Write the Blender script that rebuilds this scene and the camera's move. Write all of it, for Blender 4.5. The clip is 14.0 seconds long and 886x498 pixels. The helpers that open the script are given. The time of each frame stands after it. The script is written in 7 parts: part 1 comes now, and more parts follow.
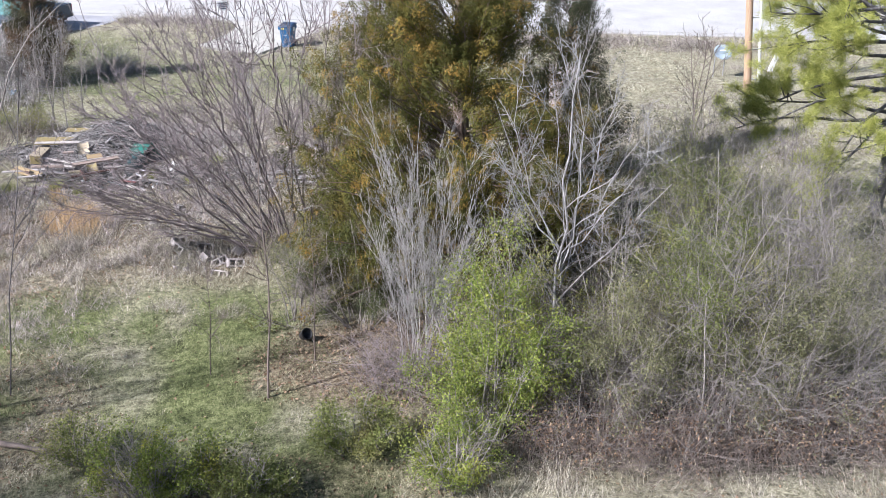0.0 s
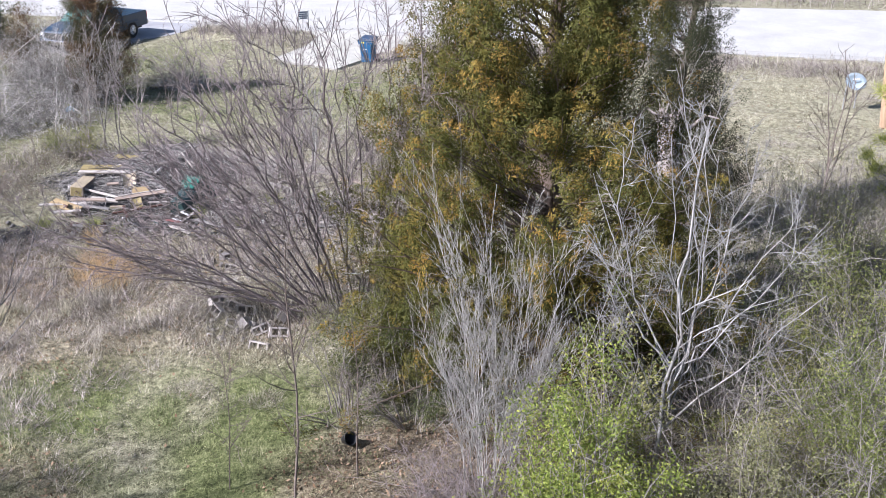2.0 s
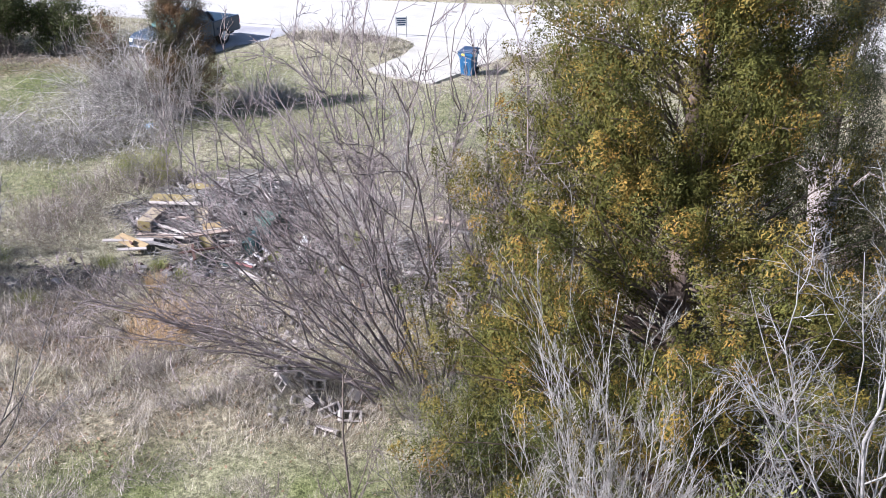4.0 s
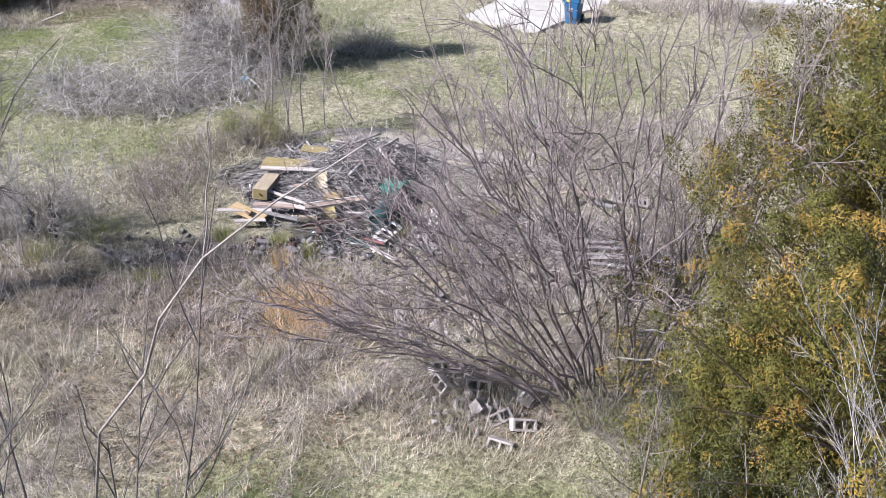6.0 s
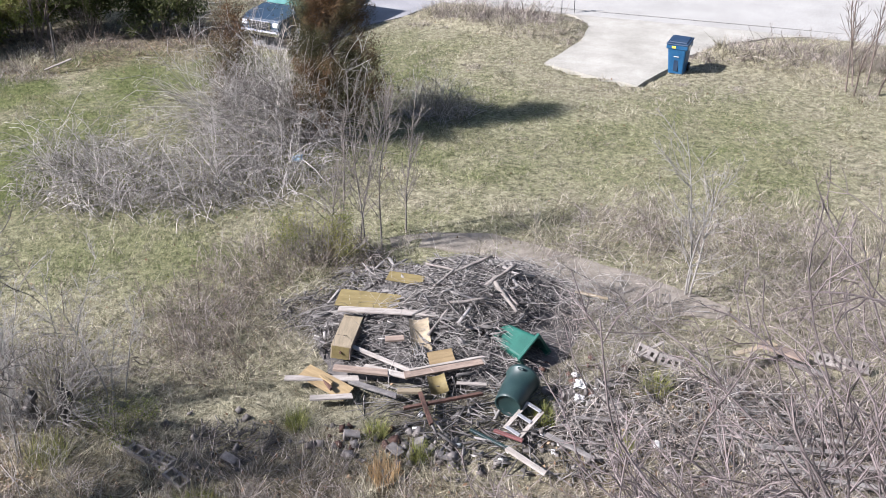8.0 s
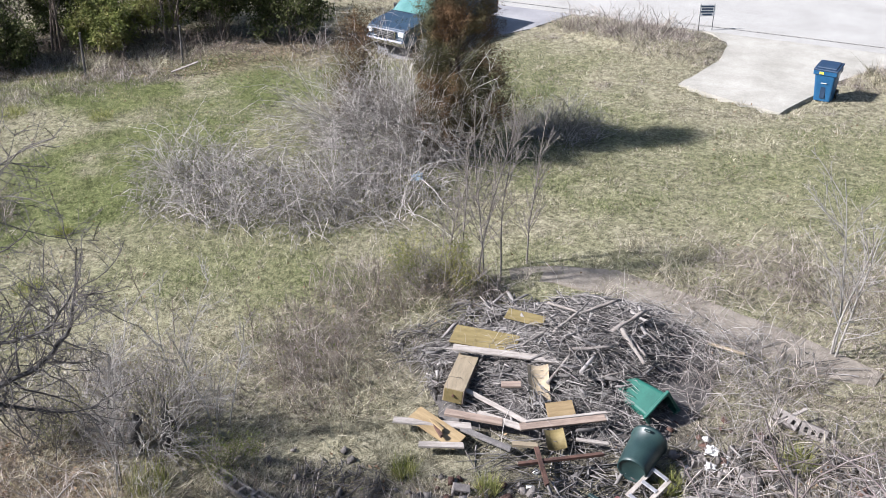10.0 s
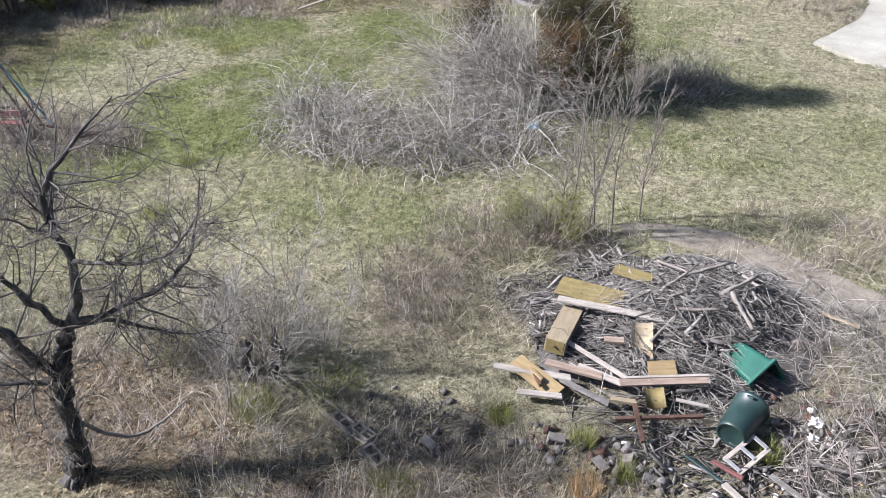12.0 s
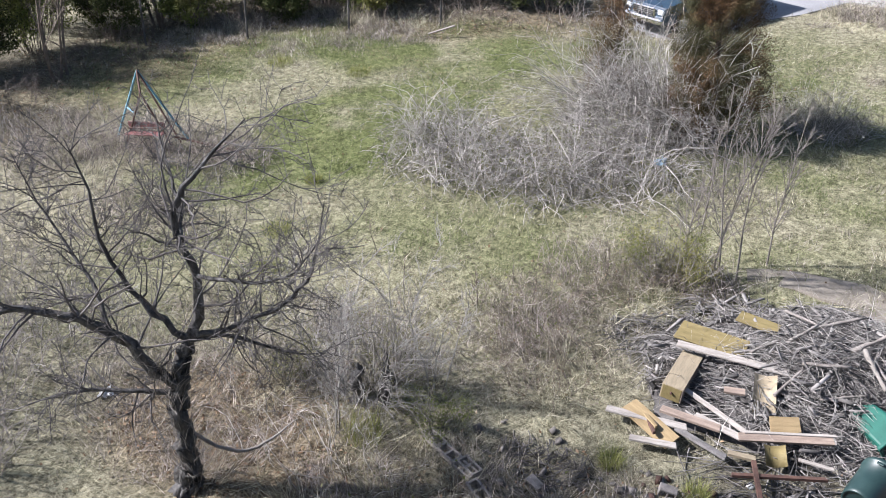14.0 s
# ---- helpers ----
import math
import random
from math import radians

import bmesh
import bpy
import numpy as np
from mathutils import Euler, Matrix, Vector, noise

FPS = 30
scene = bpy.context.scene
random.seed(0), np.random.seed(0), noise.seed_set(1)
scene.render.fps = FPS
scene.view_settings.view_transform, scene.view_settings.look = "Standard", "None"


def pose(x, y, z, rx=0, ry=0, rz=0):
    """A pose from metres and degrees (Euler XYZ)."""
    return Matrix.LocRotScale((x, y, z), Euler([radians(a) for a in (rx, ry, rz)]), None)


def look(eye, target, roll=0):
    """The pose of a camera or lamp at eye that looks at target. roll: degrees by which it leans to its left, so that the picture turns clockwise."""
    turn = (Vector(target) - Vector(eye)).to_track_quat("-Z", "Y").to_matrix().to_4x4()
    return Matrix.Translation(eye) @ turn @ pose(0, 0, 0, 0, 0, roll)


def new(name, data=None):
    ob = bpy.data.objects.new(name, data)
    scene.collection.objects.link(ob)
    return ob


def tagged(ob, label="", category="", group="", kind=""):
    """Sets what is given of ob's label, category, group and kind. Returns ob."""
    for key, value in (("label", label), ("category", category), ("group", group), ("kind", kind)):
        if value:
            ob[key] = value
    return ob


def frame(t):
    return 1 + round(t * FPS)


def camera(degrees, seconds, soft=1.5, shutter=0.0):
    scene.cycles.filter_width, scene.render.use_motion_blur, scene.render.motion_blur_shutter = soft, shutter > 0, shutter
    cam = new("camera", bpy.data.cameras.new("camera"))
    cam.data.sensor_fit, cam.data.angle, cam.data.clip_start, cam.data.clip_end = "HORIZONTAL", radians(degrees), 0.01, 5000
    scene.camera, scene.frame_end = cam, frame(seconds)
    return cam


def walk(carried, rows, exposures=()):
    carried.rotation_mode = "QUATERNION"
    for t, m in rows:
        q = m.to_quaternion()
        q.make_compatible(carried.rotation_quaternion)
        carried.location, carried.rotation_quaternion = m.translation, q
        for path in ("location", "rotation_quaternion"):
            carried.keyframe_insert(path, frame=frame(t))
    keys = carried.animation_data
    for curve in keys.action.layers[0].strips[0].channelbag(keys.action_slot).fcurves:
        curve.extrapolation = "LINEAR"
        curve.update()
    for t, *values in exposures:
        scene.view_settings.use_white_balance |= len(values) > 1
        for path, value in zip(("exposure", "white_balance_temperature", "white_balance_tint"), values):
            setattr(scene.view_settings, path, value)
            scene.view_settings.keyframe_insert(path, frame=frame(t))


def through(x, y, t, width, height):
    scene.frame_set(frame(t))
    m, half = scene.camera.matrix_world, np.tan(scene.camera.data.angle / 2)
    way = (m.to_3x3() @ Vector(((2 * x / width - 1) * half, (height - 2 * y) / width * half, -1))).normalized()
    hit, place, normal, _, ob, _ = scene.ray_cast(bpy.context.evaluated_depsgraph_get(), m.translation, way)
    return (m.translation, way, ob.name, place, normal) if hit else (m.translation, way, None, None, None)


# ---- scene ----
# ---- camera and its flight ----
cam = camera(48.6, 14.0, soft=0.3)
PATH = [
    (0, (-0.283, 0.183, 10.039), (-0.254, 2.009, 9.223), 0.5),
    (0.5, (-0.225, 1.183, 9.958), (-0.219, 3.01, 9.146), 0.6),
    (1, (-0.16, 2.213, 9.906), (-0.195, 4.042, 9.095), 0.65),
    (1.5, (-0.115, 3.256, 9.878), (-0.206, 5.082, 9.066), 0.6),
    (2, (-0.108, 4.292, 9.893), (-0.259, 6.111, 9.076), 0.4),
    (2.2, (-0.121, 4.695, 9.899), (-0.293, 6.511, 9.079), 0.3),
    (4.3, (-0.749, 8.046, 10.007), (-1.125, 9.823, 9.171), -0.4),
    (4.5, (-0.94, 8.288, 9.983), (-1.335, 10.06, 9.144), -0.5),
    (5, (-1.589, 8.725, 9.947), (-1.999, 10.477, 9.074), -0.4),
    (5.5, (-2.403, 9.05, 9.908), (-2.807, 10.769, 8.97), -0.3),
    (6, (-3.316, 9.324, 9.892), (-3.719, 11.039, 8.946), -0.5),
    (6.5, (-4.211, 9.734, 9.931), (-4.611, 11.446, 8.977), -0.5),
    (7, (-5.17, 11.045, 9.922), (-5.57, 12.755, 8.965), -0.6),
    (7.5, (-6.226, 13.141, 9.925), (-6.623, 14.849, 8.964), -0.6),
    (8, (-7.184, 15.24, 9.914), (-7.588, 16.947, 8.955), -0.5),
    (8.2, (-7.4, 15.823, 9.874), (-7.822, 17.527, 8.916), -0.7),
    (10.3, (-7.762, 16.329, 10.008), (-8.41, 17.957, 9.044), -0.6),
    (10.5, (-7.732, 16.314, 10.023), (-8.401, 17.921, 9.04), -0.7),
    (11, (-7.713, 16.254, 9.979), (-8.423, 17.816, 8.951), -0.7),
    (11.5, (-7.712, 16.267, 10.007), (-8.465, 17.795, 8.96), -0.8),
    (12, (-7.72, 16.28, 10.026), (-8.519, 17.784, 8.978), -0.8),
    (12.5, (-7.74, 16.321, 10.03), (-8.586, 17.799, 8.981), -0.9),
    (13, (-7.829, 16.368, 10.074), (-8.72, 17.82, 9.026), -0.9),
    (13.5, (-7.87, 16.381, 10.042), (-8.828, 17.822, 9.04), -1.1),
    (14, (-7.901, 16.435, 10.055), (-8.909, 17.84, 9.051), -1.2),
]
walk(cam, [(t, look(eye, target, roll)) for t, eye, target, roll in PATH], exposures=[(0, 1.38, 5850, 17), (2, 1.40, 5850, 18), (5, 1.52, 5850, 19), (8, 1.20, 6150, 17), (11, 1.20, 6150, 15), (14, 1.30, 6100, 15)])

# ---- world, sun and exposure ----
SUN_AZ, SUN_EL = 210.0, 38.0        # degrees from +x and above the horizon
sun_way = Vector((math.cos(radians(SUN_AZ)) * math.cos(radians(SUN_EL)), math.sin(radians(SUN_AZ)) * math.cos(radians(SUN_EL)), math.sin(radians(SUN_EL))))
sun = new("sun", bpy.data.lights.new("sun", "SUN"))
sun.data.energy, sun.data.angle, sun.data.color = 5.0, radians(2.0), (1.0, 0.965, 0.93)
sun.matrix_world = look(sun_way * 60, (0, 0, 0))
world = bpy.data.worlds.new("sky")
world.use_nodes = True
scene.world = world
sky = world.node_tree.nodes.new("ShaderNodeTexSky")
sky.sky_type, sky.sun_disc = "NISHITA", False
sky.sun_elevation = radians(SUN_EL)
sky.sun_rotation = math.atan2(sun_way.x, sun_way.y)
sky.air_density, sky.dust_density = 1.0, 1.2
world.node_tree.nodes["Background"].inputs["Strength"].default_value = 0.057
world.node_tree.links.new(sky.outputs["Color"], world.node_tree.nodes["Background"].inputs["Color"])

# ---- small kit: meshes from arrays, tubes, blades, noise ----
rng = np.random.default_rng(7)


def unit(a):
    return a / np.maximum(np.linalg.norm(a, axis=-1, keepdims=True), 1e-9)


def noise2(x, y, scale, seed=0):
    """Smooth value noise in 0..1 over the plan."""
    table = np.random.default_rng(1000 + seed).random((64, 64))
    u, v = np.asarray(x, float) / scale + 300.0, np.asarray(y, float) / scale + 300.0
    i, j = np.floor(u).astype(int), np.floor(v).astype(int)
    a, b = u - i, v - j
    a, b = a * a * (3 - 2 * a), b * b * (3 - 2 * b)
    t = lambda p, q: table[p % 64, q % 64]
    return (t(i, j) * (1 - a) + t(i + 1, j) * a) * (1 - b) + (t(i, j + 1) * (1 - a) + t(i + 1, j + 1) * a) * b


def noise3(p, scale, seed=0):
    """Rough noise in 0..1 in space, from three planes."""
    return (noise2(p[:, 0], p[:, 1], scale, seed) + noise2(p[:, 1] + 9.1, p[:, 2], scale, seed + 1) + noise2(p[:, 2], p[:, 0] + 4.7, scale, seed + 2)) / 3


def soup(pieces):
    """Joins (vertices, faces) pairs; faces of one piece have one size."""
    pieces = [(np.asarray(v, float).reshape(-1, 3), np.asarray(f, np.int64)) for v, f in pieces if len(f)]
    offs, out_v, out_f = 0, [], []
    for v, f in pieces:
        out_v.append(v)
        out_f.append(f + offs)
        offs += len(v)
    return np.concatenate(out_v), out_f


def mesh_from(name, pieces, material, smooth=False):
    v, groups = soup(pieces)
    me = bpy.data.meshes.new(name)
    sizes = np.concatenate([np.full(len(f), f.shape[1]) for f in groups])
    loops = np.concatenate([f.ravel() for f in groups])
    me.vertices.add(len(v))
    me.vertices.foreach_set("co", v.astype(np.float32).ravel())
    me.loops.add(len(loops))
    me.loops.foreach_set("vertex_index", loops.astype(np.int32))
    me.polygons.add(len(sizes))
    me.polygons.foreach_set("loop_start", np.r_[0, np.cumsum(sizes)[:-1]].astype(np.int32))
    if smooth:
        me.polygons.foreach_set("use_smooth", np.ones(len(sizes), bool))
    for m in material if isinstance(material, (list, tuple)) else [material]:
        me.materials.append(m)
    me.update(calc_edges=True)
    return me


def hang(ob, parent):
    if parent is not None:
        ob.parent = parent
        ob.matrix_parent_inverse = Matrix.Identity(4)
    return ob


def grown(name, pieces, material, parent=None, label="", smooth=False):
    """One mesh object from arrays; a part where a parent is given."""
    ob = hang(new(name, mesh_from(name, pieces, material, smooth)), parent)
    return tagged(ob, label)


def part(name, bm, material, parent=None, label="", smooth=False, at=None):
    """One mesh object from a bmesh; a part where a parent is given."""
    me = bpy.data.meshes.new(name)
    bm.normal_update()
    bm.to_mesh(me)
    bm.free()
    if smooth:
        me.polygons.foreach_set("use_smooth", np.ones(len(me.polygons), bool))
    for m in material if isinstance(material, (list, tuple)) else [material]:
        me.materials.append(m)
    ob = hang(new(name, me), parent)
    if at is not None:
        ob.matrix_basis = at
    return tagged(ob, label)


def empty(name, m=None, label="", category="", group="", kind=""):
    ob = new(name)
    ob.empty_display_size = 0.2
    if m is not None:
        ob.matrix_basis = m
    return tagged(ob, label, category, group, kind)


def box(sx, sy, sz, at=(0, 0, 0), bevel=0.0, turn=None, into=None):
    """A bevelled box, its middle at `at`, added to a bmesh."""
    bm = into or bmesh.new()
    m = Matrix.Translation(at) @ (turn or Matrix.Identity(4)) @ Matrix.Diagonal((sx, sy, sz, 1))
    made = bmesh.ops.create_cube(bm, size=1.0, matrix=m)
    if bevel:
        edges = list({e for v in made["verts"] for e in v.link_edges})
        bmesh.ops.bevel(bm, geom=edges, offset=bevel, segments=1, affect="EDGES")
    return bm


def rod(a, b, r, sides=8, into=None, r2=None):
    bm = into or bmesh.new()
    a, b = Vector(a), Vector(b)
    turn = (b - a).to_track_quat("Z", "Y").to_matrix().to_4x4()
    bmesh.ops.create_cone(bm, cap_ends=True, segments=sides, radius1=r, radius2=r if r2 is None else r2, depth=(b - a).length, matrix=Matrix.Translation((a + b) / 2) @ turn)
    return bm


def poly_tubes(pts, rad, k=3):
    """Tubes along polylines: pts (N, m, 3), rad (N, m)."""
    n, m, _ = pts.shape
    tan = unit(np.gradient(pts, axis=1))
    ref = np.where(np.abs(unit(pts[:, -1] - pts[:, 0])[:, 2:]) > 0.8, [[1.0, 0.2, 0.0]], [[0.0, 0.1, 1.0]])[:, None]
    u = unit(np.cross(tan, ref))
    w = np.cross(tan, u)
    ang = np.arange(k) * 2 * np.pi / k
    ring = u[:, :, None] * np.cos(ang)[:, None] + w[:, :, None] * np.sin(ang)[:, None]
    v = pts[:, :, None] + ring * rad[:, :, None, None]
    base = np.arange(n)[:, None, None] * m * k + np.arange(m - 1)[None, :, None] * k
    a = base + np.arange(k)
    b = base + (np.arange(k) + 1) % k
    return v.reshape(-1, 3), np.stack([a, b, b + k, a + k], -1).reshape(-1, 4)


def grow(p, d, length, m=4, wob=0.15, up=0.0):
    """Polylines that wander from p along d."""
    pts = np.zeros((len(p), m, 3))
    pts[:, 0] = p
    d = unit(d)
    for i in range(1, m):
        d = unit(d + rng.normal(0, wob, d.shape) + np.array([0, 0, up]))
        pts[:, i] = pts[:, i - 1] + d * (length / (m - 1))[:, None]
    return pts


def taper(r0, r1, m):
    return r0[:, None] + (r1 - r0)[:, None] * np.linspace(0, 1, m)[None]


def sprout(pts, rad, each, t0=0.25, t1=1.0, ang=(30, 60), ratio=(0.3, 0.6), fade=0.5):
    """Places, directions, lengths and radii of side shoots."""
    n, m, _ = pts.shape
    total = np.linalg.norm(np.diff(pts, axis=1), axis=2).sum(1)
    who = np.repeat(np.arange(n), each)
    t = rng.uniform(t0, t1, len(who))
    s = np.minimum(t * (m - 1), m - 1.001)
    i = s.astype(int)
    f = (s - i)[:, None]
    p = pts[who, i] * (1 - f) + pts[who, i + 1] * f
    tan = unit(pts[who, i + 1] - pts[who, i])
    side = unit(np.cross(tan, rng.normal(0, 1, tan.shape)))
    a = np.radians(rng.uniform(*ang, len(who)))[:, None]
    length = total[who] * rng.uniform(*ratio, len(who)) * (1 - fade * t)
    r = rad[who, i] * (1 - f[:, 0]) + rad[who, np.minimum(i + 1, m - 1)] * f[:, 0]
    return p, np.cos(a) * tan + np.sin(a) * side, length, r


def leaves(p, size, flat=0.4, aspect=0.5, along=None):
    """Small rhombic leaves at p, some tilted to the sky."""
    n = len(p)
    a = unit(rng.normal(0, 1, (n, 3)) if along is None else along + rng.normal(0, 0.45, (n, 3)))
    nrm = unit(rng.normal(0, 1, (n, 3)) + np.array([0, 0, flat * 2]))
    b = unit(np.cross(nrm, a))
    s = (size * rng.uniform(0.6, 1.3, n))[:, None]
    v = np.stack([p, p + a * s * 0.5 + b * s * aspect * 0.5, p + a * s, p + a * s * 0.5 - b * s * aspect * 0.5], 1)
    return v.reshape(-1, 3), np.arange(4 * n).reshape(-1, 4)


def slips(p, size, aspect=0.3, flat=0.3, along=None, spread=0.45):
    """Tiny leaves or scales: one pointed triangle each."""
    n = len(p)
    a = unit(rng.normal(0, 1, (n, 3)) if along is None else along + rng.normal(0, spread, (n, 3)))
    b = unit(np.cross(unit(rng.normal(0, 1, (n, 3)) + np.array([0, 0, flat * 2])), a))
    s = (size * rng.uniform(0.6, 1.35, n))[:, None]
    return np.stack([p - b * s * aspect * 0.5, p + b * s * aspect * 0.5, p + a * s], 1).reshape(-1, 3), np.arange(3 * n).reshape(-1, 3)


def blades(p, height, width, lean=0.5, way=None):
    """Grass blades: one slim triangle each."""
    n = len(p)
    az = rng.uniform(0, 2 * np.pi, n)
    d = np.stack([np.cos(az), np.sin(az), 0 * az], 1)
    tilt = np.clip(rng.normal(lean, 0.3, n), 0, 1.45)
    lay = d if way is None else unit(d + way)
    tip = p + (lay * np.sin(tilt)[:, None] + np.array([0, 0, 1.0]) * np.cos(tilt)[:, None]) * height[:, None]
    sd = np.stack([-np.sin(az + 0.5), np.cos(az + 0.5), 0 * az], 1) * (width * 0.5)[:, None]
    return np.stack([p - sd, p + sd, tip], 1).reshape(-1, 3), np.arange(3 * n).reshape(-1, 3)


def inside(x, y, poly):
    hit = np.zeros(np.shape(x), bool)
    for (x0, y0), (x1, y1) in zip(poly, poly[1:] + poly[:1]):
        if y0 != y1:
            hit ^= ((y0 > y) != (y1 > y)) & (x < (x1 - x0) * (y - y0) / (y1 - y0) + x0)
    return hit


def blob(x, y, cx, cy, rx, ry, turn=0.0):
    c, s = math.cos(radians(turn)), math.sin(radians(turn))
    u, v = ((x - cx) * c + (y - cy) * s) / rx, (-(x - cx) * s + (y - cy) * c) / ry
    return np.clip(1.6 - 1.2 * (u * u + v * v), 0, 1)

# ---- materials ----
def shader(name):
    m = bpy.data.materials.new(name)
    m.use_nodes = True
    nt = m.node_tree
    return m, nt, nt.nodes["Principled BSDF"]


def ramp(nt, stops, fac):
    r = nt.nodes.new("ShaderNodeValToRGB")
    while len(r.color_ramp.elements) < len(stops):
        r.color_ramp.elements.new(0.5)
    for e, (at, col) in zip(r.color_ramp.elements, stops):
        e.position, e.color = at, (*col, 1)
    nt.links.new(fac, r.inputs["Fac"])
    return r.outputs["Color"]


def noise_tex(nt, scale, detail=4.0, rough=0.6, coord="Object", stretch=None):
    c = nt.nodes.new("ShaderNodeTexCoord")
    n = nt.nodes.new("ShaderNodeTexNoise")
    n.inputs["Scale"].default_value, n.inputs["Detail"].default_value, n.inputs["Roughness"].default_value = scale, detail, rough
    src = c.outputs[coord]
    if stretch:
        mp = nt.nodes.new("ShaderNodeMapping")
        mp.inputs["Scale"].default_value = stretch
        nt.links.new(src, mp.inputs["Vector"])
        src = mp.outputs["Vector"]
    nt.links.new(src, n.inputs["Vector"])
    return n.outputs["Fac"]


def blend(nt, fac, a, b, kind="MIX"):
    mx = nt.nodes.new("ShaderNodeMix")
    mx.data_type, mx.blend_type = "RGBA", kind
    for sock, val in ((mx.inputs[0], fac), (mx.inputs[6], a), (mx.inputs[7], b)):
        if isinstance(val, bpy.types.NodeSocket):
            nt.links.new(val, sock)
        elif isinstance(val, tuple):
            sock.default_value = (*val, 1)
        else:
            sock.default_value = val
    return mx.outputs[2]


def bump(nt, bsdf, height, strength=0.4, dist=0.02):
    b = nt.nodes.new("ShaderNodeBump")
    b.inputs["Strength"].default_value, b.inputs["Distance"].default_value = strength, dist
    nt.links.new(height, b.inputs["Height"])
    nt.links.new(b.outputs["Normal"], bsdf.inputs["Normal"])


def islands(nt):
    return nt.nodes.new("ShaderNodeNewGeometry").outputs["Random Per Island"]


def plant(name, stops, clump=None, clump_scale=1.0, edge=(0.45, 0.6), through=0.3, rough=0.6, mottle=None):
    """Leaf or blade: each piece its own tone, drifting in clumps, a little light shining through."""
    m, nt, b = shader(name)
    col = ramp(nt, stops, islands(nt))
    if clump:
        f = noise_tex(nt, clump_scale, 3.0)
        f = ramp(nt, [(edge[0], (0, 0, 0)), (edge[1], (1, 1, 1))], f)
        col = blend(nt, f, col, ramp(nt, clump, islands(nt)))
    if mottle:
        tone = ramp(nt, [(0.36, (mottle[1],) * 3), (0.62, (1.0, 1.0, 1.0))], noise_tex(nt, mottle[0], 4.0, 0.7))
        col = blend(nt, 1.0, col, tone, "MULTIPLY")
    nt.links.new(col, b.inputs["Base Color"])
    b.inputs["Roughness"].default_value = rough
    b.inputs["Specular IOR Level"].default_value = 0.1
    if through:
        t = nt.nodes.new("ShaderNodeBsdfTranslucent")
        nt.links.new(col, t.inputs["Color"])
        mx = nt.nodes.new("ShaderNodeMixShader")
        mx.inputs[0].default_value = through * 0.6
        nt.links.new(b.outputs[0], mx.inputs[1])
        nt.links.new(t.outputs[0], mx.inputs[2])
        nt.links.new(mx.outputs[0], nt.nodes["Material Output"].inputs["Surface"])
    return m


def surface(name, stops, scale=6.0, detail=5.0, rough=0.8, metal=0.0, relief=0.3, dist=0.01, fine=60.0, per_piece=0.0, stretch=None, spec=0.4):
    """A weathered solid: a broad drift of tone, fine grain and relief."""
    m, nt, b = shader(name)
    broad = noise_tex(nt, scale, detail, 0.65, stretch=stretch)
    grain = noise_tex(nt, fine, 3.0, 0.6, stretch=stretch)
    col = ramp(nt, stops, broad)
    col = blend(nt, 0.35, col, ramp(nt, [(0.3, (0.25, 0.25, 0.25)), (0.7, (0.75, 0.75, 0.75))], grain), "OVERLAY")
    if per_piece:
        tone = ramp(nt, [(0.0, (1 - per_piece,) * 3), (1.0, (1.0, 1.0, 1.0))], islands(nt))
        col = blend(nt, 1.0, col, tone, "MULTIPLY")
    nt.links.new(col, b.inputs["Base Color"])
    b.inputs["Roughness"].default_value, b.inputs["Metallic"].default_value = rough, metal
    b.inputs["Specular IOR Level"].default_value = spec
    bump(nt, b, grain, relief, dist)
    return m


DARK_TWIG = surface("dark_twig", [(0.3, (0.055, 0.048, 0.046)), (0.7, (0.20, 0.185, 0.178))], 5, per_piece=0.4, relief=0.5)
GREY_BARK = surface("grey_bark", [(0.3, (0.16, 0.14, 0.125)), (0.7, (0.33, 0.30, 0.27))], 5, per_piece=0.35, relief=0.5)
WHITE_BARK = surface("white_bark", [(0.3, (0.20, 0.192, 0.18)), (0.7, (0.42, 0.405, 0.385))], 5, per_piece=0.45, relief=0.4)
PALE_BARK = surface("pale_bark", [(0.3, (0.25, 0.235, 0.215)), (0.7, (0.43, 0.41, 0.38))], 5, per_piece=0.4, relief=0.4)
BROWN_BARK = surface("brown_bark", [(0.3, (0.11, 0.085, 0.07)), (0.7, (0.24, 0.195, 0.165))], 6, per_piece=0.4, relief=0.5)
TWIG_PINK = surface("brown_twig", [(0.3, (0.135, 0.110, 0.108)), (0.7, (0.40, 0.338, 0.325))], 4, per_piece=0.55, relief=0.2)
DARK_BARK = surface("dark_bark", [(0.3, (0.03, 0.027, 0.026)), (0.55, (0.10, 0.095, 0.09)), (0.8, (0.26, 0.25, 0.245))], 9, per_piece=0.2, relief=0.9, dist=0.03, fine=40, stretch=(1, 1, 0.45))
DEAD_WOOD = surface("weathered_wood", [(0.25, (0.08, 0.072, 0.068)), (0.75, (0.47, 0.445, 0.42))], 3, per_piece=0.88, relief=0.5)
SNAG_WOOD = surface("splintered_wood", [(0.25, (0.20, 0.165, 0.14)), (0.75, (0.46, 0.41, 0.365))], 7, per_piece=0.45, relief=0.7)
CEDAR_BARK = surface("cedar_bark", [(0.3, (0.075, 0.055, 0.042)), (0.7, (0.17, 0.125, 0.10))], 8, relief=0.6)

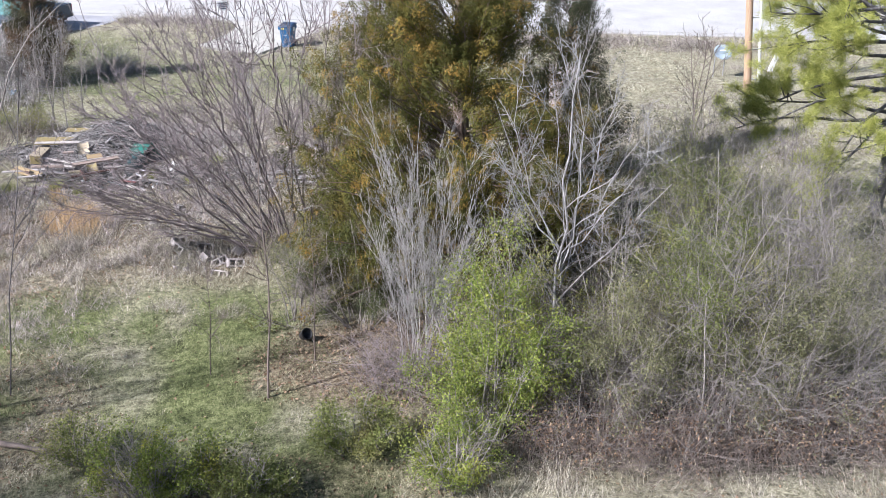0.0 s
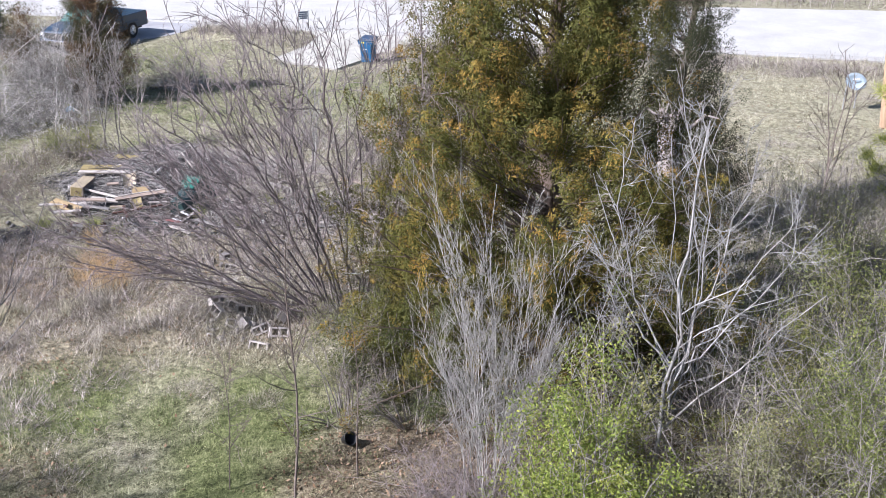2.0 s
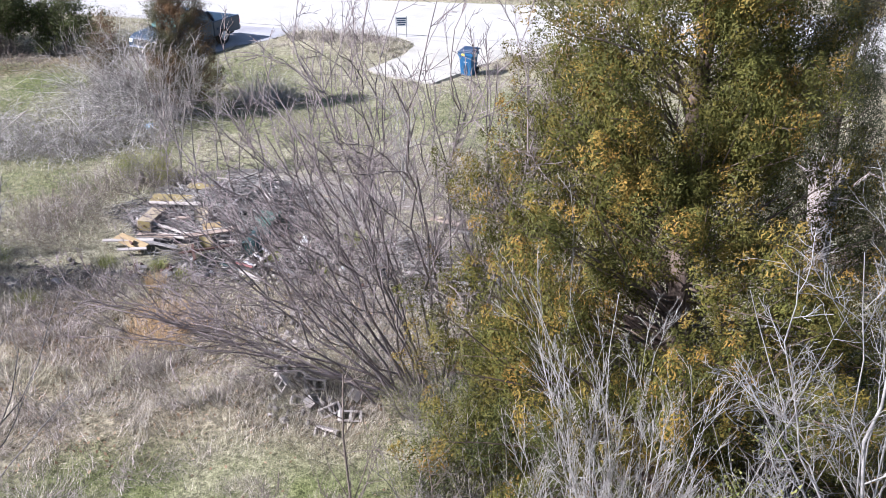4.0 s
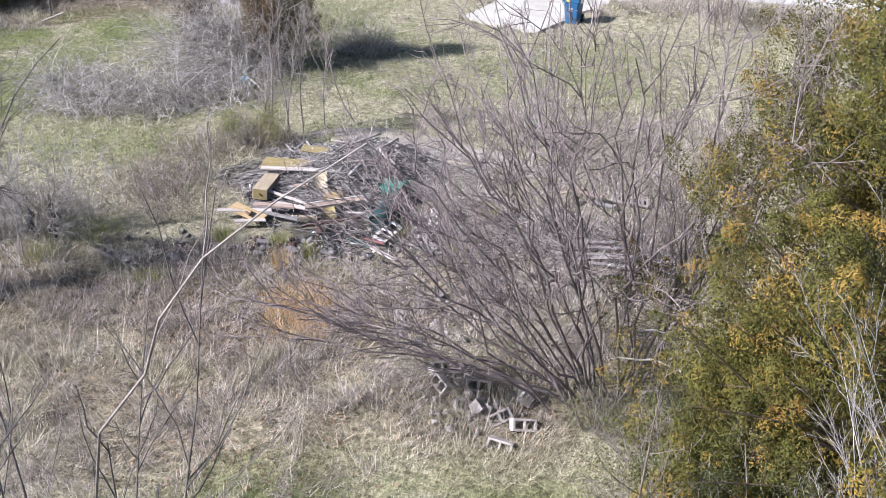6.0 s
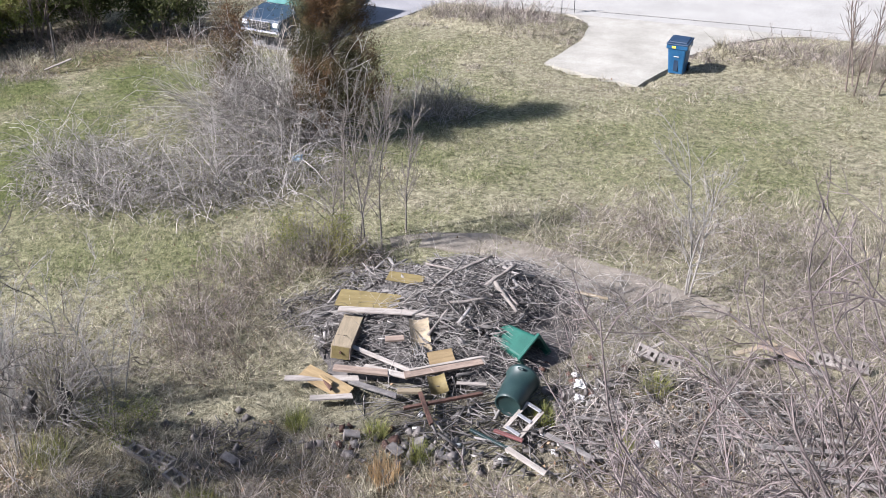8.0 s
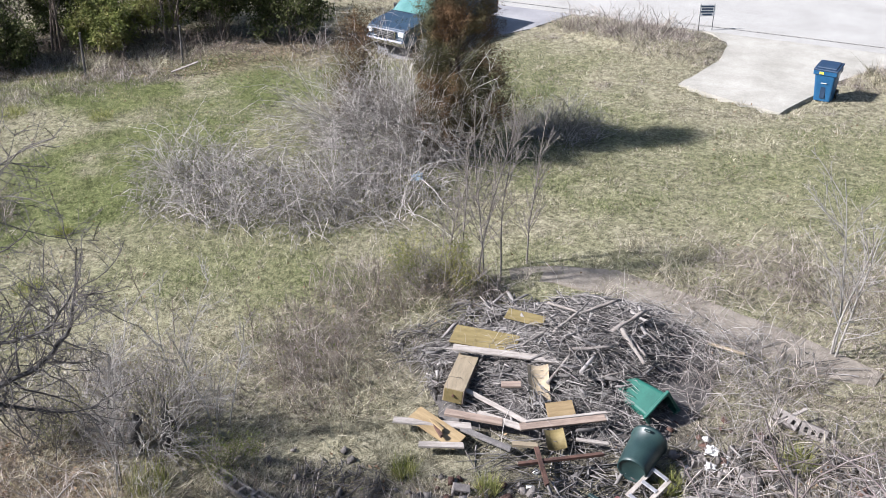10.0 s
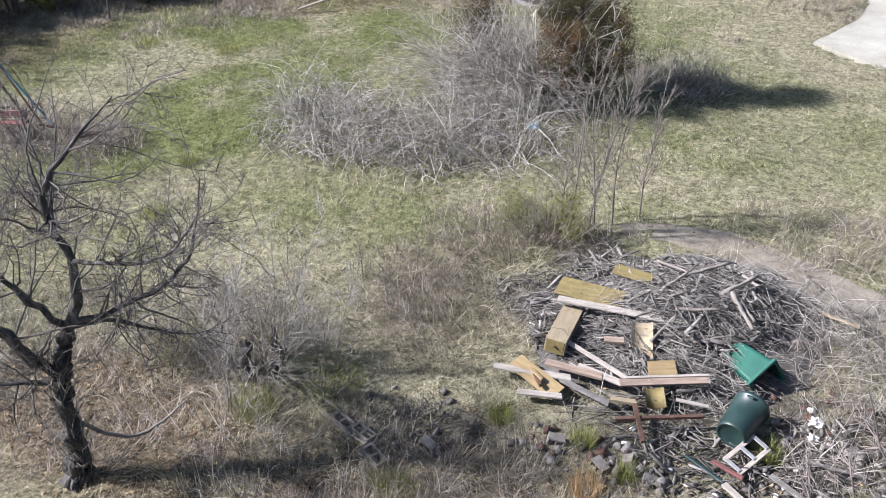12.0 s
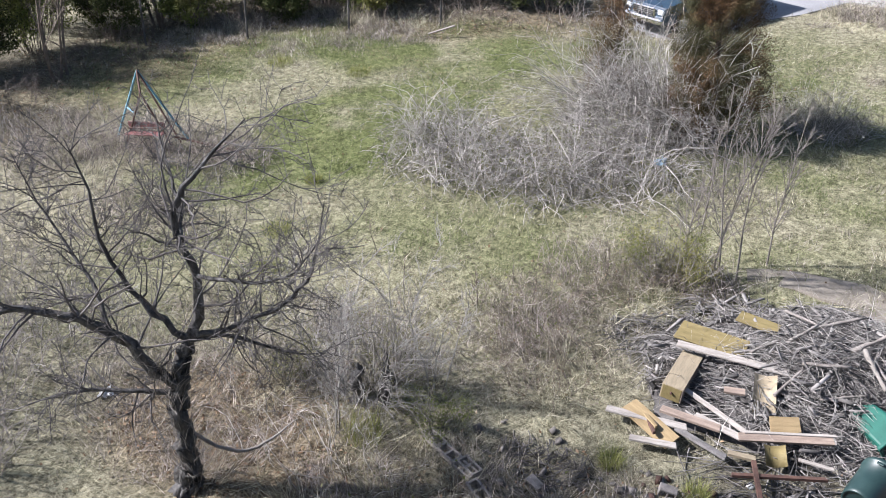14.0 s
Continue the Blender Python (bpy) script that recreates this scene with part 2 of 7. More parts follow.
CEDAR_LEAF = plant("cedar_foliage", [(0.0, (0.052, 0.058, 0.014)), (1.0, (0.108, 0.103, 0.024))], [(0.0, (0.092, 0.078, 0.018)), (1.0, (0.155, 0.119, 0.027))], 1.6, (0.50, 0.66), 0.1, mottle=(3.0, 0.6))
CEDAR_TIP = plant("cedar_tips", [(0.0, (0.112, 0.090, 0.020)), (1.0, (0.190, 0.140, 0.031))], [(0.0, (0.160, 0.099, 0.023)), (1.0, (0.240, 0.144, 0.033))], 1.1, (0.42, 0.60), 0.1)
CEDAR_DARK = plant("dark_cedar_foliage", [(0.0, (0.022, 0.026, 0.013)), (0.6, (0.034, 0.037, 0.018)), (1.0, (0.052, 0.052, 0.025))], [(0.0, (0.052, 0.041, 0.025)), (1.0, (0.08, 0.062, 0.035))], 1.2, (0.54, 0.70), 0.12)
CEDAR_RUST = plant("rusty_cedar_foliage", [(0.0, (0.075, 0.048, 0.026)), (0.6, (0.12, 0.072, 0.037)), (1.0, (0.18, 0.105, 0.052))], [(0.0, (0.040, 0.041, 0.020)), (1.0, (0.075, 0.070, 0.034))], 0.9, (0.42, 0.56), 0.15)
PRIVET = plant("privet_leaf", [(0.0, (0.14, 0.19, 0.045)), (0.6, (0.25, 0.305, 0.068)), (1.0, (0.39, 0.425, 0.115))], [(0.0, (0.33, 0.34, 0.06)), (1.0, (0.48, 0.46, 0.09))], 1.3, (0.56, 0.7), 0.7, mottle=(3.0, 0.5))
SHRUB_LEAF = plant("shrub_leaf", [(0.0, (0.135, 0.165, 0.048)), (0.6, (0.22, 0.25, 0.075)), (1.0, (0.34, 0.36, 0.135))], [(0.0, (0.24, 0.225, 0.085)), (1.0, (0.40, 0.37, 0.155))], 0.8, (0.48, 0.64), 0.7, mottle=(2.0, 0.5))
DULL_LEAF = plant("dull_green_leaf", [(0.0, (0.16, 0.165, 0.075)), (1.0, (0.34, 0.335, 0.18))], None, 1, (0, 1), 0.6, mottle=(2.5, 0.5))
HEDGE_LEAF = plant("hedge_leaf", [(0.0, (0.05, 0.062, 0.024)), (0.6, (0.085, 0.10, 0.036)), (1.0, (0.14, 0.15, 0.06))], None, 1, (0, 1), 0.4, mottle=(1.2, 0.6))
PINE_NEEDLE = plant("pine_needle", [(0.0, (0.17, 0.195, 0.045)), (0.6, (0.34, 0.365, 0.085)), (1.0, (0.52, 0.51, 0.16))], None, 1, (0, 1), 0.6)
DEAD_LEAF = plant("dead_leaf", [(0.0, (0.10, 0.06, 0.035)), (0.5, (0.20, 0.13, 0.08)), (1.0, (0.36, 0.26, 0.17))], None, 1, (0, 1), 0.15)
STRAW = plant("dry_grass", [(0.0, (0.20, 0.182, 0.12)), (0.45, (0.45, 0.415, 0.285)), (1.0, (0.80, 0.755, 0.575))], [(0.0, (0.17, 0.148, 0.125)), (1.0, (0.62, 0.555, 0.48))], 0.35, (0.42, 0.62), 0.3, mottle=(7.0, 0.45))
LAWN = plant("green_grass", [(0.0, (0.10, 0.135, 0.048)), (0.5, (0.195, 0.235, 0.092)), (1.0, (0.40, 0.42, 0.21))], [(0.0, (0.23, 0.225, 0.125)), (1.0, (0.54, 0.505, 0.33))], 0.5, (0.48, 0.68), 0.4, mottle=(6.0, 0.5))
WEED = plant("dead_weed_stem", [(0.0, (0.12, 0.098, 0.088)), (0.5, (0.33, 0.285, 0.25)), (1.0, (0.74, 0.665, 0.60))], None, 1, (0, 1), 0.15, mottle=(3.0, 0.45))
BRAMBLE = plant("bramble_cane", [(0.0, (0.12, 0.11, 0.098)), (0.5, (0.35, 0.327, 0.30)), (1.0, (0.74, 0.70, 0.66))], None, 1, (0, 1), 0.1, mottle=(2.0, 0.6))
ORANGE_GRASS = plant("broomsedge", [(0.0, (0.34, 0.22, 0.10)), (0.6, (0.54, 0.37, 0.19)), (1.0, (0.72, 0.55, 0.33))], None, 1, (0, 1), 0.3)
SEDGE = plant("green_tuft", [(0.0, (0.12, 0.15, 0.04)), (0.6, (0.26, 0.27, 0.09)), (1.0, (0.45, 0.42, 0.2))], None, 1, (0, 1), 0.3)

CONCRETE = surface("pale_concrete", [(0.3, (0.285, 0.28, 0.258)), (0.7, (0.37, 0.365, 0.34))], 0.5, 8, 0.9, relief=0.25, fine=30)
DRIVE = surface("drive_concrete", [(0.3, (0.255, 0.246, 0.21)), (0.7, (0.39, 0.379, 0.335))], 0.9, 9, 0.9, relief=0.35, fine=30)
OLD_DRIVE = surface("grey_drive", [(0.3, (0.20, 0.20, 0.21)), (0.7, (0.30, 0.30, 0.30))], 0.6, 8, 0.9, relief=0.3, fine=30)
SLAB = surface("earthy_slab", [(0.25, (0.105, 0.092, 0.074)), (0.5, (0.20, 0.178, 0.146)), (0.75, (0.285, 0.255, 0.212))], 3.5, 9, 0.95, relief=0.4, fine=25)
BLOCK = surface("concrete_block", [(0.25, (0.15, 0.137, 0.125)), (0.75, (0.36, 0.33, 0.305))], 6, 7, 0.95, relief=0.7, fine=60, per_piece=0.2)
# slightly pinker copy of BLOCK, lightened so its faces look sunlit
BLOCK_PINK_LIT = surface("pinkish_sunlit_block", [(0.25, (0.26, 0.232, 0.215)), (0.75, (0.52, 0.475, 0.445))], 6, 7, 0.95, relief=0.7, fine=60, per_piece=0.2)
RUBBLE = surface("rubble", [(0.3, (0.10, 0.09, 0.085)), (0.7, (0.31, 0.285, 0.26))], 5, 6, 0.95, relief=0.6, fine=60, per_piece=0.6)
OCHRE = surface("ochre_panel", [(0.3, (0.125, 0.098, 0.038)), (0.7, (0.215, 0.172, 0.075))], 3, 6, 0.7, relief=0.25, stretch=(1, 5, 5))
PALE_BOARD = surface("pale_board", [(0.25, (0.22, 0.18, 0.12)), (0.75, (0.39, 0.325, 0.225))], 3, 6, 0.7, relief=0.3, stretch=(1, 6, 6))
WHITE_BOARD = surface("whitewashed_board", [(0.25, (0.20, 0.178, 0.155)), (0.75, (0.44, 0.405, 0.365))], 4, 6, 0.8, relief=0.4, stretch=(1, 6, 6))
ORANGE_BOARD = surface("orange_board", [(0.3, (0.21, 0.150, 0.075)), (0.7, (0.34, 0.255, 0.138))], 2, 5, 0.7, relief=0.3, stretch=(1, 8, 8))
BROWN_BOARD = surface("brown_board", [(0.3, (0.16, 0.12, 0.095)), (0.7, (0.33, 0.26, 0.21))], 3, 5, 0.8, relief=0.3, stretch=(1, 8, 8))
RUST = surface("rusty_iron", [(0.3, (0.055, 0.033, 0.027)), (0.7, (0.125, 0.068, 0.05))], 8, 5, 0.8, relief=0.4)
GREEN_PLASTIC = surface("green_plastic", [(0.3, (0.008, 0.072, 0.053)), (0.7, (0.018, 0.112, 0.083))], 2, 4, 0.42, relief=0.05, spec=0.5)
DARK_PLASTIC = surface("dark_plastic", [(0.3, (0.012, 0.03, 0.03)), (0.7, (0.028, 0.055, 0.052))], 2, 5, 0.42, relief=0.08, spec=0.5)
BLACK_PLASTIC = surface("black_plastic", [(0.3, (0.010, 0.011, 0.012)), (0.7, (0.03, 0.03, 0.032))], 4, 4, 0.5, relief=0.05)
BIN_BLUE = surface("blue_plastic", [(0.3, (0.010, 0.070, 0.16)), (0.7, (0.018, 0.105, 0.225))], 1.5, 4, 0.42, relief=0.05, spec=0.5)
LID_BLUE = surface("navy_plastic", [(0.3, (0.012, 0.03, 0.065)), (0.7, (0.025, 0.05, 0.09))], 1.5, 4, 0.4, relief=0.05, spec=0.5)
STICKER_YELLOW = surface("yellow_sticker", [(0.3, (0.75, 0.55, 0.05)), (0.7, (0.85, 0.65, 0.10))], 5, relief=0.0)
WHITE_PAINT = surface("white_paint", [(0.3, (0.52, 0.52, 0.51)), (0.7, (0.70, 0.70, 0.68))], 3, relief=0.1, rough=0.5)
TRUCK_PAINT = surface("navy_car_paint", [(0.3, (0.016, 0.034, 0.058)), (0.7, (0.026, 0.05, 0.08))], 1, 3, 0.38, relief=0.0, spec=0.5)
CHROME = surface("chrome", [(0.3, (0.60, 0.61, 0.62)), (0.7, (0.75, 0.76, 0.77))], 2, 2, 0.18, metal=1.0, relief=0.0)
# green tint, its light teal also painting in the reflected sky
WINDSCREEN = surface("green_glass_sky_reflection", [(0.3, (0.07, 0.17, 0.16)), (0.7, (0.13, 0.27, 0.255))], 2, 2, 0.08, relief=0.0, spec=0.6)
GLASS = surface("tinted_glass", [(0.3, (0.03, 0.05, 0.055)), (0.7, (0.05, 0.075, 0.08))], 2, 2, 0.06, relief=0.0, spec=0.8)
TYRE = surface("tyre_rubber", [(0.3, (0.015, 0.015, 0.015)), (0.7, (0.035, 0.034, 0.033))], 6, 4, 0.85, relief=0.3)
RED_LENS = surface("red_lens", [(0.3, (0.45, 0.01, 0.012)), (0.7, (0.6, 0.02, 0.02))], 2, 2, 0.2, relief=0.0)
CLEAR_LENS = surface("clear_lens", [(0.3, (0.62, 0.64, 0.66)), (0.7, (0.8, 0.8, 0.8))], 2, 2, 0.15, relief=0.0, spec=0.7)
POLE_WOOD = surface("pole_wood", [(0.3, (0.25, 0.165, 0.10)), (0.7, (0.38, 0.275, 0.18))], 3, 5, 0.85, relief=0.4, stretch=(6, 6, 0.6))
DISH_GREY = surface("dish_grey", [(0.3, (0.20, 0.25, 0.28)), (0.7, (0.28, 0.33, 0.355))], 2, 3, 0.6, relief=0.0)
STEEL = surface("galvanised_steel", [(0.3, (0.36, 0.36, 0.37)), (0.7, (0.52, 0.52, 0.52))], 8, 4, 0.45, metal=0.7, relief=0.1)
SWING_BLUE = surface("faded_blue_paint", [(0.3, (0.10, 0.22, 0.27)), (0.7, (0.20, 0.36, 0.42))], 6, 4, 0.6, relief=0.2)
SWING_RED = surface("faded_red_paint", [(0.3, (0.11, 0.045, 0.042)), (0.7, (0.20, 0.085, 0.08))], 6, 4, 0.6, relief=0.2)
# charred wood and ash; on the heap core its black stands for shade
ASH_AND_SHADE = surface("charred_soil_and_shade", [(0.3, (0.045, 0.042, 0.04)), (0.7, (0.16, 0.148, 0.14))], 4, 6, 0.95, relief=0.8, fine=40)
BLUE_BAG = surface("blue_plastic_bag", [(0.3, (0.08, 0.20, 0.32)), (0.7, (0.32, 0.46, 0.58))], 5, 4, 0.4, relief=0.3)


def ground_material():
    """Soil, thatch and turf; the mesh's cover attribute says which lies where, its blue also holding painted shade."""
    m, nt, b = shader("ground")
    at = nt.nodes.new("ShaderNodeAttribute")
    at.attribute_name = "cover"
    sep = nt.nodes.new("ShaderNodeSeparateColor")
    nt.links.new(at.outputs["Color"], sep.inputs["Color"])
    lump = noise_tex(nt, 5.0, 6.0, 0.85)
    broad = noise_tex(nt, 1.3, 6.0, 0.7)
    # thatch: fibres lying three ways, the brighter on top
    fibre = None
    for k, (turn, scale) in enumerate(((20, 34.0), (85, 40.0), (145, 37.0))):
        c = nt.nodes.new("ShaderNodeTexCoord")
        mp = nt.nodes.new("ShaderNodeMapping")
        mp.vector_type = "TEXTURE"
        mp.inputs["Rotation"].default_value = (0, 0, radians(turn))
        mp.inputs["Scale"].default_value = (1.0, 5.0, 1.0)
        nt.links.new(c.outputs["Object"], mp.inputs["Vector"])
        n = nt.nodes.new("ShaderNodeTexNoise")
        n.inputs["Scale"].default_value, n.inputs["Detail"].default_value, n.inputs["Distortion"].default_value = scale, 3.0, 1.2
        nt.links.new(mp.outputs["Vector"], n.inputs["Vector"])
        if fibre is None:
            fibre = n.outputs["Fac"]
        else:
            mix = nt.nodes.new("ShaderNodeMath")
            mix.operation = "MAXIMUM"
            nt.links.new(fibre, mix.inputs[0])
            nt.links.new(n.outputs["Fac"], mix.inputs[1])
            fibre = mix.outputs[0]
    mean = nt.nodes.new("ShaderNodeMath")
    mean.operation = "MULTIPLY_ADD"
    nt.links.new(lump, mean.inputs[0])
    mean.inputs[1].default_value = 1.0
    half = nt.nodes.new("ShaderNodeMath")
    half.operation = "MULTIPLY_ADD"
    nt.links.new(fibre, half.inputs[0])
    half.inputs[1].default_value, half.inputs[2].default_value = 1.0, -0.59
    nt.links.new(half.outputs[0], mean.inputs[2])
    fine = mean.outputs[0]
    straw = ramp(nt, [(0.34, (0.085, 0.077, 0.052)), (0.50, (0.25, 0.23, 0.158)), (0.70, (0.48, 0.447, 0.32))], fine)
    straw = blend(nt, ramp(nt, [(0.35, (0, 0, 0)), (0.7, (1, 1, 1))], broad), straw, ramp(nt, [(0.34, (0.095, 0.09, 0.055)), (0.70, (0.47, 0.445, 0.30))], fine))
    turf = ramp(nt, [(0.34, (0.048, 0.056, 0.023)), (0.50, (0.135, 0.152, 0.06)), (0.70, (0.29, 0.30, 0.145))], fine)
    litter = ramp(nt, [(0.34, (0.05, 0.038, 0.026)), (0.50, (0.165, 0.132, 0.088)), (0.70, (0.37, 0.31, 0.215))], fine)
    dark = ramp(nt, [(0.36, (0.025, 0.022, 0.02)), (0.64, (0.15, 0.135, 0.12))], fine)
    col = blend(nt, sep.outputs["Red"], straw, turf)
    col = blend(nt, sep.outputs["Green"], col, litter)
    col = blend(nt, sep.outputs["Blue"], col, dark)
    nt.links.new(col, b.inputs["Base Color"])
    b.inputs["Roughness"].default_value = 0.95
    b.inputs["Specular IOR Level"].default_value = 0.1
    bump(nt, b, fine, 0.8, 0.05)
    return m


GROUND = ground_material()

# ---- ground, road and drives ----
ROAD_FAR = 60.4


def road_near(x):
    return 50.35 - 0.15 * (np.asarray(x, float) + 2.0) + 0.0012 * np.clip(np.asarray(x, float) + 2.0, 0, 30) ** 2


APRON = [(-11.0, 45.7), (-9.6, 44.85), (-7.95, 44.1), (-7.3, 45.5), (-6.6, 47.2), (-5.4, 48.9), (-3.8, 50.0), (-2.0, 50.6), (-2.0, 51.2), (-11.8, 52.4), (-10.6, 51.4), (-10.0, 50.2), (-10.1, 48.4)]
TRUCK_DRIVE = [(-17.9, 48.7), (-16.9, 50.1), (-15.9, 52.5), (-15.9, 53.0), (-20.6, 53.6), (-20.9, 50.0), (-21.4, 46.6), (-21.0, 45.7), (-19.0, 45.2)]


def paved(x, y):
    return ((y > road_near(x)) & (y < ROAD_FAR)) | inside(x, y, APRON) | inside(x, y, TRUCK_DRIVE)


def lie(x, y):
    """Height of the ground."""
    x, y = np.asarray(x, float), np.asarray(y, float)
    z = 0.10 * (noise2(x, y, 5.0, 1) - 0.5) + 0.07 * (noise2(x, y, 1.1, 2) - 0.5) + 0.04 * (noise2(x, y, 0.35, 3) - 0.5)
    z = z + 0.20 * np.exp(-(((x + 10.9) / 2.0) ** 2 + ((y - 30.2) / 1.9) ** 2) * 1.1)
    z = z + 0.18 * np.exp(-(((x + 5.2) / 2.4) ** 2 + ((y - 29.0) / 2.0) ** 2))
    z = z - 0.45 * np.exp(-(((x + 5.05) / 0.45) ** 2 + ((y - 29.65) / 0.42) ** 2))
    z = z - 0.18 * np.exp(-(((x + 13.3) / 1.0) ** 2 + ((y - 26.2) / 0.8) ** 2))
    z = z + 0.22 * blob(x, y, -13.2, 50.2, 3.0, 1.3, -6) + 0.22 * blob(x, y, -1.5, 47.6, 4.2, 1.2, -6)
    flat = np.exp(-(np.maximum(0, 0) + np.maximum(0, road_near(x) - y)) / 1.2)
    return z * (1 - 0.8 * np.clip(flat, 0, 1)) - 0.12 * paved(x, y)


def green_of(x, y):
    g = 1.0 * blob(x, y, -6.6, 17.6, 4.6, 3.0, 10) + 0.9 * blob(x, y, -23.8, 33.5, 2.4, 5.2, -12) + 0.16 * blob(x, y, -11.5, 39.0, 8.5, 4.8, 5)
    g = g + 0.75 * blob(x, y, -25.5, 41.0, 6.5, 2.6, 25) + 0.22 * blob(x, y, -17.5, 30.2, 5.0, 2.2, 15) + 0.16 * blob(x, y, -2.0, 40.0, 7.0, 5.0)
    g = g + 0.35 * blob(x, y, -15.5, 45.5, 3.5, 3.0) + 0.25 * blob(x, y, -22.0, 26.5, 3.0, 2.5) + 0.35 * blob(x, y, -2.0, 13.5, 3.0, 2.0)
    g = g + 0.6 * blob(x, y, -31.5, 35.0, 3.0, 4.0, 30) + 0.14 * blob(x, y, -16.0, 37.5, 18.0, 8.0) + 0.2 * blob(x, y, -17.0, 34.5, 8.0, 4.5, 10) + 0.25 * blob(x, y, -20.0, 40.5, 8.0, 3.0, 15) + 1.0 * blob(x, y, -5.0, 14.4, 6.5, 3.2, 10)
    n = 0.5 * noise2(x, y, 2.2, 11) + 0.35 * noise2(x, y, 0.7, 12) + 0.15 * noise2(x, y, 0.25, 13)
    return np.clip(np.clip(g, 0, 1) * np.clip(3.4 * (n - 0.22), 0, 1.2), 0, 1)


def litter_of(x, y):
    g = blob(x, y, -1.4, 17.3, 2.6, 1.7, 10) + 0.5 * blob(x, y, -2.6, 12.6, 3.5, 1.5) + 0.7 * blob(x, y, 3.0, 17.0, 4.5, 3.5) + 0.8 * blob(x, y, -17.6, 24.0, 2.4, 1.6)
    g = g + 0.6 * blob(x, y, -5.0, 26.0, 3.5, 3.0) + 0.6 * blob(x, y, -28.0, 44.0, 9.0, 3.2, 25) + 0.6 * blob(x, y, -33.0, 33.0, 3.0, 9.0) + 0.5 * blob(x, y, -11.5, 24.6, 3.6, 2.0)
    g = g + 0.5 * blob(x, y, -5.5, 22.0, 1.6, 1.4) + 0.5 * blob(x, y, -8.0, 15.0, 1.6, 2.5) + 0.55 * blob(x, y, -11.5, 22.3, 5.0, 3.2)
    return np.clip(np.clip(g, 0, 1) * (0.5 + noise2(x, y, 1.0, 21)), 0, 1)


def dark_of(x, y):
    # dark soil, with shade painted under the heap, in the hollow and wood edge
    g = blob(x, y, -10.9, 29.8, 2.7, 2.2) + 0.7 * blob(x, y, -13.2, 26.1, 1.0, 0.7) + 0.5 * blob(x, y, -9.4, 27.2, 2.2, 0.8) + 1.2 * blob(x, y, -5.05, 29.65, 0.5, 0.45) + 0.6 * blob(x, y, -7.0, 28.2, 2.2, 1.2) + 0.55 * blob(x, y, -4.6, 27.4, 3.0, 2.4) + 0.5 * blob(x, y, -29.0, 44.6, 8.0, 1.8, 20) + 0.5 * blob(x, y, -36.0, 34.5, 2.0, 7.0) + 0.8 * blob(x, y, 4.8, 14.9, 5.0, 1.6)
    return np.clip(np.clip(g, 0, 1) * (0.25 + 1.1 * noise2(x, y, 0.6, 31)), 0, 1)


def spaced(a, b, step, far):
    """Fine steps between a and b, widening to +-far outside."""
    mid = np.arange(a, b + step, step)
    out = step * np.cumsum(1.35 ** np.arange(1, 60))
    lo, hi = a - out, mid[-1] + out
    return np.r_[np.clip(lo[lo > -far], -far, None)[::-1], mid, hi[hi < far]]


def make_ground():
    xs, ys = spaced(-36, 22, 0.29, 2500), spaced(9, 63, 0.29, 2500)
    gx, gy = np.meshgrid(xs, ys, indexing="ij")
    v = np.stack([gx, gy, lie(gx, gy)], -1).reshape(-1, 3)
    nx, ny = len(xs), len(ys)
    i, j = np.meshgrid(np.arange(nx - 1), np.arange(ny - 1), indexing="ij")
    a = (i * ny + j).ravel()
    f = np.stack([a, a + ny, a + ny + 1, a + 1], 1)
    ob = grown("ground", [(v, f)], GROUND, smooth=True)
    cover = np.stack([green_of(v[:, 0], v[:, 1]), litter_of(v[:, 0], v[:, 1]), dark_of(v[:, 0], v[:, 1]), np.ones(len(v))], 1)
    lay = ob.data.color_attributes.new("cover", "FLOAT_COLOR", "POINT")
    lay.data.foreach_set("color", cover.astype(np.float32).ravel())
    tagged(ob, "winter yard of straw, patchy turf and bare soil with some painted shade", "ground", kind="structure")


make_ground()


def slab_poly(name, outline, z, thick, material, label, category):
    """A poured slab: outline with an uneven edge, a bevelled rim and depth."""
    bm = bmesh.new()
    pts = []
    for (x0, y0), (x1, y1) in zip(outline, outline[1:] + outline[:1]):
        n = max(1, int(math.hypot(x1 - x0, y1 - y0) / 0.4))
        for k in range(n):
            x, y = x0 + (x1 - x0) * k / n, y0 + (y1 - y0) * k / n
            w = 0.09
            pts.append((x + w * (noise2(x, y, 0.5, 41) - 0.5), y + w * (noise2(x, y, 0.5, 42) - 0.5)))
    top = bm.faces.new([bm.verts.new((x, y, z)) for x, y in pts])
    if top.normal.z < 0:
        top.normal_flip()
    made = bmesh.ops.extrude_face_region(bm, geom=[top])
    bmesh.ops.translate(bm, vec=(0, 0, thick), verts=[g for g in made["geom"] if isinstance(g, bmesh.types.BMVert)])
    bmesh.ops.recalc_face_normals(bm, faces=bm.faces)
    ob = part(name, bm, material)
    return tagged(ob, label, category, kind="structure")


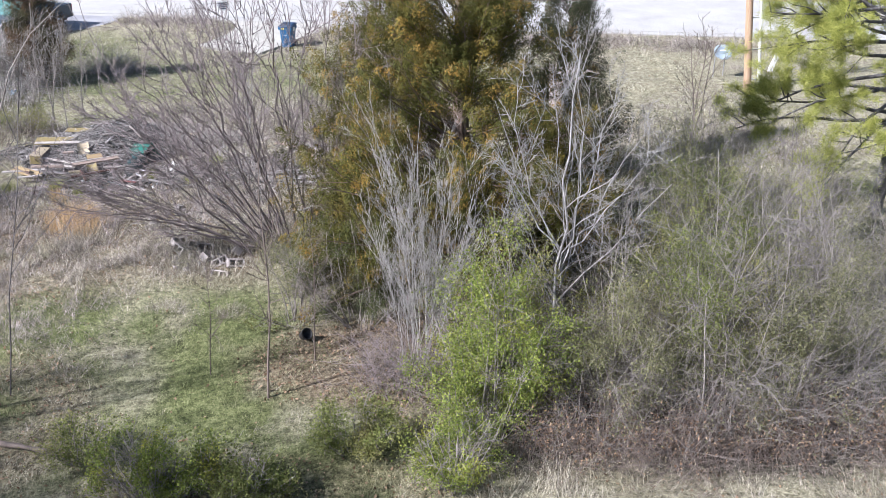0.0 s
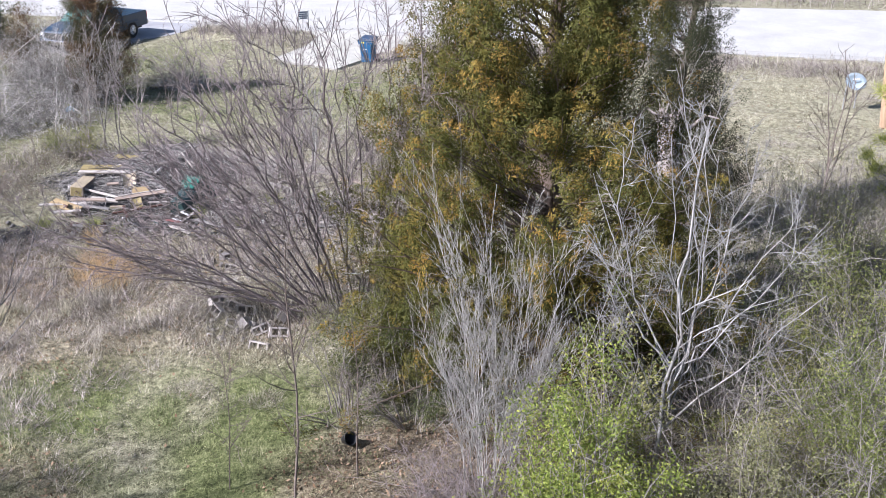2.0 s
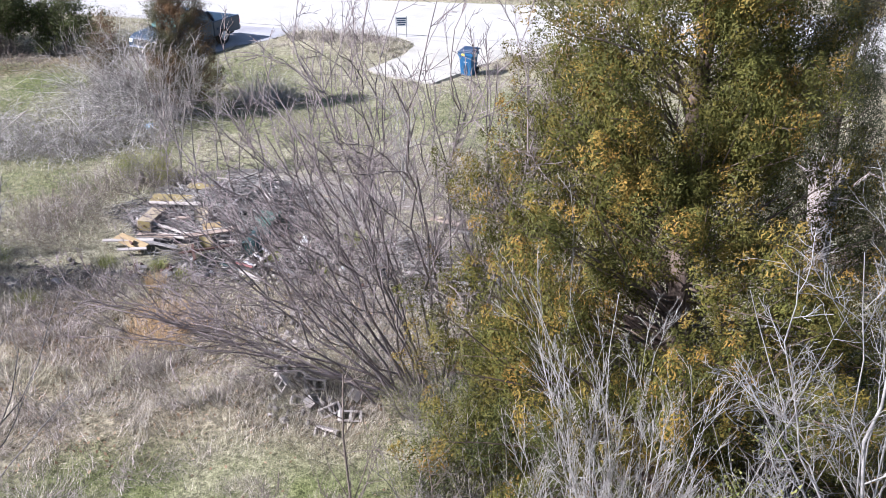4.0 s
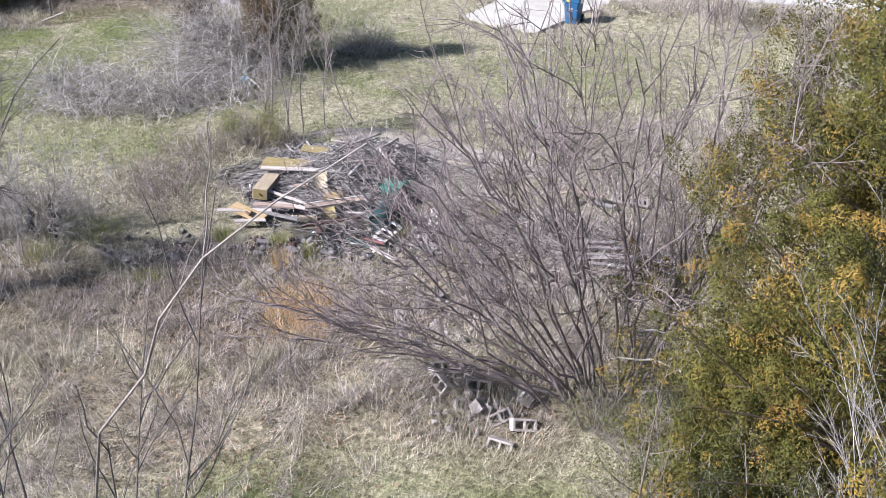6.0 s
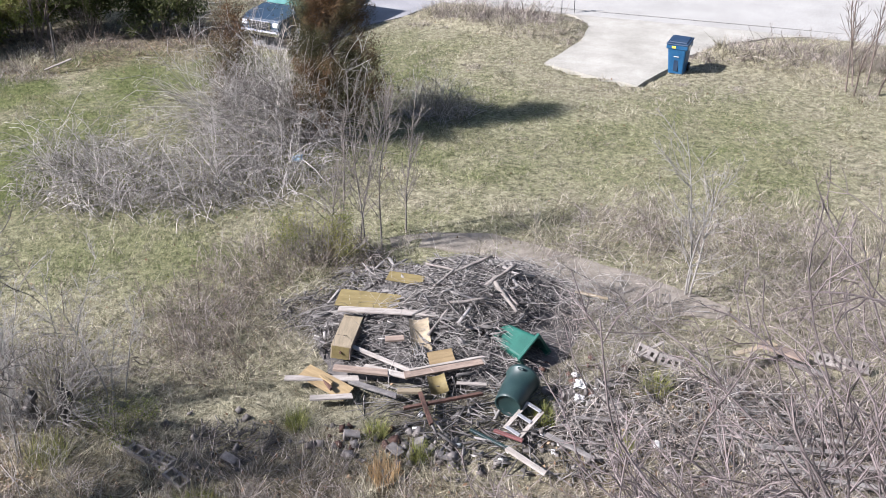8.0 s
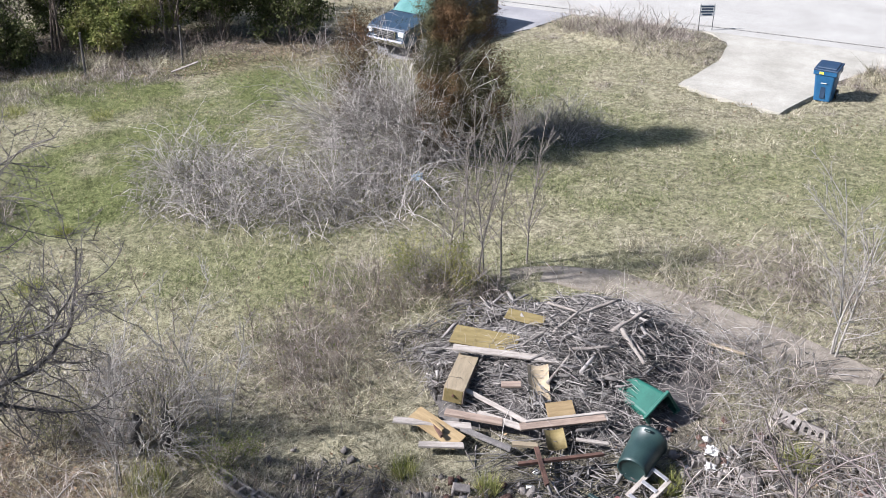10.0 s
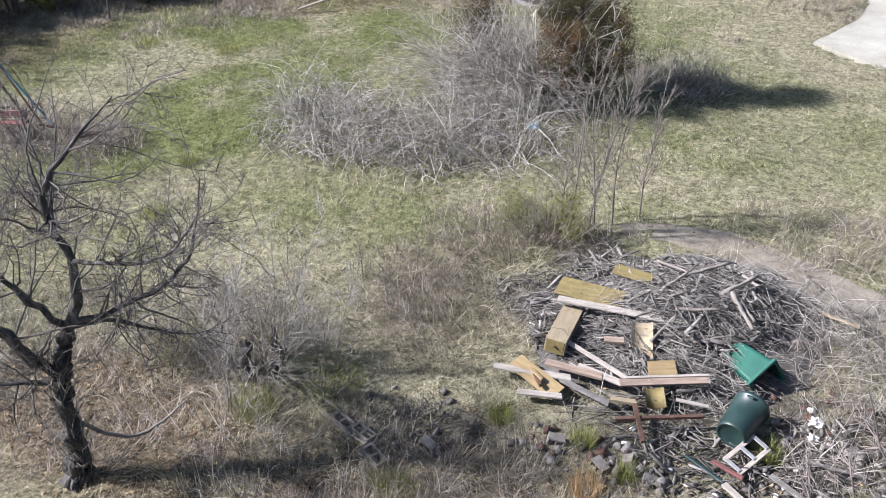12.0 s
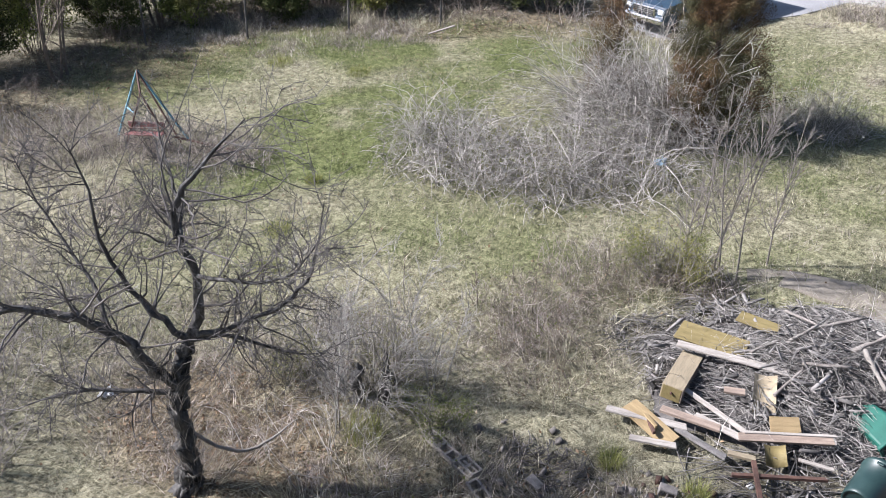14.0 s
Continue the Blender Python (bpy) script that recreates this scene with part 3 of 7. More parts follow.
def make_road():
    near = [(float(x), float(road_near(x))) for x in range(70, -71, -4)]
    slab_poly("road", near + [(-70.0, ROAD_FAR), (70.0, ROAD_FAR)], -0.14, 0.16, CONCRETE, "sun-bleached pale concrete street", "road")
    slab_poly("driveway", APRON, -0.14, 0.155, DRIVE, "cracked pale concrete driveway apron with worn grass patches", "driveway")
    slab_poly("driveway", TRUCK_DRIVE, -0.14, 0.15, OLD_DRIVE, "grey neighbouring driveway under the pickup", "driveway")
    # joint between the gutter pan and the street
    for x0 in range(-24, 24, 4):
        a, b = (x0, float(road_near(x0)) + 0.75), (x0 + 3.97, float(road_near(x0 + 4)) + 0.75)
        yaw = math.atan2(b[1] - a[1], b[0] - a[0])
        ob = part("gutter_joint", box(4.0, 0.05, 0.01), CONCRETE, None, at=pose((a[0] + b[0]) / 2, (a[1] + b[1]) / 2, 0.026, 0, 0, math.degrees(yaw)))
        tagged(ob, "raised pale seam along the concrete street edge", "joint", kind="structure")


make_road()


def make_footing():
    """Curved concrete step left behind the rubbish heap."""
    line = [(-12.5, 32.85), (-11.6, 33.15), (-10.5, 33.2), (-9.6, 32.95), (-8.6, 32.5), (-7.4, 32.1), (-6.4, 31.7), (-5.6, 31.45)]
    wide = [0.22, 0.36, 0.48, 0.50, 0.54, 0.50, 0.42, 0.24]
    left, right = [], []
    for k, (x, y) in enumerate(line):
        x0, y0 = line[max(k - 1, 0)]
        x1, y1 = line[min(k + 1, len(line) - 1)]
        n = math.hypot(x1 - x0, y1 - y0)
        ox, oy = -(y1 - y0) / n * wide[k], (x1 - x0) / n * wide[k]
        left.append((x + ox, y + oy))
        right.append((x - ox, y - oy))
    slab_poly("footing_slab", right + left[::-1], -0.12, 0.175, SLAB, "earth-stained curved concrete footing of a demolished house", "slab")


make_footing()

# ---- trees and shrubs ----
def twiggy(stems, radii, levels, k=(5, 3, 3, 3), m=(7, 5, 4, 3), wob=(0.1, 0.16, 0.2, 0.22), up=(0.02, 0.03, 0.03, 0.0), line=None):
    """Branches on branches. stems: (places, directions, lengths); levels: (each, t0, angles, ratio, fade, thin) per order.
    Returns the tube pieces and the polylines of every order."""
    p, d, length = stems
    pts = grow(p, d, length, m[0], wob[0], up[0]) if line is None else line
    rad = taper(radii, radii * 0.3, pts.shape[1])
    orders, rads, owners = [pts], [rad], [np.arange(len(pts))]
    for n, (each, t0, ang, ratio, fade, thin) in enumerate(levels, 1):
        p, d, length, r = sprout(pts, rad, each, t0, 0.98, ang, ratio, fade)
        pts = grow(p, d, length, m[n], wob[n], up[n])
        r = np.maximum(r * 0.55, thin)
        rad = taper(r, np.maximum(r * 0.35, thin * 0.6), m[n])
        orders.append(pts)
        rads.append(rad)
        single = n == 1 and len(orders[0]) == 1
        owners.append(np.arange(len(pts)) if single else np.repeat(owners[-1], each))
    return orders, rads, owners, k


def cedar(x, y, height, reach, foliage, label, boughs=220, subs=13, sprigs=6, sprays=6, spray=0.11, low=0.04, bare=0.0, shape=0.62, lean=(0.0, 0.0), lop=0.0, tips=None):
    """Red cedar: straight trunk, many boughs that sweep out and up, scaly sprays on every twig."""
    tree = empty("cedar_tree", None, label, "tree")
    z0 = float(lie(x, y)) - 0.05
    n = 12
    hgt = np.linspace(0, 1, n)
    trunk = np.stack([x + lean[0] * hgt + 0.08 * np.sin(hgt * 9), y + lean[1] * hgt, z0 + hgt * height], 1)[None]
    trunk_r = (0.021 * height * (1 - hgt) ** 0.8 + 0.012)[None]
    grown("trunk", [poly_tubes(trunk, trunk_r, 9)], CEDAR_BARK, tree)
    f = low + (1 - low) * rng.random(boughs) ** 1.35
    az = rng.uniform(0, 2 * np.pi, boughs)
    prof = np.clip((1 - f) ** shape, 0.03, 1) * np.clip(0.9 + f * 0.8, 0, 1)
    lump = 0.80 + 0.4 * noise2(az * 1.4 + x, f * 6 + y, 1.0, 51)
    length = reach * prof * lump * np.where(rng.random(boughs) < 0.4, rng.uniform(0.4, 0.8, boughs), rng.uniform(0.82, 1.05, boughs)) * (1 - lop * np.clip(np.cos(az), 0, 1)) + 0.1
    start = np.stack([np.interp(f, hgt, trunk[0, :, 0]), np.interp(f, hgt, trunk[0, :, 1]), z0 + f * height], 1)
    rise = np.radians(rng.uniform(2, 34, boughs) + 25 * f)
    d = np.stack([np.cos(az) * np.cos(rise), np.sin(az) * np.cos(rise), np.sin(rise)], 1)
    bp = grow(start, d, length, 6, 0.09, 0.04)
    br = taper(0.009 + 0.006 * length, np.full(boughs, 0.004), 6)
    sp, sd, sl, sr = sprout(bp, br, subs, 0.35 + bare, 1.0, (20, 60), (0.10, 0.26), 0.4)
    sub = grow(sp, sd + np.array([0, 0, 0.18]), sl, 3, 0.16, 0.06)
    subr = taper(np.full(len(sub), 0.006), np.full(len(sub), 0.003), 3)
    tagged(grown("branchwork", [poly_tubes(bp, br, 4), poly_tubes(sub, subr, 3)], CEDAR_BARK, tree), kind="stuff")
    # each side branch ends in a plume of scaly sprays, full outside and hollow within
    per = sprigs * sprays
    size = spray / 0.046
    axis = unit(unit(sub[:, -1] - sub[:, 0]) + np.array([0, 0, 0.6]) + rng.normal(0, 0.2, (len(sub), 3)))
    tall = rng.uniform(0.34, 0.72, len(sub)) * size
    wide = rng.uniform(0.15, 0.29, len(sub)) * size
    # the side away from the open yard is thinner, as shaded sides are
    turned = np.repeat(az, subs)
    full = np.where(np.sin(turned) + 0.3 * np.cos(turned) > 0.7, 0.35, 1.0)
    who = np.repeat(np.arange(len(sub)), (per * full).astype(int))
    u = rng.random(len(who)) ** 0.75
    out = unit(np.cross(axis[who], rng.normal(0, 1, (len(who), 3))))
    r = wide[who] * np.sin(np.pi * (0.10 + 0.84 * u)) * rng.uniform(0.55, 1.05, len(who))
    q = sub[who, 1] + axis[who] * (tall[who] * u)[:, None] + out * r[:, None] + rng.normal(0, 0.012, (len(who), 3)) * size
    facing = unit(out + axis[who] * (1.3 * u)[:, None] + rng.normal(0, 0.32, (len(who), 3)))
    along = axis[who] * 0.9 + out * (0.75 - 0.4 * u)[:, None] + rng.normal(0, 0.3, (len(who), 3))
    along = unit(along - facing * (along * facing).sum(1, keepdims=True))
    across = np.cross(facing, along)
    long = (spray * 0.85 * rng.uniform(0.6, 1.35, len(who)))[:, None]
    v = np.stack([q - across * long * 0.21, q + across * long * 0.21, q + along * long], 1)
    bronze = rng.random(len(sub)) < 0.42
    tipped = (u > 0.62) & bronze[who] & (rng.random(len(who)) < 0.85)
    for name, pick, leaf in (("foliage", ~tipped, foliage), ("bronze_growth", tipped, tips or foliage)):
        tagged(grown(name, [(v[pick].reshape(-1, 3), np.arange(3 * pick.sum()).reshape(-1, 3))], leaf, tree), kind="stuff")
    return tree


def bare_tree(name, x, y, stems, radii, levels, bark, label, category="tree", group="", **kw):
    tree = empty(name, None, label, category, group)
    orders, rads, owners, k = twiggy(stems, radii, levels, **kw)
    first = 0
    if len(orders[0]) == 1:
        grown("trunk", [poly_tubes(orders[0], rads[0], max(k[0], 6))], bark, tree)
        first = 1
    # a single trunk: each limb a part, the fine twigs one mass; a clump: each stem with its own twigs
    for w in range(len(orders[first])):
        last = first + 1 if first else len(orders)
        pieces = [poly_tubes(o[own == w], r[own == w], s) for o, r, own, s in zip(orders[first:last], rads[first:last], owners[first:last], k[first:last])]
        grown("limb" if first else "stem", pieces, bark, tree)
    if first and len(orders) > 2:
        tagged(grown("twig_mass", [poly_tubes(o, r, s) for o, r, s in zip(orders[2:], rads[2:], k[2:])], bark, tree), kind="stuff")
    return tree, orders


def bowed(feet, tips, m=8, bow=0.08, rise=0.0):
    """Stems from feet to tips: slightly crooked, bowed sideways, the ends lifted or drooping by rise."""
    t = np.linspace(0, 1, m)[None, :, None]
    span = tips - feet
    length = np.linalg.norm(span, axis=1)[:, None, None]
    side = unit(np.cross(span, rng.normal(0, 1, span.shape)))[:, None]
    pts = feet[:, None] + span[:, None] * t + side * np.sin(np.pi * t) * length * rng.normal(0, bow, (len(feet), 1, 1))
    pts[:, :, 2] -= rise * (length * np.sin(np.pi * t))[:, :, 0]
    pts[:, 1:-1] += rng.normal(0, 0.012, (len(feet), m - 2, 3)) * length
    return pts


def fan(x, y, count, lean, spread, length, pull=(0.0, 0.0), base=0.25):
    """Starts for a clump of stems that fan out of one stool."""
    az = rng.uniform(0, 2 * np.pi, count)
    ln = np.radians(np.clip(rng.normal(lean, spread, count), 0, 75))
    d = np.stack([np.cos(az) * np.sin(ln) + pull[0], np.sin(az) * np.sin(ln) + pull[1], np.cos(ln)], 1)
    r = base * np.sqrt(rng.random(count))
    px, py = x + r * np.cos(az), y + r * np.sin(az)
    return np.stack([px, py, lie(px, py) - 0.06], 1), unit(d), rng.uniform(*length, count)


def bush(name, x, y, rx, ry, height, stems, leaf_count, leaf, size, label, category="shrub", bark=GREY_BARK, low=0.15, gaps=0.46, group=""):
    """A leafy shrub: stems fan into an uneven mound, small leaves in clumps with holes between."""
    thing = empty(name, None, label, category, group)
    az, rad = rng.uniform(0, 2 * np.pi, stems), np.sqrt(rng.random(stems))
    ends = np.stack([x + rx * rad * np.cos(az), y + ry * rad * np.sin(az), height * (1.02 - 0.55 * rad**2) * rng.uniform(0.7, 1.05, stems)], 1)
    p = np.stack([x + 0.3 * rx * rad * np.cos(az), y + 0.3 * ry * rad * np.sin(az), 0 * az], 1)
    p[:, 2] = lie(p[:, 0], p[:, 1]) - 0.05
    way = ends - p
    orders, rads, _, k = twiggy((p, unit(way), np.linalg.norm(way, axis=1)), np.full(stems, 0.014), [(7, 0.2, (25, 65), (0.25, 0.5), 0.4, 0.005), (3, 0.2, (25, 70), (0.3, 0.6), 0.4, 0.003)], k=(4, 3, 3), m=(5, 3, 3))
    tagged(grown("twig_mass", [poly_tubes(o, r, s) for o, r, s in zip(orders, rads, k)], bark, thing), kind="stuff")
    tips = np.concatenate([orders[1].reshape(-1, 3), orders[2].reshape(-1, 3), orders[2].reshape(-1, 3)])
    leaf_count = int(leaf_count * 2.3)
    q = tips[rng.integers(0, len(tips), leaf_count * 2)] + rng.normal(0, 0.10, (leaf_count * 2, 3))
    keep = (noise3(q, 0.42, 61) > gaps + rng.normal(0, 0.04, len(q))) & (q[:, 2] > low * height)
    q = q[keep][:leaf_count]
    tagged(grown("foliage", [slips(q, np.full(len(q), size * 0.66), 0.62, 0.5)], leaf, thing), kind="stuff")
    return thing


def tangle(name, spots, label, category, bark, canes, length, rad, leaf=None, leaf_count=0, size=0.04, arch=-0.10, twigs=4, height=None, kind="stuff", lean=(12, 22)):
    """A thicket of arching canes over a stretch of ground. spots: (x, y, rx, ry, share)."""
    thing = empty(name, None, label, category, kind=kind)
    share = np.array([s[4] for s in spots], float)
    who = rng.choice(len(spots), canes, p=share / share.sum())
    sp = np.array([s[:4] for s in spots], float)[who]
    az, rr = rng.uniform(0, 2 * np.pi, canes), np.sqrt(rng.random(canes))
    px, py = sp[:, 0] + sp[:, 2] * rr * np.cos(az), sp[:, 1] + sp[:, 3] * rr * np.sin(az)
    edge = 1.0 - 0.45 * rr**3
    p = np.stack([px, py, lie(px, py) - 0.04], 1)
    az2, ln = rng.uniform(0, 2 * np.pi, canes), np.radians(np.abs(rng.normal(lean[0], lean[1], canes)))
    d = np.stack([np.cos(az2) * np.sin(ln), np.sin(az2) * np.sin(ln), np.cos(ln)], 1)
    pts = grow(p, d, rng.uniform(*length, canes) * edge, 6, 0.26, arch * 1.2)
    r = taper(rng.uniform(rad * 0.6, rad * 1.4, canes), np.full(canes, rad * 0.4), 6)
    pieces = [poly_tubes(pts, r, 3)]
    orders = pts
    if twigs:
        a, b, c, e = sprout(pts, r, twigs, 0.25, 1.0, (25, 75), (0.18, 0.42), 0.3)
        m = 3 if name in ("vine_thicket", "vine_curtain", "shrub_undergrowth", "vine_cover", "bramble_mound") else 2
        if name in ("vine_cover", "bramble_mound"):  # short curling shoots
            c = c * 0.62
        tw = grow(a, b, c, m, 0.3, arch * 0.5)
        pieces.append(poly_tubes(tw, taper(np.full(len(tw), rad * 0.45), np.full(len(tw), rad * 0.25), m), 3))
        orders = tw
    tagged(grown("cane_mass", pieces, bark, thing), kind="stuff")
    if leaf is not None:
        flat = orders.reshape(-1, 3)
        q = flat[rng.integers(0, len(flat), leaf_count * 2)] + rng.normal(0, 0.10, (leaf_count * 2, 3))
        q = q[(noise3(q, 0.6, 71) > 0.47 + rng.normal(0, 0.05, len(q))) & (q[:, 2] > 0.25)][:leaf_count]
        tagged(grown("foliage", [slips(q, np.full(len(q), size * 0.9), 0.6, 0.5)], leaf, thing), kind="stuff")
    return thing


# the two tall cedars and the broken snag between them
# leafless trees beside the start of the flight, added out of view to shade the lawn edge
for sx, sy, sh in ((-12.4, 11.0, 7.5), (-14.6, 9.6, 9.0), (-10.6, 9.2, 8.5), (-8.8, 10.0, 6.5), (-8.2, 7.8, 7.0)):
    bare_tree("shade_tree", 0, 0, fan(sx, sy, 6, 15, 7, (sh * 0.75, sh), base=0.4), np.full(6, 0.04), [(9, 0.2, (25, 60), (0.25, 0.5), 0.4, 0.016), (6, 0.15, (25, 60), (0.3, 0.55), 0.4, 0.011), (4, 0.2, (25, 60), (0.3, 0.6), 0.4, 0.008)], GREY_BARK, "leafless grey tree added out of view to shade the lawn edge", group="lawn edge trees", k=(5, 3, 3, 3), m=(6, 4, 3, 2), wob=(0.1, 0.16, 0.2, 0.2), up=(0.03, 0.03, 0.02, 0.0))
cedar(0.42, 20.3, 10.8, 4.55, CEDAR_LEAF, "tall eastern red cedar, olive green with bronze tips", boughs=580, subs=5, sprigs=20, sprays=15, spray=0.049, shape=0.64, lop=0.27, tips=CEDAR_TIP)
cedar(-1.75, 20.35, 3.0, 1.25, CEDAR_LEAF, "low bushy olive cedar at the tall one's skirt", boughs=150, subs=5, sprigs=11, sprays=11, spray=0.05, shape=0.5)
cedar(3.75, 27.9, 7.4, 2.3, CEDAR_DARK, "dark green cedar standing behind the tall one", boughs=260, subs=5, sprigs=11, sprays=13, spray=0.046, shape=0.8)
cedar(-15.6, 38.7, 4.4, 1.55, CEDAR_RUST, "small rusty cedar rising from the bramble mound", boughs=240, subs=5, sprigs=12, sprays=12, spray=0.045, shape=0.45)
cedar(-18.5, 39.2, 2.9, 0.85, CEDAR_RUST, "young rust-brown cedar beside the bramble mound", boughs=70, subs=7, sprigs=5, sprays=8, spray=0.06)


def snag():
    tree = empty("broken_snag", None, "pale splintered dead trunk broken off in front of the dark cedar", "dead tree")
    h = np.linspace(0, 1, 9)
    pts = np.stack([3.15 + 0.05 * np.sin(h * 5), 25.2 + 0 * h, -0.05 + 3.9 * h], 1)[None]
    grown("trunk", [poly_tubes(pts, (0.20 + 0.10 * h**4)[None], 10)], SNAG_WOOD, tree)
    n = 44
    az = rng.uniform(0, 2 * np.pi, n)
    p = np.stack([3.12 + 0.2 * np.cos(az), 25.2 + 0.2 * np.sin(az), np.full(n, 3.45)], 1)
    d = np.stack([0.25 * np.cos(az), 0.25 * np.sin(az), np.ones(n)], 1)
    sp = grow(p, d, rng.uniform(0.25, 0.8, n), 3, 0.18)
    for k in range(n):
        grown("splinter", [poly_tubes(sp[k:k + 1], np.array([[0.05, 0.035, 0.006]]), 4)], SNAG_WOOD, tree)
    arm = np.array([[[3.1, 25.2, 3.7], [2.9, 25.15, 3.95], [2.7, 25.1, 3.95], [2.5, 25.1, 4.1]], [[3.2, 25.2, 3.7], [3.5, 25.1, 3.65], [3.8, 25.1, 3.95], [4.1, 25.0, 3.9]]])
    for k in range(2):
        grown("broken_limb", [poly_tubes(arm[k:k + 1], np.array([[0.06, 0.045, 0.035, 0.012]]), 6)], SNAG_WOOD, tree)


snag()

# grey many-stemmed shrub in front of the cedar
stools = fan(-0.4, 16.8, 28, 9, 5, (2.6, 4.6), base=0.4)
stools[2][:5] = (5.5, 5.4, 5.1, 4.9, 4.8)
bare_tree("many_stemmed_shrub", 0, 0, stools, rng.uniform(0.007, 0.012, 28), [(11, 0.2, (15, 34), (0.2, 0.42), 0.45, 0.0046), (7, 0.15, (14, 34), (0.25, 0.5), 0.4, 0.0034), (3, 0.2, (16, 36), (0.3, 0.55), 0.4, 0.0026)], PALE_BARK, "pale grey leafless shrub of many upright stems", "shrub", k=(5, 3, 3, 3), m=(8, 5, 4, 3), wob=(0.08, 0.12, 0.15, 0.15), up=(0.07, 0.12, 0.10, 0.06))

# white-barked spreading tree
def white_tree():
    foot = np.array([2.15, 16.6, -0.06])
    fork = np.array([2.12, 16.6, 3.3])
    ends = np.array([(2.27, 16.6, 6.3), (1.85, 16.9, 6.0), (1.2, 16.5, 5.95), (0.75, 16.7, 4.75), (3.0, 16.9, 5.9), (3.5, 16.3, 5.3), (4.0, 16.7, 4.95), (1.1, 16.0, 4.2), (3.9, 16.0, 4.2), (2.6, 17.4, 5.6), (0.9, 17.3, 5.3)])
    n = len(ends)
    low = np.where(np.arange(n)[:, None] < 7, 0.0, 0.5)
    feet = foot + (fork - foot) * (0.55 + 0.35 * rng.random((n, 1)) - 0.2 * low) + rng.normal(0, 0.03, (n, 3))
    lines = np.concatenate([bowed(foot[None], ends[:1], 9, 0.06), bowed(feet, ends, 9, 0.05, 0.06)])
    radii = np.concatenate([[0.034], rng.uniform(0.013, 0.019, n)])
    bare_tree("white_barked_tree", 0, 0, (lines[:, 0], lines[:, 0], radii), radii, [(10, 0.25, (25, 60), (0.18, 0.42), 0.4, 0.0055), (6, 0.15, (25, 60), (0.3, 0.55), 0.4, 0.0038), (3, 0.2, (25, 60), (0.3, 0.6), 0.4, 0.0026)], WHITE_BARK, "white-barked leafless young tree with spreading limbs", k=(6, 4, 3, 3), m=(9, 5, 4, 3), wob=(0.1, 0.17, 0.2, 0.2), up=(0.03, 0.06, 0.05, 0.03), line=lines)


white_tree()


def sumac():
    """Broad leafless clump: stems upright beside the cedar, leaning ever further away from it."""
    reach = [(-9.4, 2.45), (-8.8, 2.0), (-7.8, 3.7), (-7.5, 4.7), (-6.8, 4.6), (-6.0, 5.3), (-5.1, 5.6), (-5.5, 6.4), (-4.6, 6.7), (-3.8, 6.2), (-3.0, 6.5), (-2.4, 6.5), (-1.6, 5.9), (-1.3, 5.7), (-2.3, 5.0)]
    tips = np.array([(x, 21.5 + rng.normal(0, 0.5), z) for x, z in reach for _ in range(2)])
    tips[1::2] += rng.normal(0, 1, (len(reach), 3)) * np.array([0.3, 0.8, 0.45])
    tips = np.concatenate([tips, tips[:12:2] + np.array([0.5, 0, 0]) + rng.normal(0, 1, (6, 3)) * np.array([0.3, 0.6, 0.4])])
    tips[:, 2] = np.minimum(tips[:, 2], 4.2 + 1.6 * (tips[:, 0] + 7.6).clip(-1.0, 2.0))
    n = len(tips)
    u = np.clip((tips[:, 0] + 9.4) / 8.0, 0, 1)
    feet = np.stack([-4.55 + 1.45 * u + rng.normal(0, 0.16, n), 22.35 + 0.9 * u + rng.normal(0, 0.22, n), np.zeros(n)], 1)
    feet[:, 2] = lie(feet[:, 0], feet[:, 1]) - 0.08
    lines = bowed(feet, tips, 10, 0.035, -0.03)
    radii = rng.uniform(0.017, 0.031, n)
    bare_tree("leafless_clump_tree", 0, 0, (feet, tips, radii), radii, [(9, 0.25, (18, 45), (0.24, 0.48), 0.4, 0.0095), (6, 0.2, (22, 52), (0.3, 0.55), 0.4, 0.006), (4, 0.2, (28, 60), (0.25, 0.5), 0.4, 0.0042)], TWIG_PINK, "broad leafless tree of many brown stems leaning outward", k=(7, 5, 3, 3), m=(10, 6, 4, 3), wob=(0.12, 0.16, 0.2, 0.2), up=(0.05, 0.06, 0.05, 0.02), line=lines)
    dead = bowed(np.array([[-3.6, 22.2, 1.2], [-3.3, 22.4, 1.6]]), np.array([[-1.4, 20.6, 1.9], [-1.7, 20.9, 2.6]]), 9, 0.05)
    bare_tree("dead_branch", 0, 0, (dead[:, 0], dead[:, 0], np.ones(2)), np.array([0.022, 0.016]), [(7, 0.4, (25, 60), (0.15, 0.35), 0.4, 0.008), (3, 0.2, (25, 60), (0.3, 0.5), 0.4, 0.005)], WHITE_BARK, "bleached dead branch caught among the brown stems", "branch", line=dead)


sumac()

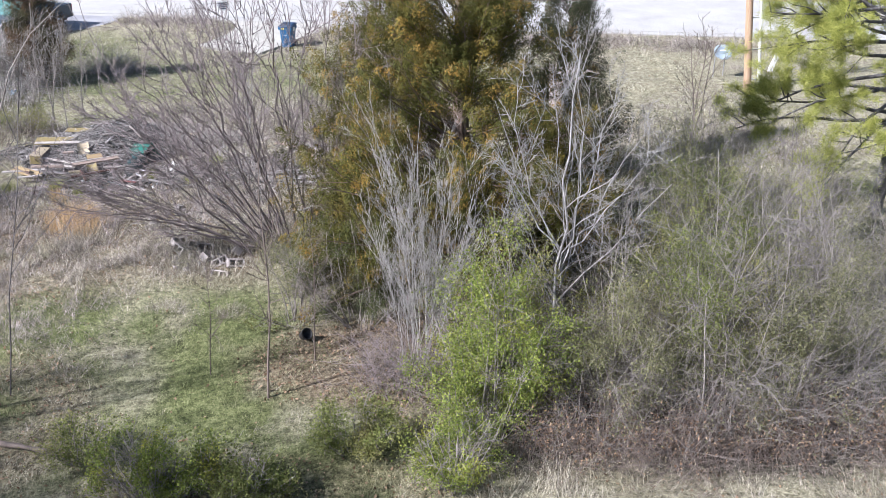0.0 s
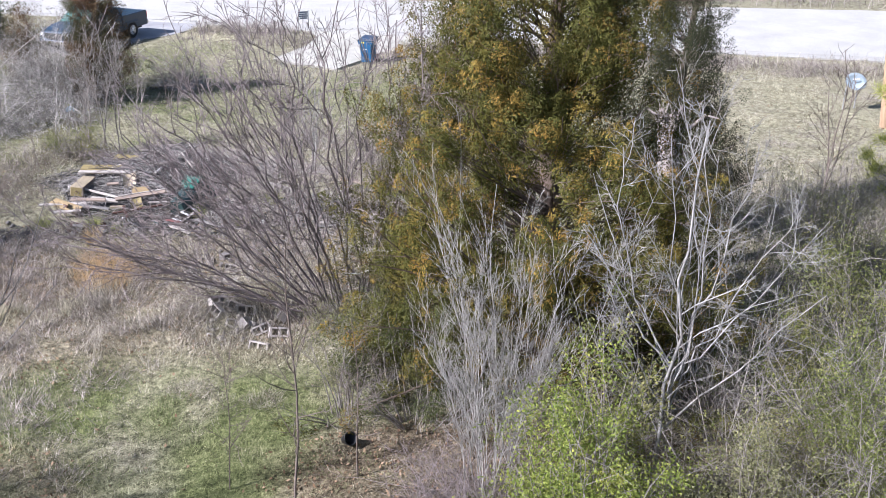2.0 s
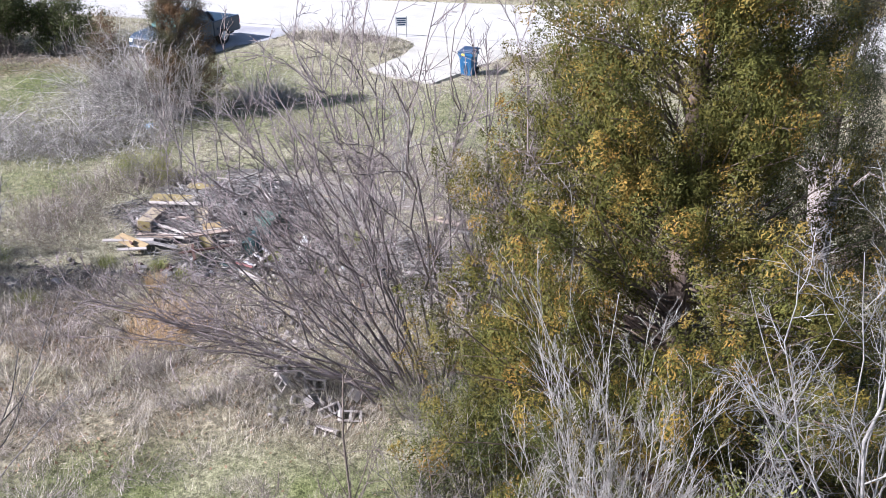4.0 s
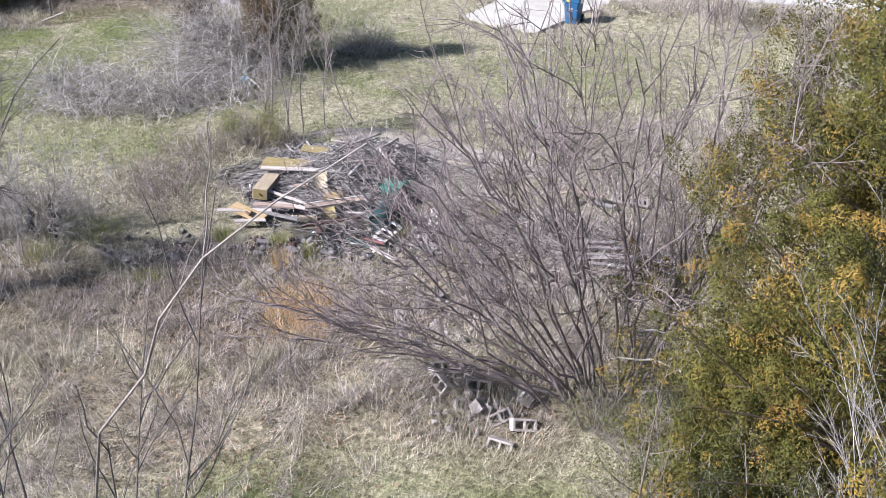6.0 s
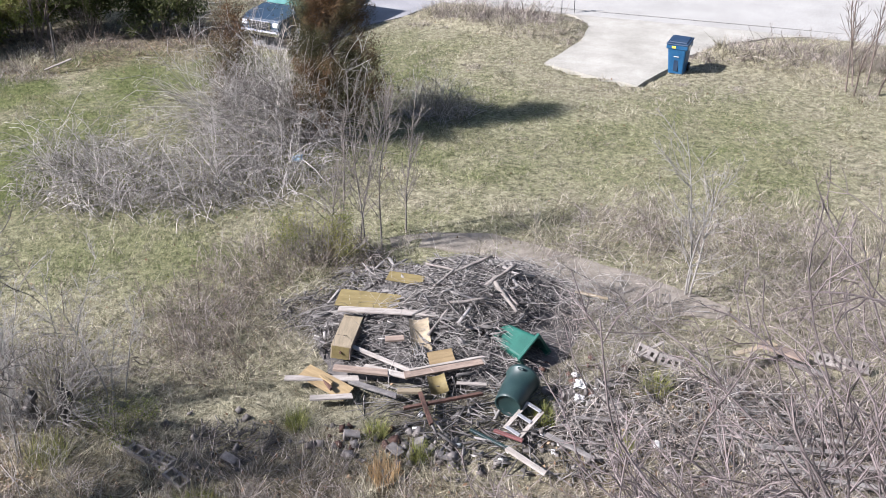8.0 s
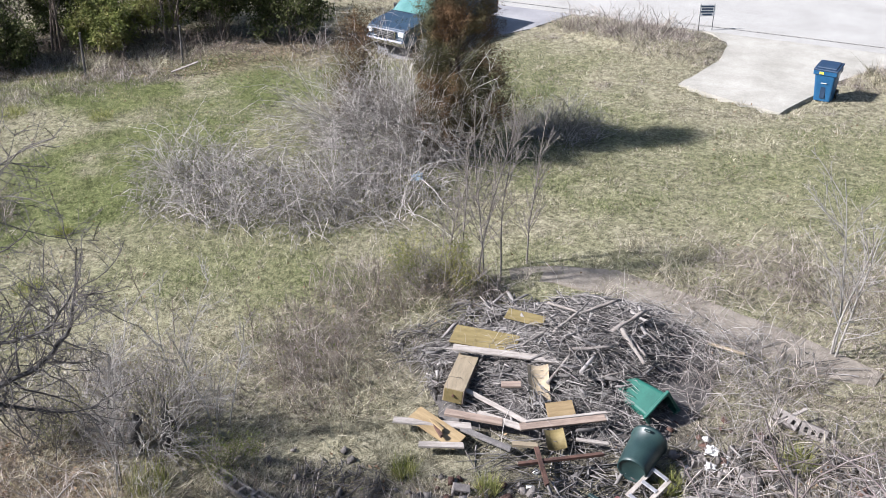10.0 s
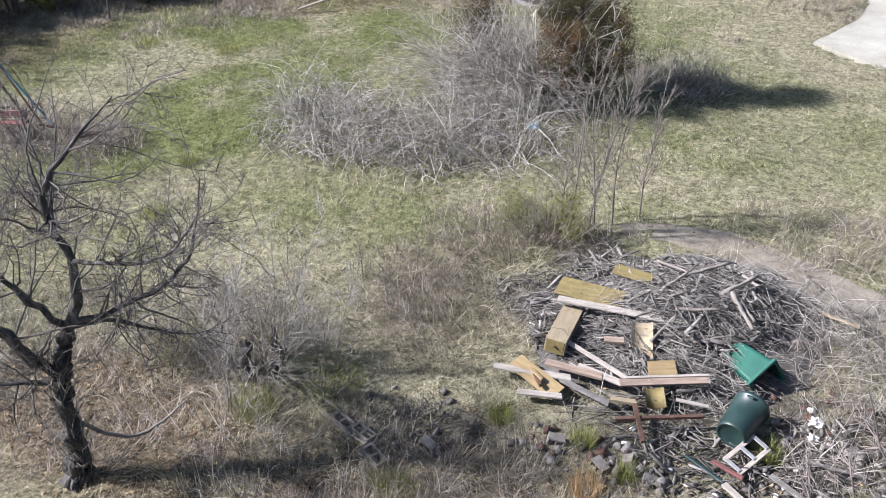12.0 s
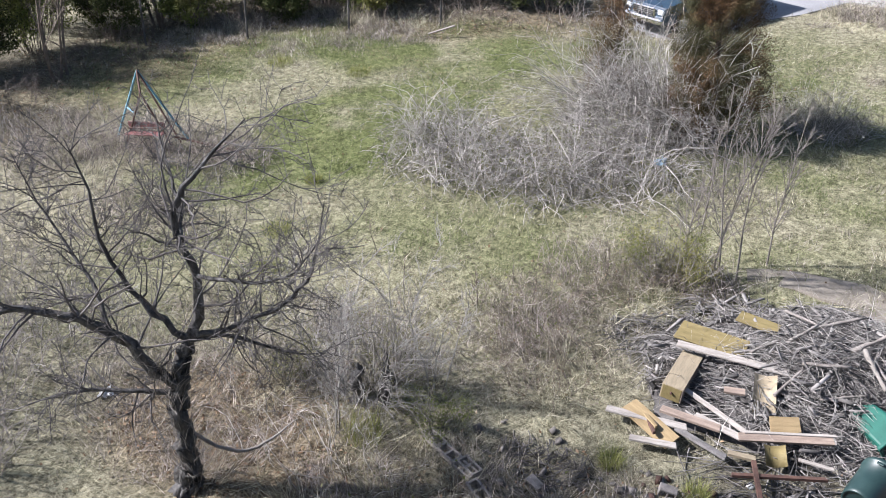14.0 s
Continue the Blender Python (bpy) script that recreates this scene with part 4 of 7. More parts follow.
# near sapling under the flight line, and the thin ones on the lawn
def tall_sapling():
    p, d, length = fan(-8.9, 15.4, 10, 7, 5, (4.6, 7.0), pull=(0.08, -0.05), base=1.1)
    tree, _ = bare_tree("tall_sapling", 0, 0, (p, d, length), rng.uniform(0.014, 0.021, 10), [(7, 0.30, (14, 38), (0.22, 0.42), 0.5, 0.008), (4, 0.25, (20, 50), (0.25, 0.5), 0.4, 0.004)], DARK_TWIG, "tall thin leafless sapling of several brown stems", wob=(0.07, 0.11, 0.16), up=(0.03, 0.10, 0.06), k=(5, 4, 3))
    bent = np.array([[[-8.6, 15.3, -0.05], [-8.15, 15.05, 2.5], [-7.35, 14.65, 5.0], [-6.55, 14.2, 6.0], [-6.25, 14.0, 6.6], [-5.81, 13.86, 7.17], [-5.3, 13.85, 7.6], [-4.78, 13.86, 7.97]]])
    grown("bent_stem", [poly_tubes(bent, np.linspace(0.016, 0.004, 8)[None], 5)], GREY_BARK, tree)
    fork = bowed(np.array([[-5.81, 13.86, 7.17], [-6.55, 14.2, 6.0]]), np.array([[-5.75, 14.1, 8.1], [-5.95, 14.6, 7.4]]), 6, 0.03)
    for k in range(2):
        grown("side_shoot", [poly_tubes(fork[k:k + 1], np.linspace(0.006, 0.002, 6)[None], 5)], GREY_BARK, tree)


tall_sapling()
for sx, sy, sh, sr in ((-3.28, 15.85, 4.8, 0.026), (-4.54, 16.73, 2.6, 0.013), (-2.55, 17.2, 3.2, 0.017)):
    bare_tree("thin_sapling", 0, 0, (np.array([[sx, sy, -0.05]]), np.array([[0.03, 0.0, 1.0]]), np.array([sh])), np.array([sr]), [(24, 0.25, (30, 70), (0.12, 0.32), 0.4, 0.006), (6, 0.2, (25, 55), (0.3, 0.6), 0.4, 0.003)], BROWN_BARK, "slender leafless sapling on the rough lawn", group="lawn saplings", wob=(0.055, 0.15, 0.2), up=(0.02, 0.06, 0.03))
for sx, sy, sh in ((-13.35, 32.2, 3.3), (-13.05, 32.45, 3.7), (-12.85, 32.2, 3.9), (-12.6, 32.55, 3.5), (-13.7, 32.5, 2.6), (-12.3, 33.4, 3.1)):
    bare_tree("young_maple", 0, 0, (np.array([[sx, sy, -0.05]]), np.array([[0.03, 0.02, 1.0]]), np.array([sh])), np.array([0.021]), [(24, 0.2, (22, 48), (0.22, 0.45), 0.6, 0.0075), (6, 0.2, (25, 50), (0.3, 0.55), 0.4, 0.005)], GREY_BARK, "slim grey leafless sapling behind the debris heap", group="saplings behind the heap", wob=(0.05, 0.12, 0.16), up=(0.02, 0.12, 0.08))
bare_tree("pale_sapling", 0, 0, fan(-6.35, 32.0, 3, 7, 4, (2.6, 3.5), base=0.08), np.full(3, 0.024), [(13, 0.15, (28, 60), (0.3, 0.55), 0.4, 0.0085), (6, 0.2, (25, 55), (0.3, 0.5), 0.4, 0.005)], PALE_BARK, "pale leafless sapling clump by the footing slab", wob=(0.06, 0.1, 0.12), up=(0.04, 0.08, 0.05))
bare_tree("roadside_sapling", 0, 0, fan(-1.5, 45.2, 5, 9, 5, (2.6, 3.8), base=0.7), np.full(5, 0.03), [(12, 0.25, (20, 45), (0.25, 0.45), 0.5, 0.01), (3, 0.2, (20, 45), (0.3, 0.5), 0.4, 0.006)], BROWN_BARK, "leafless sapling clump near the street", wob=(0.06, 0.1, 0.12), up=(0.04, 0.08, 0.05))


for sx, sy, sh in ((-20.0, 29.0, 0.9), (-19.0, 29.6, 0.8), (-16.3, 29.2, 1.0), (-15.3, 29.5, 1.2), (-17.8, 28.9, 0.7), (-16.0, 24.9, 1.6), (-14.6, 31.0, 1.0), (-21.2, 27.6, 0.8), (-13.9, 30.6, 1.1)):
    bare_tree("weed_stalk", 0, 0, (np.array([[sx, sy, -0.03]]), np.array([[0.05, 0.0, 1.0]]), np.array([sh])), np.array([0.010]), [(9, 0.3, (30, 60), (0.25, 0.5), 0.4, 0.005), (3, 0.2, (25, 55), (0.3, 0.6), 0.4, 0.004)], BROWN_BARK, "small leafless weed standing in the mown grass", "weed", "lone weeds", wob=(0.06, 0.15, 0.2), up=(0.01, 0.06, 0.03))


def gnarled(line, radii, name, tree, bark, sides=10, rough=0.10, step=3):
    """A crooked limb with lumpy bark: rings pushed in and out along a smoothed line."""
    a, r = np.array(line, float), np.array(radii, float)
    n = (len(a) - 1) * step + 1
    s = np.linspace(0, len(a) - 1, n)
    fine = np.stack([np.interp(s, range(len(a)), a[:, c]) for c in range(3)], 1)
    fine[1:-1] = (fine[:-2] + fine[1:-1] * 2 + fine[2:]) / 4
    rad = np.interp(s, range(len(a)), r)
    fine[1:-1] += rng.normal(0, 1, (n - 2, 3)) * (0.006 + rad[1:-1, None] * 0.26)
    v, f = poly_tubes(fine[None], rad[None], sides)
    ring = v.reshape(n, sides, 3)
    ridge = 1 + rough * np.sin(np.arange(sides) * 2.7 + 1.3)[None] + rng.normal(0, rough * 0.6, (n, sides))
    v = (fine[:, None] + (ring - fine[:, None]) * ridge[..., None]).reshape(-1, 3)
    grown(name, [(v, f)], bark, tree, smooth=True)
    return fine, rad


def old_tree():
    """Dark rugged tree: a bowed limb leaves low, the stem goes on crooked to the top."""
    tree = empty("old_dark_tree", None, "rugged dark-barked leafless tree forking low", "tree")
    gnarled([(-17.1, 22.78, -0.15), (-17.06, 22.84, 0.1), (-17.02, 22.9, 0.72), (-17.01, 22.91, 1.43), (-16.98, 22.95, 2.06), (-16.88, 23.1, 2.49)], (0.20, 0.122, 0.105, 0.096, 0.092, 0.08), "trunk", tree, DARK_BARK, 20, 0.34, 8)
    lines = [
        ([(-16.9, 23.05, 2.4), (-16.76, 23.28, 2.88), (-16.72, 23.33, 3.55), (-16.78, 23.2, 3.95), (-16.72, 23.1, 4.35), (-16.6, 23.2, 4.85), (-16.35, 23.5, 5.2), (-16.1, 23.9, 5.6)], (0.13, 0.12, 0.10, 0.085, 0.075, 0.06, 0.04, 0.014)),
        ([(-17.0, 22.92, 1.9), (-17.12, 22.7, 2.2), (-17.2, 22.5, 2.7), (-17.3, 22.3, 2.98), (-17.5, 22.0, 3.3), (-17.75, 21.7, 3.5), (-18.0, 21.3, 3.62), (-18.3, 20.9, 3.4), (-18.5, 20.6, 3.1)], (0.12, 0.125, 0.115, 0.105, 0.095, 0.08, 0.065, 0.045, 0.015)),
        ([(-16.85, 23.15, 2.62), (-16.5, 23.45, 2.69), (-16.2, 23.8, 2.8), (-15.95, 24.1, 2.95), (-15.8, 24.35, 3.2), (-15.7, 24.5, 3.6), (-15.65, 24.65, 4.3)], (0.085, 0.07, 0.06, 0.05, 0.04, 0.025, 0.010)),
        ([(-16.85, 23.15, 2.55), (-16.6, 23.6, 2.45), (-16.4, 24.0, 2.1), (-16.15, 24.35, 1.85), (-15.9, 24.7, 1.8)], (0.065, 0.05, 0.035, 0.022, 0.010)),
        ([(-17.02, 22.9, 1.7), (-17.3, 22.6, 1.9), (-17.6, 22.2, 2.0), (-17.9, 21.8, 2.1), (-18.2, 21.4, 2.0)], (0.075, 0.055, 0.045, 0.03, 0.012)),
        ([(-16.9, 23.1, 2.6), (-17.2, 22.9, 3.0), (-17.5, 22.7, 3.55), (-17.6, 22.6, 4.15), (-17.55, 22.6, 4.8), (-17.7, 22.5, 5.5)], (0.085, 0.07, 0.055, 0.045, 0.03, 0.010)),
        ([(-16.78, 23.2, 3.9), (-17.1, 23.5, 4.2), (-17.5, 23.8, 4.3), (-18.0, 24.1, 4.6), (-18.3, 24.3, 5.1)], (0.06, 0.045, 0.035, 0.025, 0.010)),
        ([(-16.72, 23.3, 3.5), (-16.2, 23.2, 3.7), (-15.6, 23.3, 3.75), (-15.1, 23.5, 4.0), (-14.8, 23.6, 4.5)], (0.055, 0.045, 0.035, 0.022, 0.010)),
        ([(-17.3, 22.3, 2.95), (-17.7, 22.5, 3.4), (-18.2, 22.6, 3.7), (-18.8, 22.6, 4.3), (-19.1, 22.6, 4.9)], (0.06, 0.045, 0.035, 0.022, 0.010)),
    ]
    pieces = []
    for line, radii in lines:
        fine, rad = gnarled(line, np.array(radii) * 0.58, "limb", tree, DARK_BARK, 9, 0.17)
        p, d, length, r = sprout(fine[None], rad[None], 26, 0.10, 1.0, (35, 80), (0.22, 0.58), 0.25)
        pts = grow(p, d, length, 7, 0.22, 0.03)
        tr = taper(np.clip(r * 0.44, 0.008, 0.018), np.full(len(p), 0.004), 7)
        pieces.append(poly_tubes(pts, tr, 4))
        for each, thin in ((7, 0.0052), (3, 0.0038)):
            p, d, length, r = sprout(pts, tr, each, 0.1, 1.0, (35, 80), (0.22, 0.55), 0.3)
            pts = grow(p, d, length, 3, 0.22, 0.05)
            tr = taper(np.full(len(p), thin), np.full(len(p), thin * 0.6), 3)
            pieces.append(poly_tubes(pts, tr, 3))
    tagged(grown("twig_mass", pieces, DARK_TWIG, tree), kind="stuff")
    # vines cling to the trunk
    n = 190
    az, h0 = rng.uniform(0, 2 * np.pi, n), rng.uniform(0.0, 2.2, n)
    p = np.stack([-17.04 + 0.13 * np.cos(az), 22.88 + 0.13 * np.sin(az), h0], 1)
    v = grow(p, np.stack([0.25 * np.cos(az), 0.25 * np.sin(az), np.ones(n)], 1), rng.uniform(0.3, 1.0, n), 5, 0.28, 0.0)
    tagged(grown("vine_mass", [poly_tubes(v, taper(np.full(n, 0.006), np.full(n, 0.003), 5), 3)], GREY_BARK, tree), kind="stuff")
    # a broken branch hangs to the ground
    gnarled([(-17.0, 22.93, 1.12), (-16.75, 23.2, 0.7), (-16.5, 23.5, 0.5), (-16.3, 23.85, 0.62), (-16.1, 24.15, 0.85)], (0.03, 0.03, 0.026, 0.02, 0.01), "broken_branch", tree, GREY_BARK, 6, 0.08)


old_tree()


def pine():
    tree = empty("pine_tree", None, "tall pine with bright green needle tufts on crooked boughs", "tree")
    h = np.linspace(0, 1, 10)
    trunk = np.stack([11.9 + 0.15 * np.sin(h * 6), 25.0 + 0.1 * h, -0.05 + 12 * h], 1)[None]
    grown("trunk", [poly_tubes(trunk, (0.19 * (1 - 0.75 * h))[None], 10)], DARK_BARK, tree)
    n = 30
    f = rng.uniform(0.17, 0.98, n)
    az = rng.uniform(0, 2 * np.pi, n)
    az[:9] = np.radians([182, 192, 205, 170, 215, 188, 176, 198, 224])
    f[:9] = [0.24, 0.30, 0.36, 0.40, 0.28, 0.47, 0.33, 0.52, 0.22]
    length = (4.9 * (1 - f) ** 0.5 + 0.4) * rng.uniform(0.8, 1.0, n)
    p = np.stack([np.full(n, 11.95), np.full(n, 25.05), 12 * f], 1)
    d = np.stack([np.cos(az), np.sin(az), rng.uniform(-0.12, 0.2, n)], 1)
    b = grow(p, d, length, 7, 0.13, 0.01)
    br = taper(np.full(n, 0.06), np.full(n, 0.015), 7)
    p2, d2, l2, _ = sprout(b, br, 9, 0.3, 1.0, (30, 65), (0.15, 0.34), 0.3)
    s = grow(p2, d2 + np.array([0, 0, 0.15]), l2, 4, 0.2, 0.08)
    sr = taper(np.full(len(s), 0.018), np.full(len(s), 0.008), 4)
    tagged(grown("branchwork", [poly_tubes(b, br, 6), poly_tubes(s, sr, 4)], DARK_BARK, tree), kind="stuff")
    p3, d3, l3, _ = sprout(s, sr, 3, 0.4, 1.0, (20, 50), (0.2, 0.5), 0.2)
    tips = np.concatenate([s[:, -1], s[:, 2], p3 + d3 * l3[:, None], b[:, -1]])
    dirs = np.concatenate([unit(s[:, -1] - s[:, -2]), unit(s[:, 2] - s[:, 1]), unit(d3), unit(b[:, -1] - b[:, -2])])
    k = 125
    q = np.repeat(tips, k, 0) + rng.normal(0, 0.07, (len(tips) * k, 3))
    a = np.repeat(dirs, k, 0) * 0.55 + rng.normal(0, 0.6, (len(tips) * k, 3)) + np.array([0, 0, 0.25])
    tagged(grown("needle_mass", [slips(q, np.full(len(q), 0.17), 0.05, 0.0, a, 0.1)], PINE_NEEDLE, tree), kind="stuff")


pine()

# ---- thickets, hedge and shrubs ----
bush("privet_bush", 0.75, 14.7, 1.2, 1.1, 3.5, 46, 16000, PRIVET, 0.062, "bright yellow-green leafy bush wound with vines", low=0.04, gaps=0.45)
bush("privet_bush", 1.5, 16.0, 0.9, 0.9, 3.5, 26, 6000, SHRUB_LEAF, 0.06, "mid-green leafy bush beside the pale shrub")
bush("privet_bush", 0.15, 13.2, 0.75, 0.6, 1.5, 26, 5000, PRIVET, 0.058, "low light-green bush at the rough grass")
bush("evergreen_shrub", -1.55, 14.2, 0.85, 0.6, 1.15, 24, 4500, SHRUB_LEAF, 0.06, "low dark-green shrub on the lawn edge")
bush("evergreen_shrub", -4.6, 12.75, 1.1, 0.75, 1.45, 34, 6500, PRIVET, 0.06, "rounded yellow-green shrub on the lawn edge", group="lawn edge shrubs")
bush("evergreen_shrub", -3.2, 12.7, 0.85, 0.7, 1.15, 26, 5000, SHRUB_LEAF, 0.06, "rounded green shrub on the lawn edge", group="lawn edge shrubs")
bush("evergreen_shrub", -6.1, 13.9, 0.7, 0.6, 1.0, 20, 2200, SHRUB_LEAF, 0.055, "sparse dark-green shrub by a fallen log")
bush("leafy_undergrowth", -3.1, 18.9, 1.0, 1.2, 1.8, 22, 7000, DULL_LEAF, 0.05, "dull green undergrowth at the cedar's foot", gaps=0.52)
bush("leafy_undergrowth", -1.7, 18.8, 1.5, 1.0, 2.3, 26, 9000, HEDGE_LEAF, 0.05, "olive evergreen undergrowth at the cedar's foot", gaps=0.50)
bush("leafy_undergrowth", -2.6, 20.2, 1.0, 1.0, 2.0, 24, 3500, HEDGE_LEAF, 0.055, "dark green undergrowth below the leaning stems")

# wood edge right of the cedar
for bx, by, brx, bry, bh, bn, leaf, lab in (
    (3.2, 14.9, 1.1, 0.9, 3.1, 6000, DULL_LEAF, "grey-green leafy bush in the wood edge"),
    (4.6, 15.6, 1.2, 1.0, 3.9, 8000, SHRUB_LEAF, "tall green leafy bush in the wood edge"),
    (5.9, 14.9, 1.2, 0.9, 2.9, 7000, DULL_LEAF, "grey-green leafy bush in the wood edge"),
    (5.2, 18.0, 1.5, 1.4, 4.3, 8000, SHRUB_LEAF, "tall green leafy bush in the wood edge"),
    (7.4, 16.6, 1.3, 1.2, 2.9, 6000, DULL_LEAF, "grey-green leafy bush in the wood edge"),
    (7.6, 19.6, 1.6, 1.4, 3.7, 4500, SHRUB_LEAF, "mid-green leafy bush in the wood edge"),
    (3.6, 19.8, 1.4, 1.3, 4.0, 5000, HEDGE_LEAF, "dark green leafy bush in the wood edge"),
    (9.2, 15.4, 1.2, 1.0, 2.2, 4000, DULL_LEAF, "grey-green leafy bush in the wood edge"),
    (6.0, 22.4, 1.8, 1.5, 4.0, 4000, DULL_LEAF, "grey-green leafy bush in the wood edge"),
    (8.8, 22.6, 1.9, 1.6, 3.5, 3600, SHRUB_LEAF, "mid-green leafy bush in the wood edge"),
    (7.2, 25.4, 1.9, 1.5, 3.3, 3200, DULL_LEAF, "grey-green leafy bush in the wood edge"),
    (10.4, 19.2, 1.7, 1.4, 3.2, 3600, DULL_LEAF, "grey-green leafy bush in the wood edge"),
):
    bush("wood_edge_bush", bx, by, brx, bry, bh, 40, int(bn * (2.0 if by < 19 else 1.2)), leaf, 0.05, lab, group="wood edge bushes", gaps=0.45)
tangle("vine_thicket", [(3.5, 14.8, 2.0, 1.2, 3), (6.0, 15.0, 2.0, 1.3, 3), (8.5, 15.5, 2.0, 1.6, 2.4), (5.0, 17.5, 3.0, 2.0, 2), (8.5, 19.0, 2.5, 2.5, 1.5), (4.5, 21.5, 2.5, 2.5, 1.5), (8.0, 24.0, 2.6, 2.2, 2.0)], "tangled grey vines and stems of the wood edge", "thicket", GREY_BARK, 1150, (1.2, 3.4), 0.0065, DULL_LEAF, 9000, 0.045, twigs=9, arch=-0.05, lean=(14, 18))
tangle("vine_curtain", [(2.2, 13.9, 1.2, 0.5, 1.0), (4.0, 13.8, 1.6, 0.5, 1.6), (6.5, 13.9, 1.6, 0.5, 1.6), (9.0, 14.2, 1.5, 0.7, 1.4)], "brown hanging vines along the foot of the wood edge", "thicket", BROWN_BARK, 900, (0.8, 1.9), 0.006, DEAD_LEAF, 7000, 0.05, twigs=7, arch=-0.14, lean=(18, 20))
for tx, ty, th in ((4.6, 15.9, 5.0), (5.4, 15.2, 4.3), (6.6, 16.8, 4.2), (5.4, 21.3, 4.7), (7.9, 17.2, 4.0), (3.3, 15.2, 4.4)):
    bare_tree("thicket_sapling", 0, 0, fan(tx, ty, 5, 12, 7, (th * 0.75, th), base=0.3), np.full(5, 0.015), [(12, 0.2, (25, 60), (0.22, 0.45), 0.4, 0.0055), (7, 0.2, (25, 60), (0.3, 0.6), 0.4, 0.0034)], GREY_BARK, "grey leafless sapling clump in the wood edge", group="wood edge saplings", k=(5, 3, 3), wob=(0.15, 0.24, 0.26), up=(0.03, 0.05, 0.02))
bare_tree("meadow_sapling", 0, 0, fan(7.3, 28.4, 3, 12, 6, (3.6, 4.8), base=0.2), np.full(3, 0.03), [(9, 0.3, (25, 50), (0.25, 0.45), 0.4, 0.01), (5, 0.2, (25, 50), (0.3, 0.5), 0.4, 0.006)], BROWN_BARK, "brown leafless sapling at the meadow edge", wob=(0.1, 0.15, 0.18), up=(0.03, 0.06, 0.03))
# pale bowed limb in front of the thicket
bare_tree("bowed_limb_tree", 0, 0, (np.array([[4.2, 14.2, -0.05], [4.3, 14.25, -0.05]]), np.array([[0.06, 0, 1.0], [0.3, 0.1, 1.0]]), np.array([2.9, 3.2])), np.array([0.022, 0.018]), [(8, 0.45, (40, 75), (0.3, 0.6), 0.4, 0.007), (6, 0.2, (25, 60), (0.3, 0.6), 0.4, 0.005)], GREY_BARK, "pale crooked leafless small tree at the wood edge", wob=(0.16, 0.28, 0.26), up=(0.02, 0.0, 0.0))

tangle("shrub_undergrowth", [(-0.5, 16.5, 1.2, 0.9, 1.0), (0.9, 17.0, 0.9, 0.8, 0.6)], "pinkish fine twigs at the pale shrub's foot", "thicket", TWIG_PINK, 300, (0.7, 2.1), 0.006, None, twigs=11, arch=-0.06, lean=(35, 22))

# bramble mound round the small cedars
tangle("bramble_mound", [(-20.2, 33.9, 1.8, 1.3, 1.6), (-18.3, 34.5, 2.2, 1.7, 2.4), (-16.6, 35.5, 1.8, 1.7, 2.0), (-21.4, 35.4, 1.2, 1.0, 0.8), (-17.3, 37.4, 1.6, 1.2, 1.2)], "mound of pale grey tangled bramble canes", "thicket", BRAMBLE, 2100, (0.9, 2.5), 0.0085, SHRUB_LEAF, 6000, 0.05, twigs=6, arch=-0.26, lean=(30, 26))
tangle("vine_cover", [(-17.4, 38.3, 0.9, 0.7, 1.0), (-16.3, 37.8, 0.8, 0.6, 1.0), (-18.3, 38.0, 0.8, 0.6, 0.8)], "pale vines heaped over the young cedars", "vine", BRAMBLE, 520, (2.0, 4.2), 0.009, None, twigs=12, arch=-0.14, lean=(14, 16))
tangle("bramble_patch", [(-13.4, 40.6, 1.2, 0.8, 1)], "low grey bramble patch behind the cedar", "thicket", BRAMBLE, 380, (0.8, 1.5), 0.008, None, twigs=4, arch=-0.2)

# weeds and canes of the waste ground
tangle("weed_thicket", [(-6.5, 34.0, 3.6, 1.2, 2.4), (-3.2, 32.4, 2.6, 1.6, 1.4), (-2.5, 29.5, 2.6, 2.4, 1.8), (-6.3, 27.8, 2.2, 1.8, 1.7), (-7.4, 30.2, 1.5, 1.3, 1.2), (-4.5, 25.0, 2.4, 1.8, 1.5), (0.5, 33.0, 2.5, 3.0, 1.2), (-4.2, 31.0, 1.8, 1.0, 1.6), (-3.4, 28.2, 1.6, 1.4, 1.2)], "thin pinkish dead canes over rubble and old footings", "thicket", WEED, 2100, (0.7, 1.8), 0.0055, None, twigs=5, arch=-0.2, lean=(32, 25))
tangle("weed_thicket", [(-17.0, 26.4, 1.6, 1.1, 1.6), (-19.5, 27.0, 1.8, 1.2, 1.0), (-16.0, 24.2, 1.6, 1.0, 1.0), (-21.5, 24.5, 1.6, 1.4, 0.8)], "dry grey shrubs and weeds round an old stump", "thicket", BRAMBLE, 300, (0.6, 1.5), 0.006, DULL_LEAF, 900, 0.045, twigs=6, arch=-0.10)
tangle("weed_thicket", [(-26.8, 30.6, 2.0, 1.1, 1.6), (-24.8, 31.3, 1.0, 0.8, 0.8), (-29.5, 29.0, 2.0, 1.2, 1.2), (-24.0, 27.6, 2.0, 1.2, 0.8)], "dry purplish weeds grown round the swing frame", "thicket", WEED, 900, (0.5, 1.1), 0.007, None, twigs=6, arch=-0.06)
tangle("weed_thicket", [(-15.2, 28.8, 1.2, 1.2, 1.2), (-14.9, 31.4, 1.4, 0.8, 1.0), (-13.2, 32.0, 0.9, 0.5, 1.0), (-12.0, 24.0, 3.0, 1.4, 1.6), (-9.4, 24.8, 2.0, 1.4, 1.2)], "brown dead weeds round the debris heap", "thicket", WEED, 900, (0.4, 1.1), 0.006, SHRUB_LEAF, 700, 0.05, twigs=5, arch=-0.08)
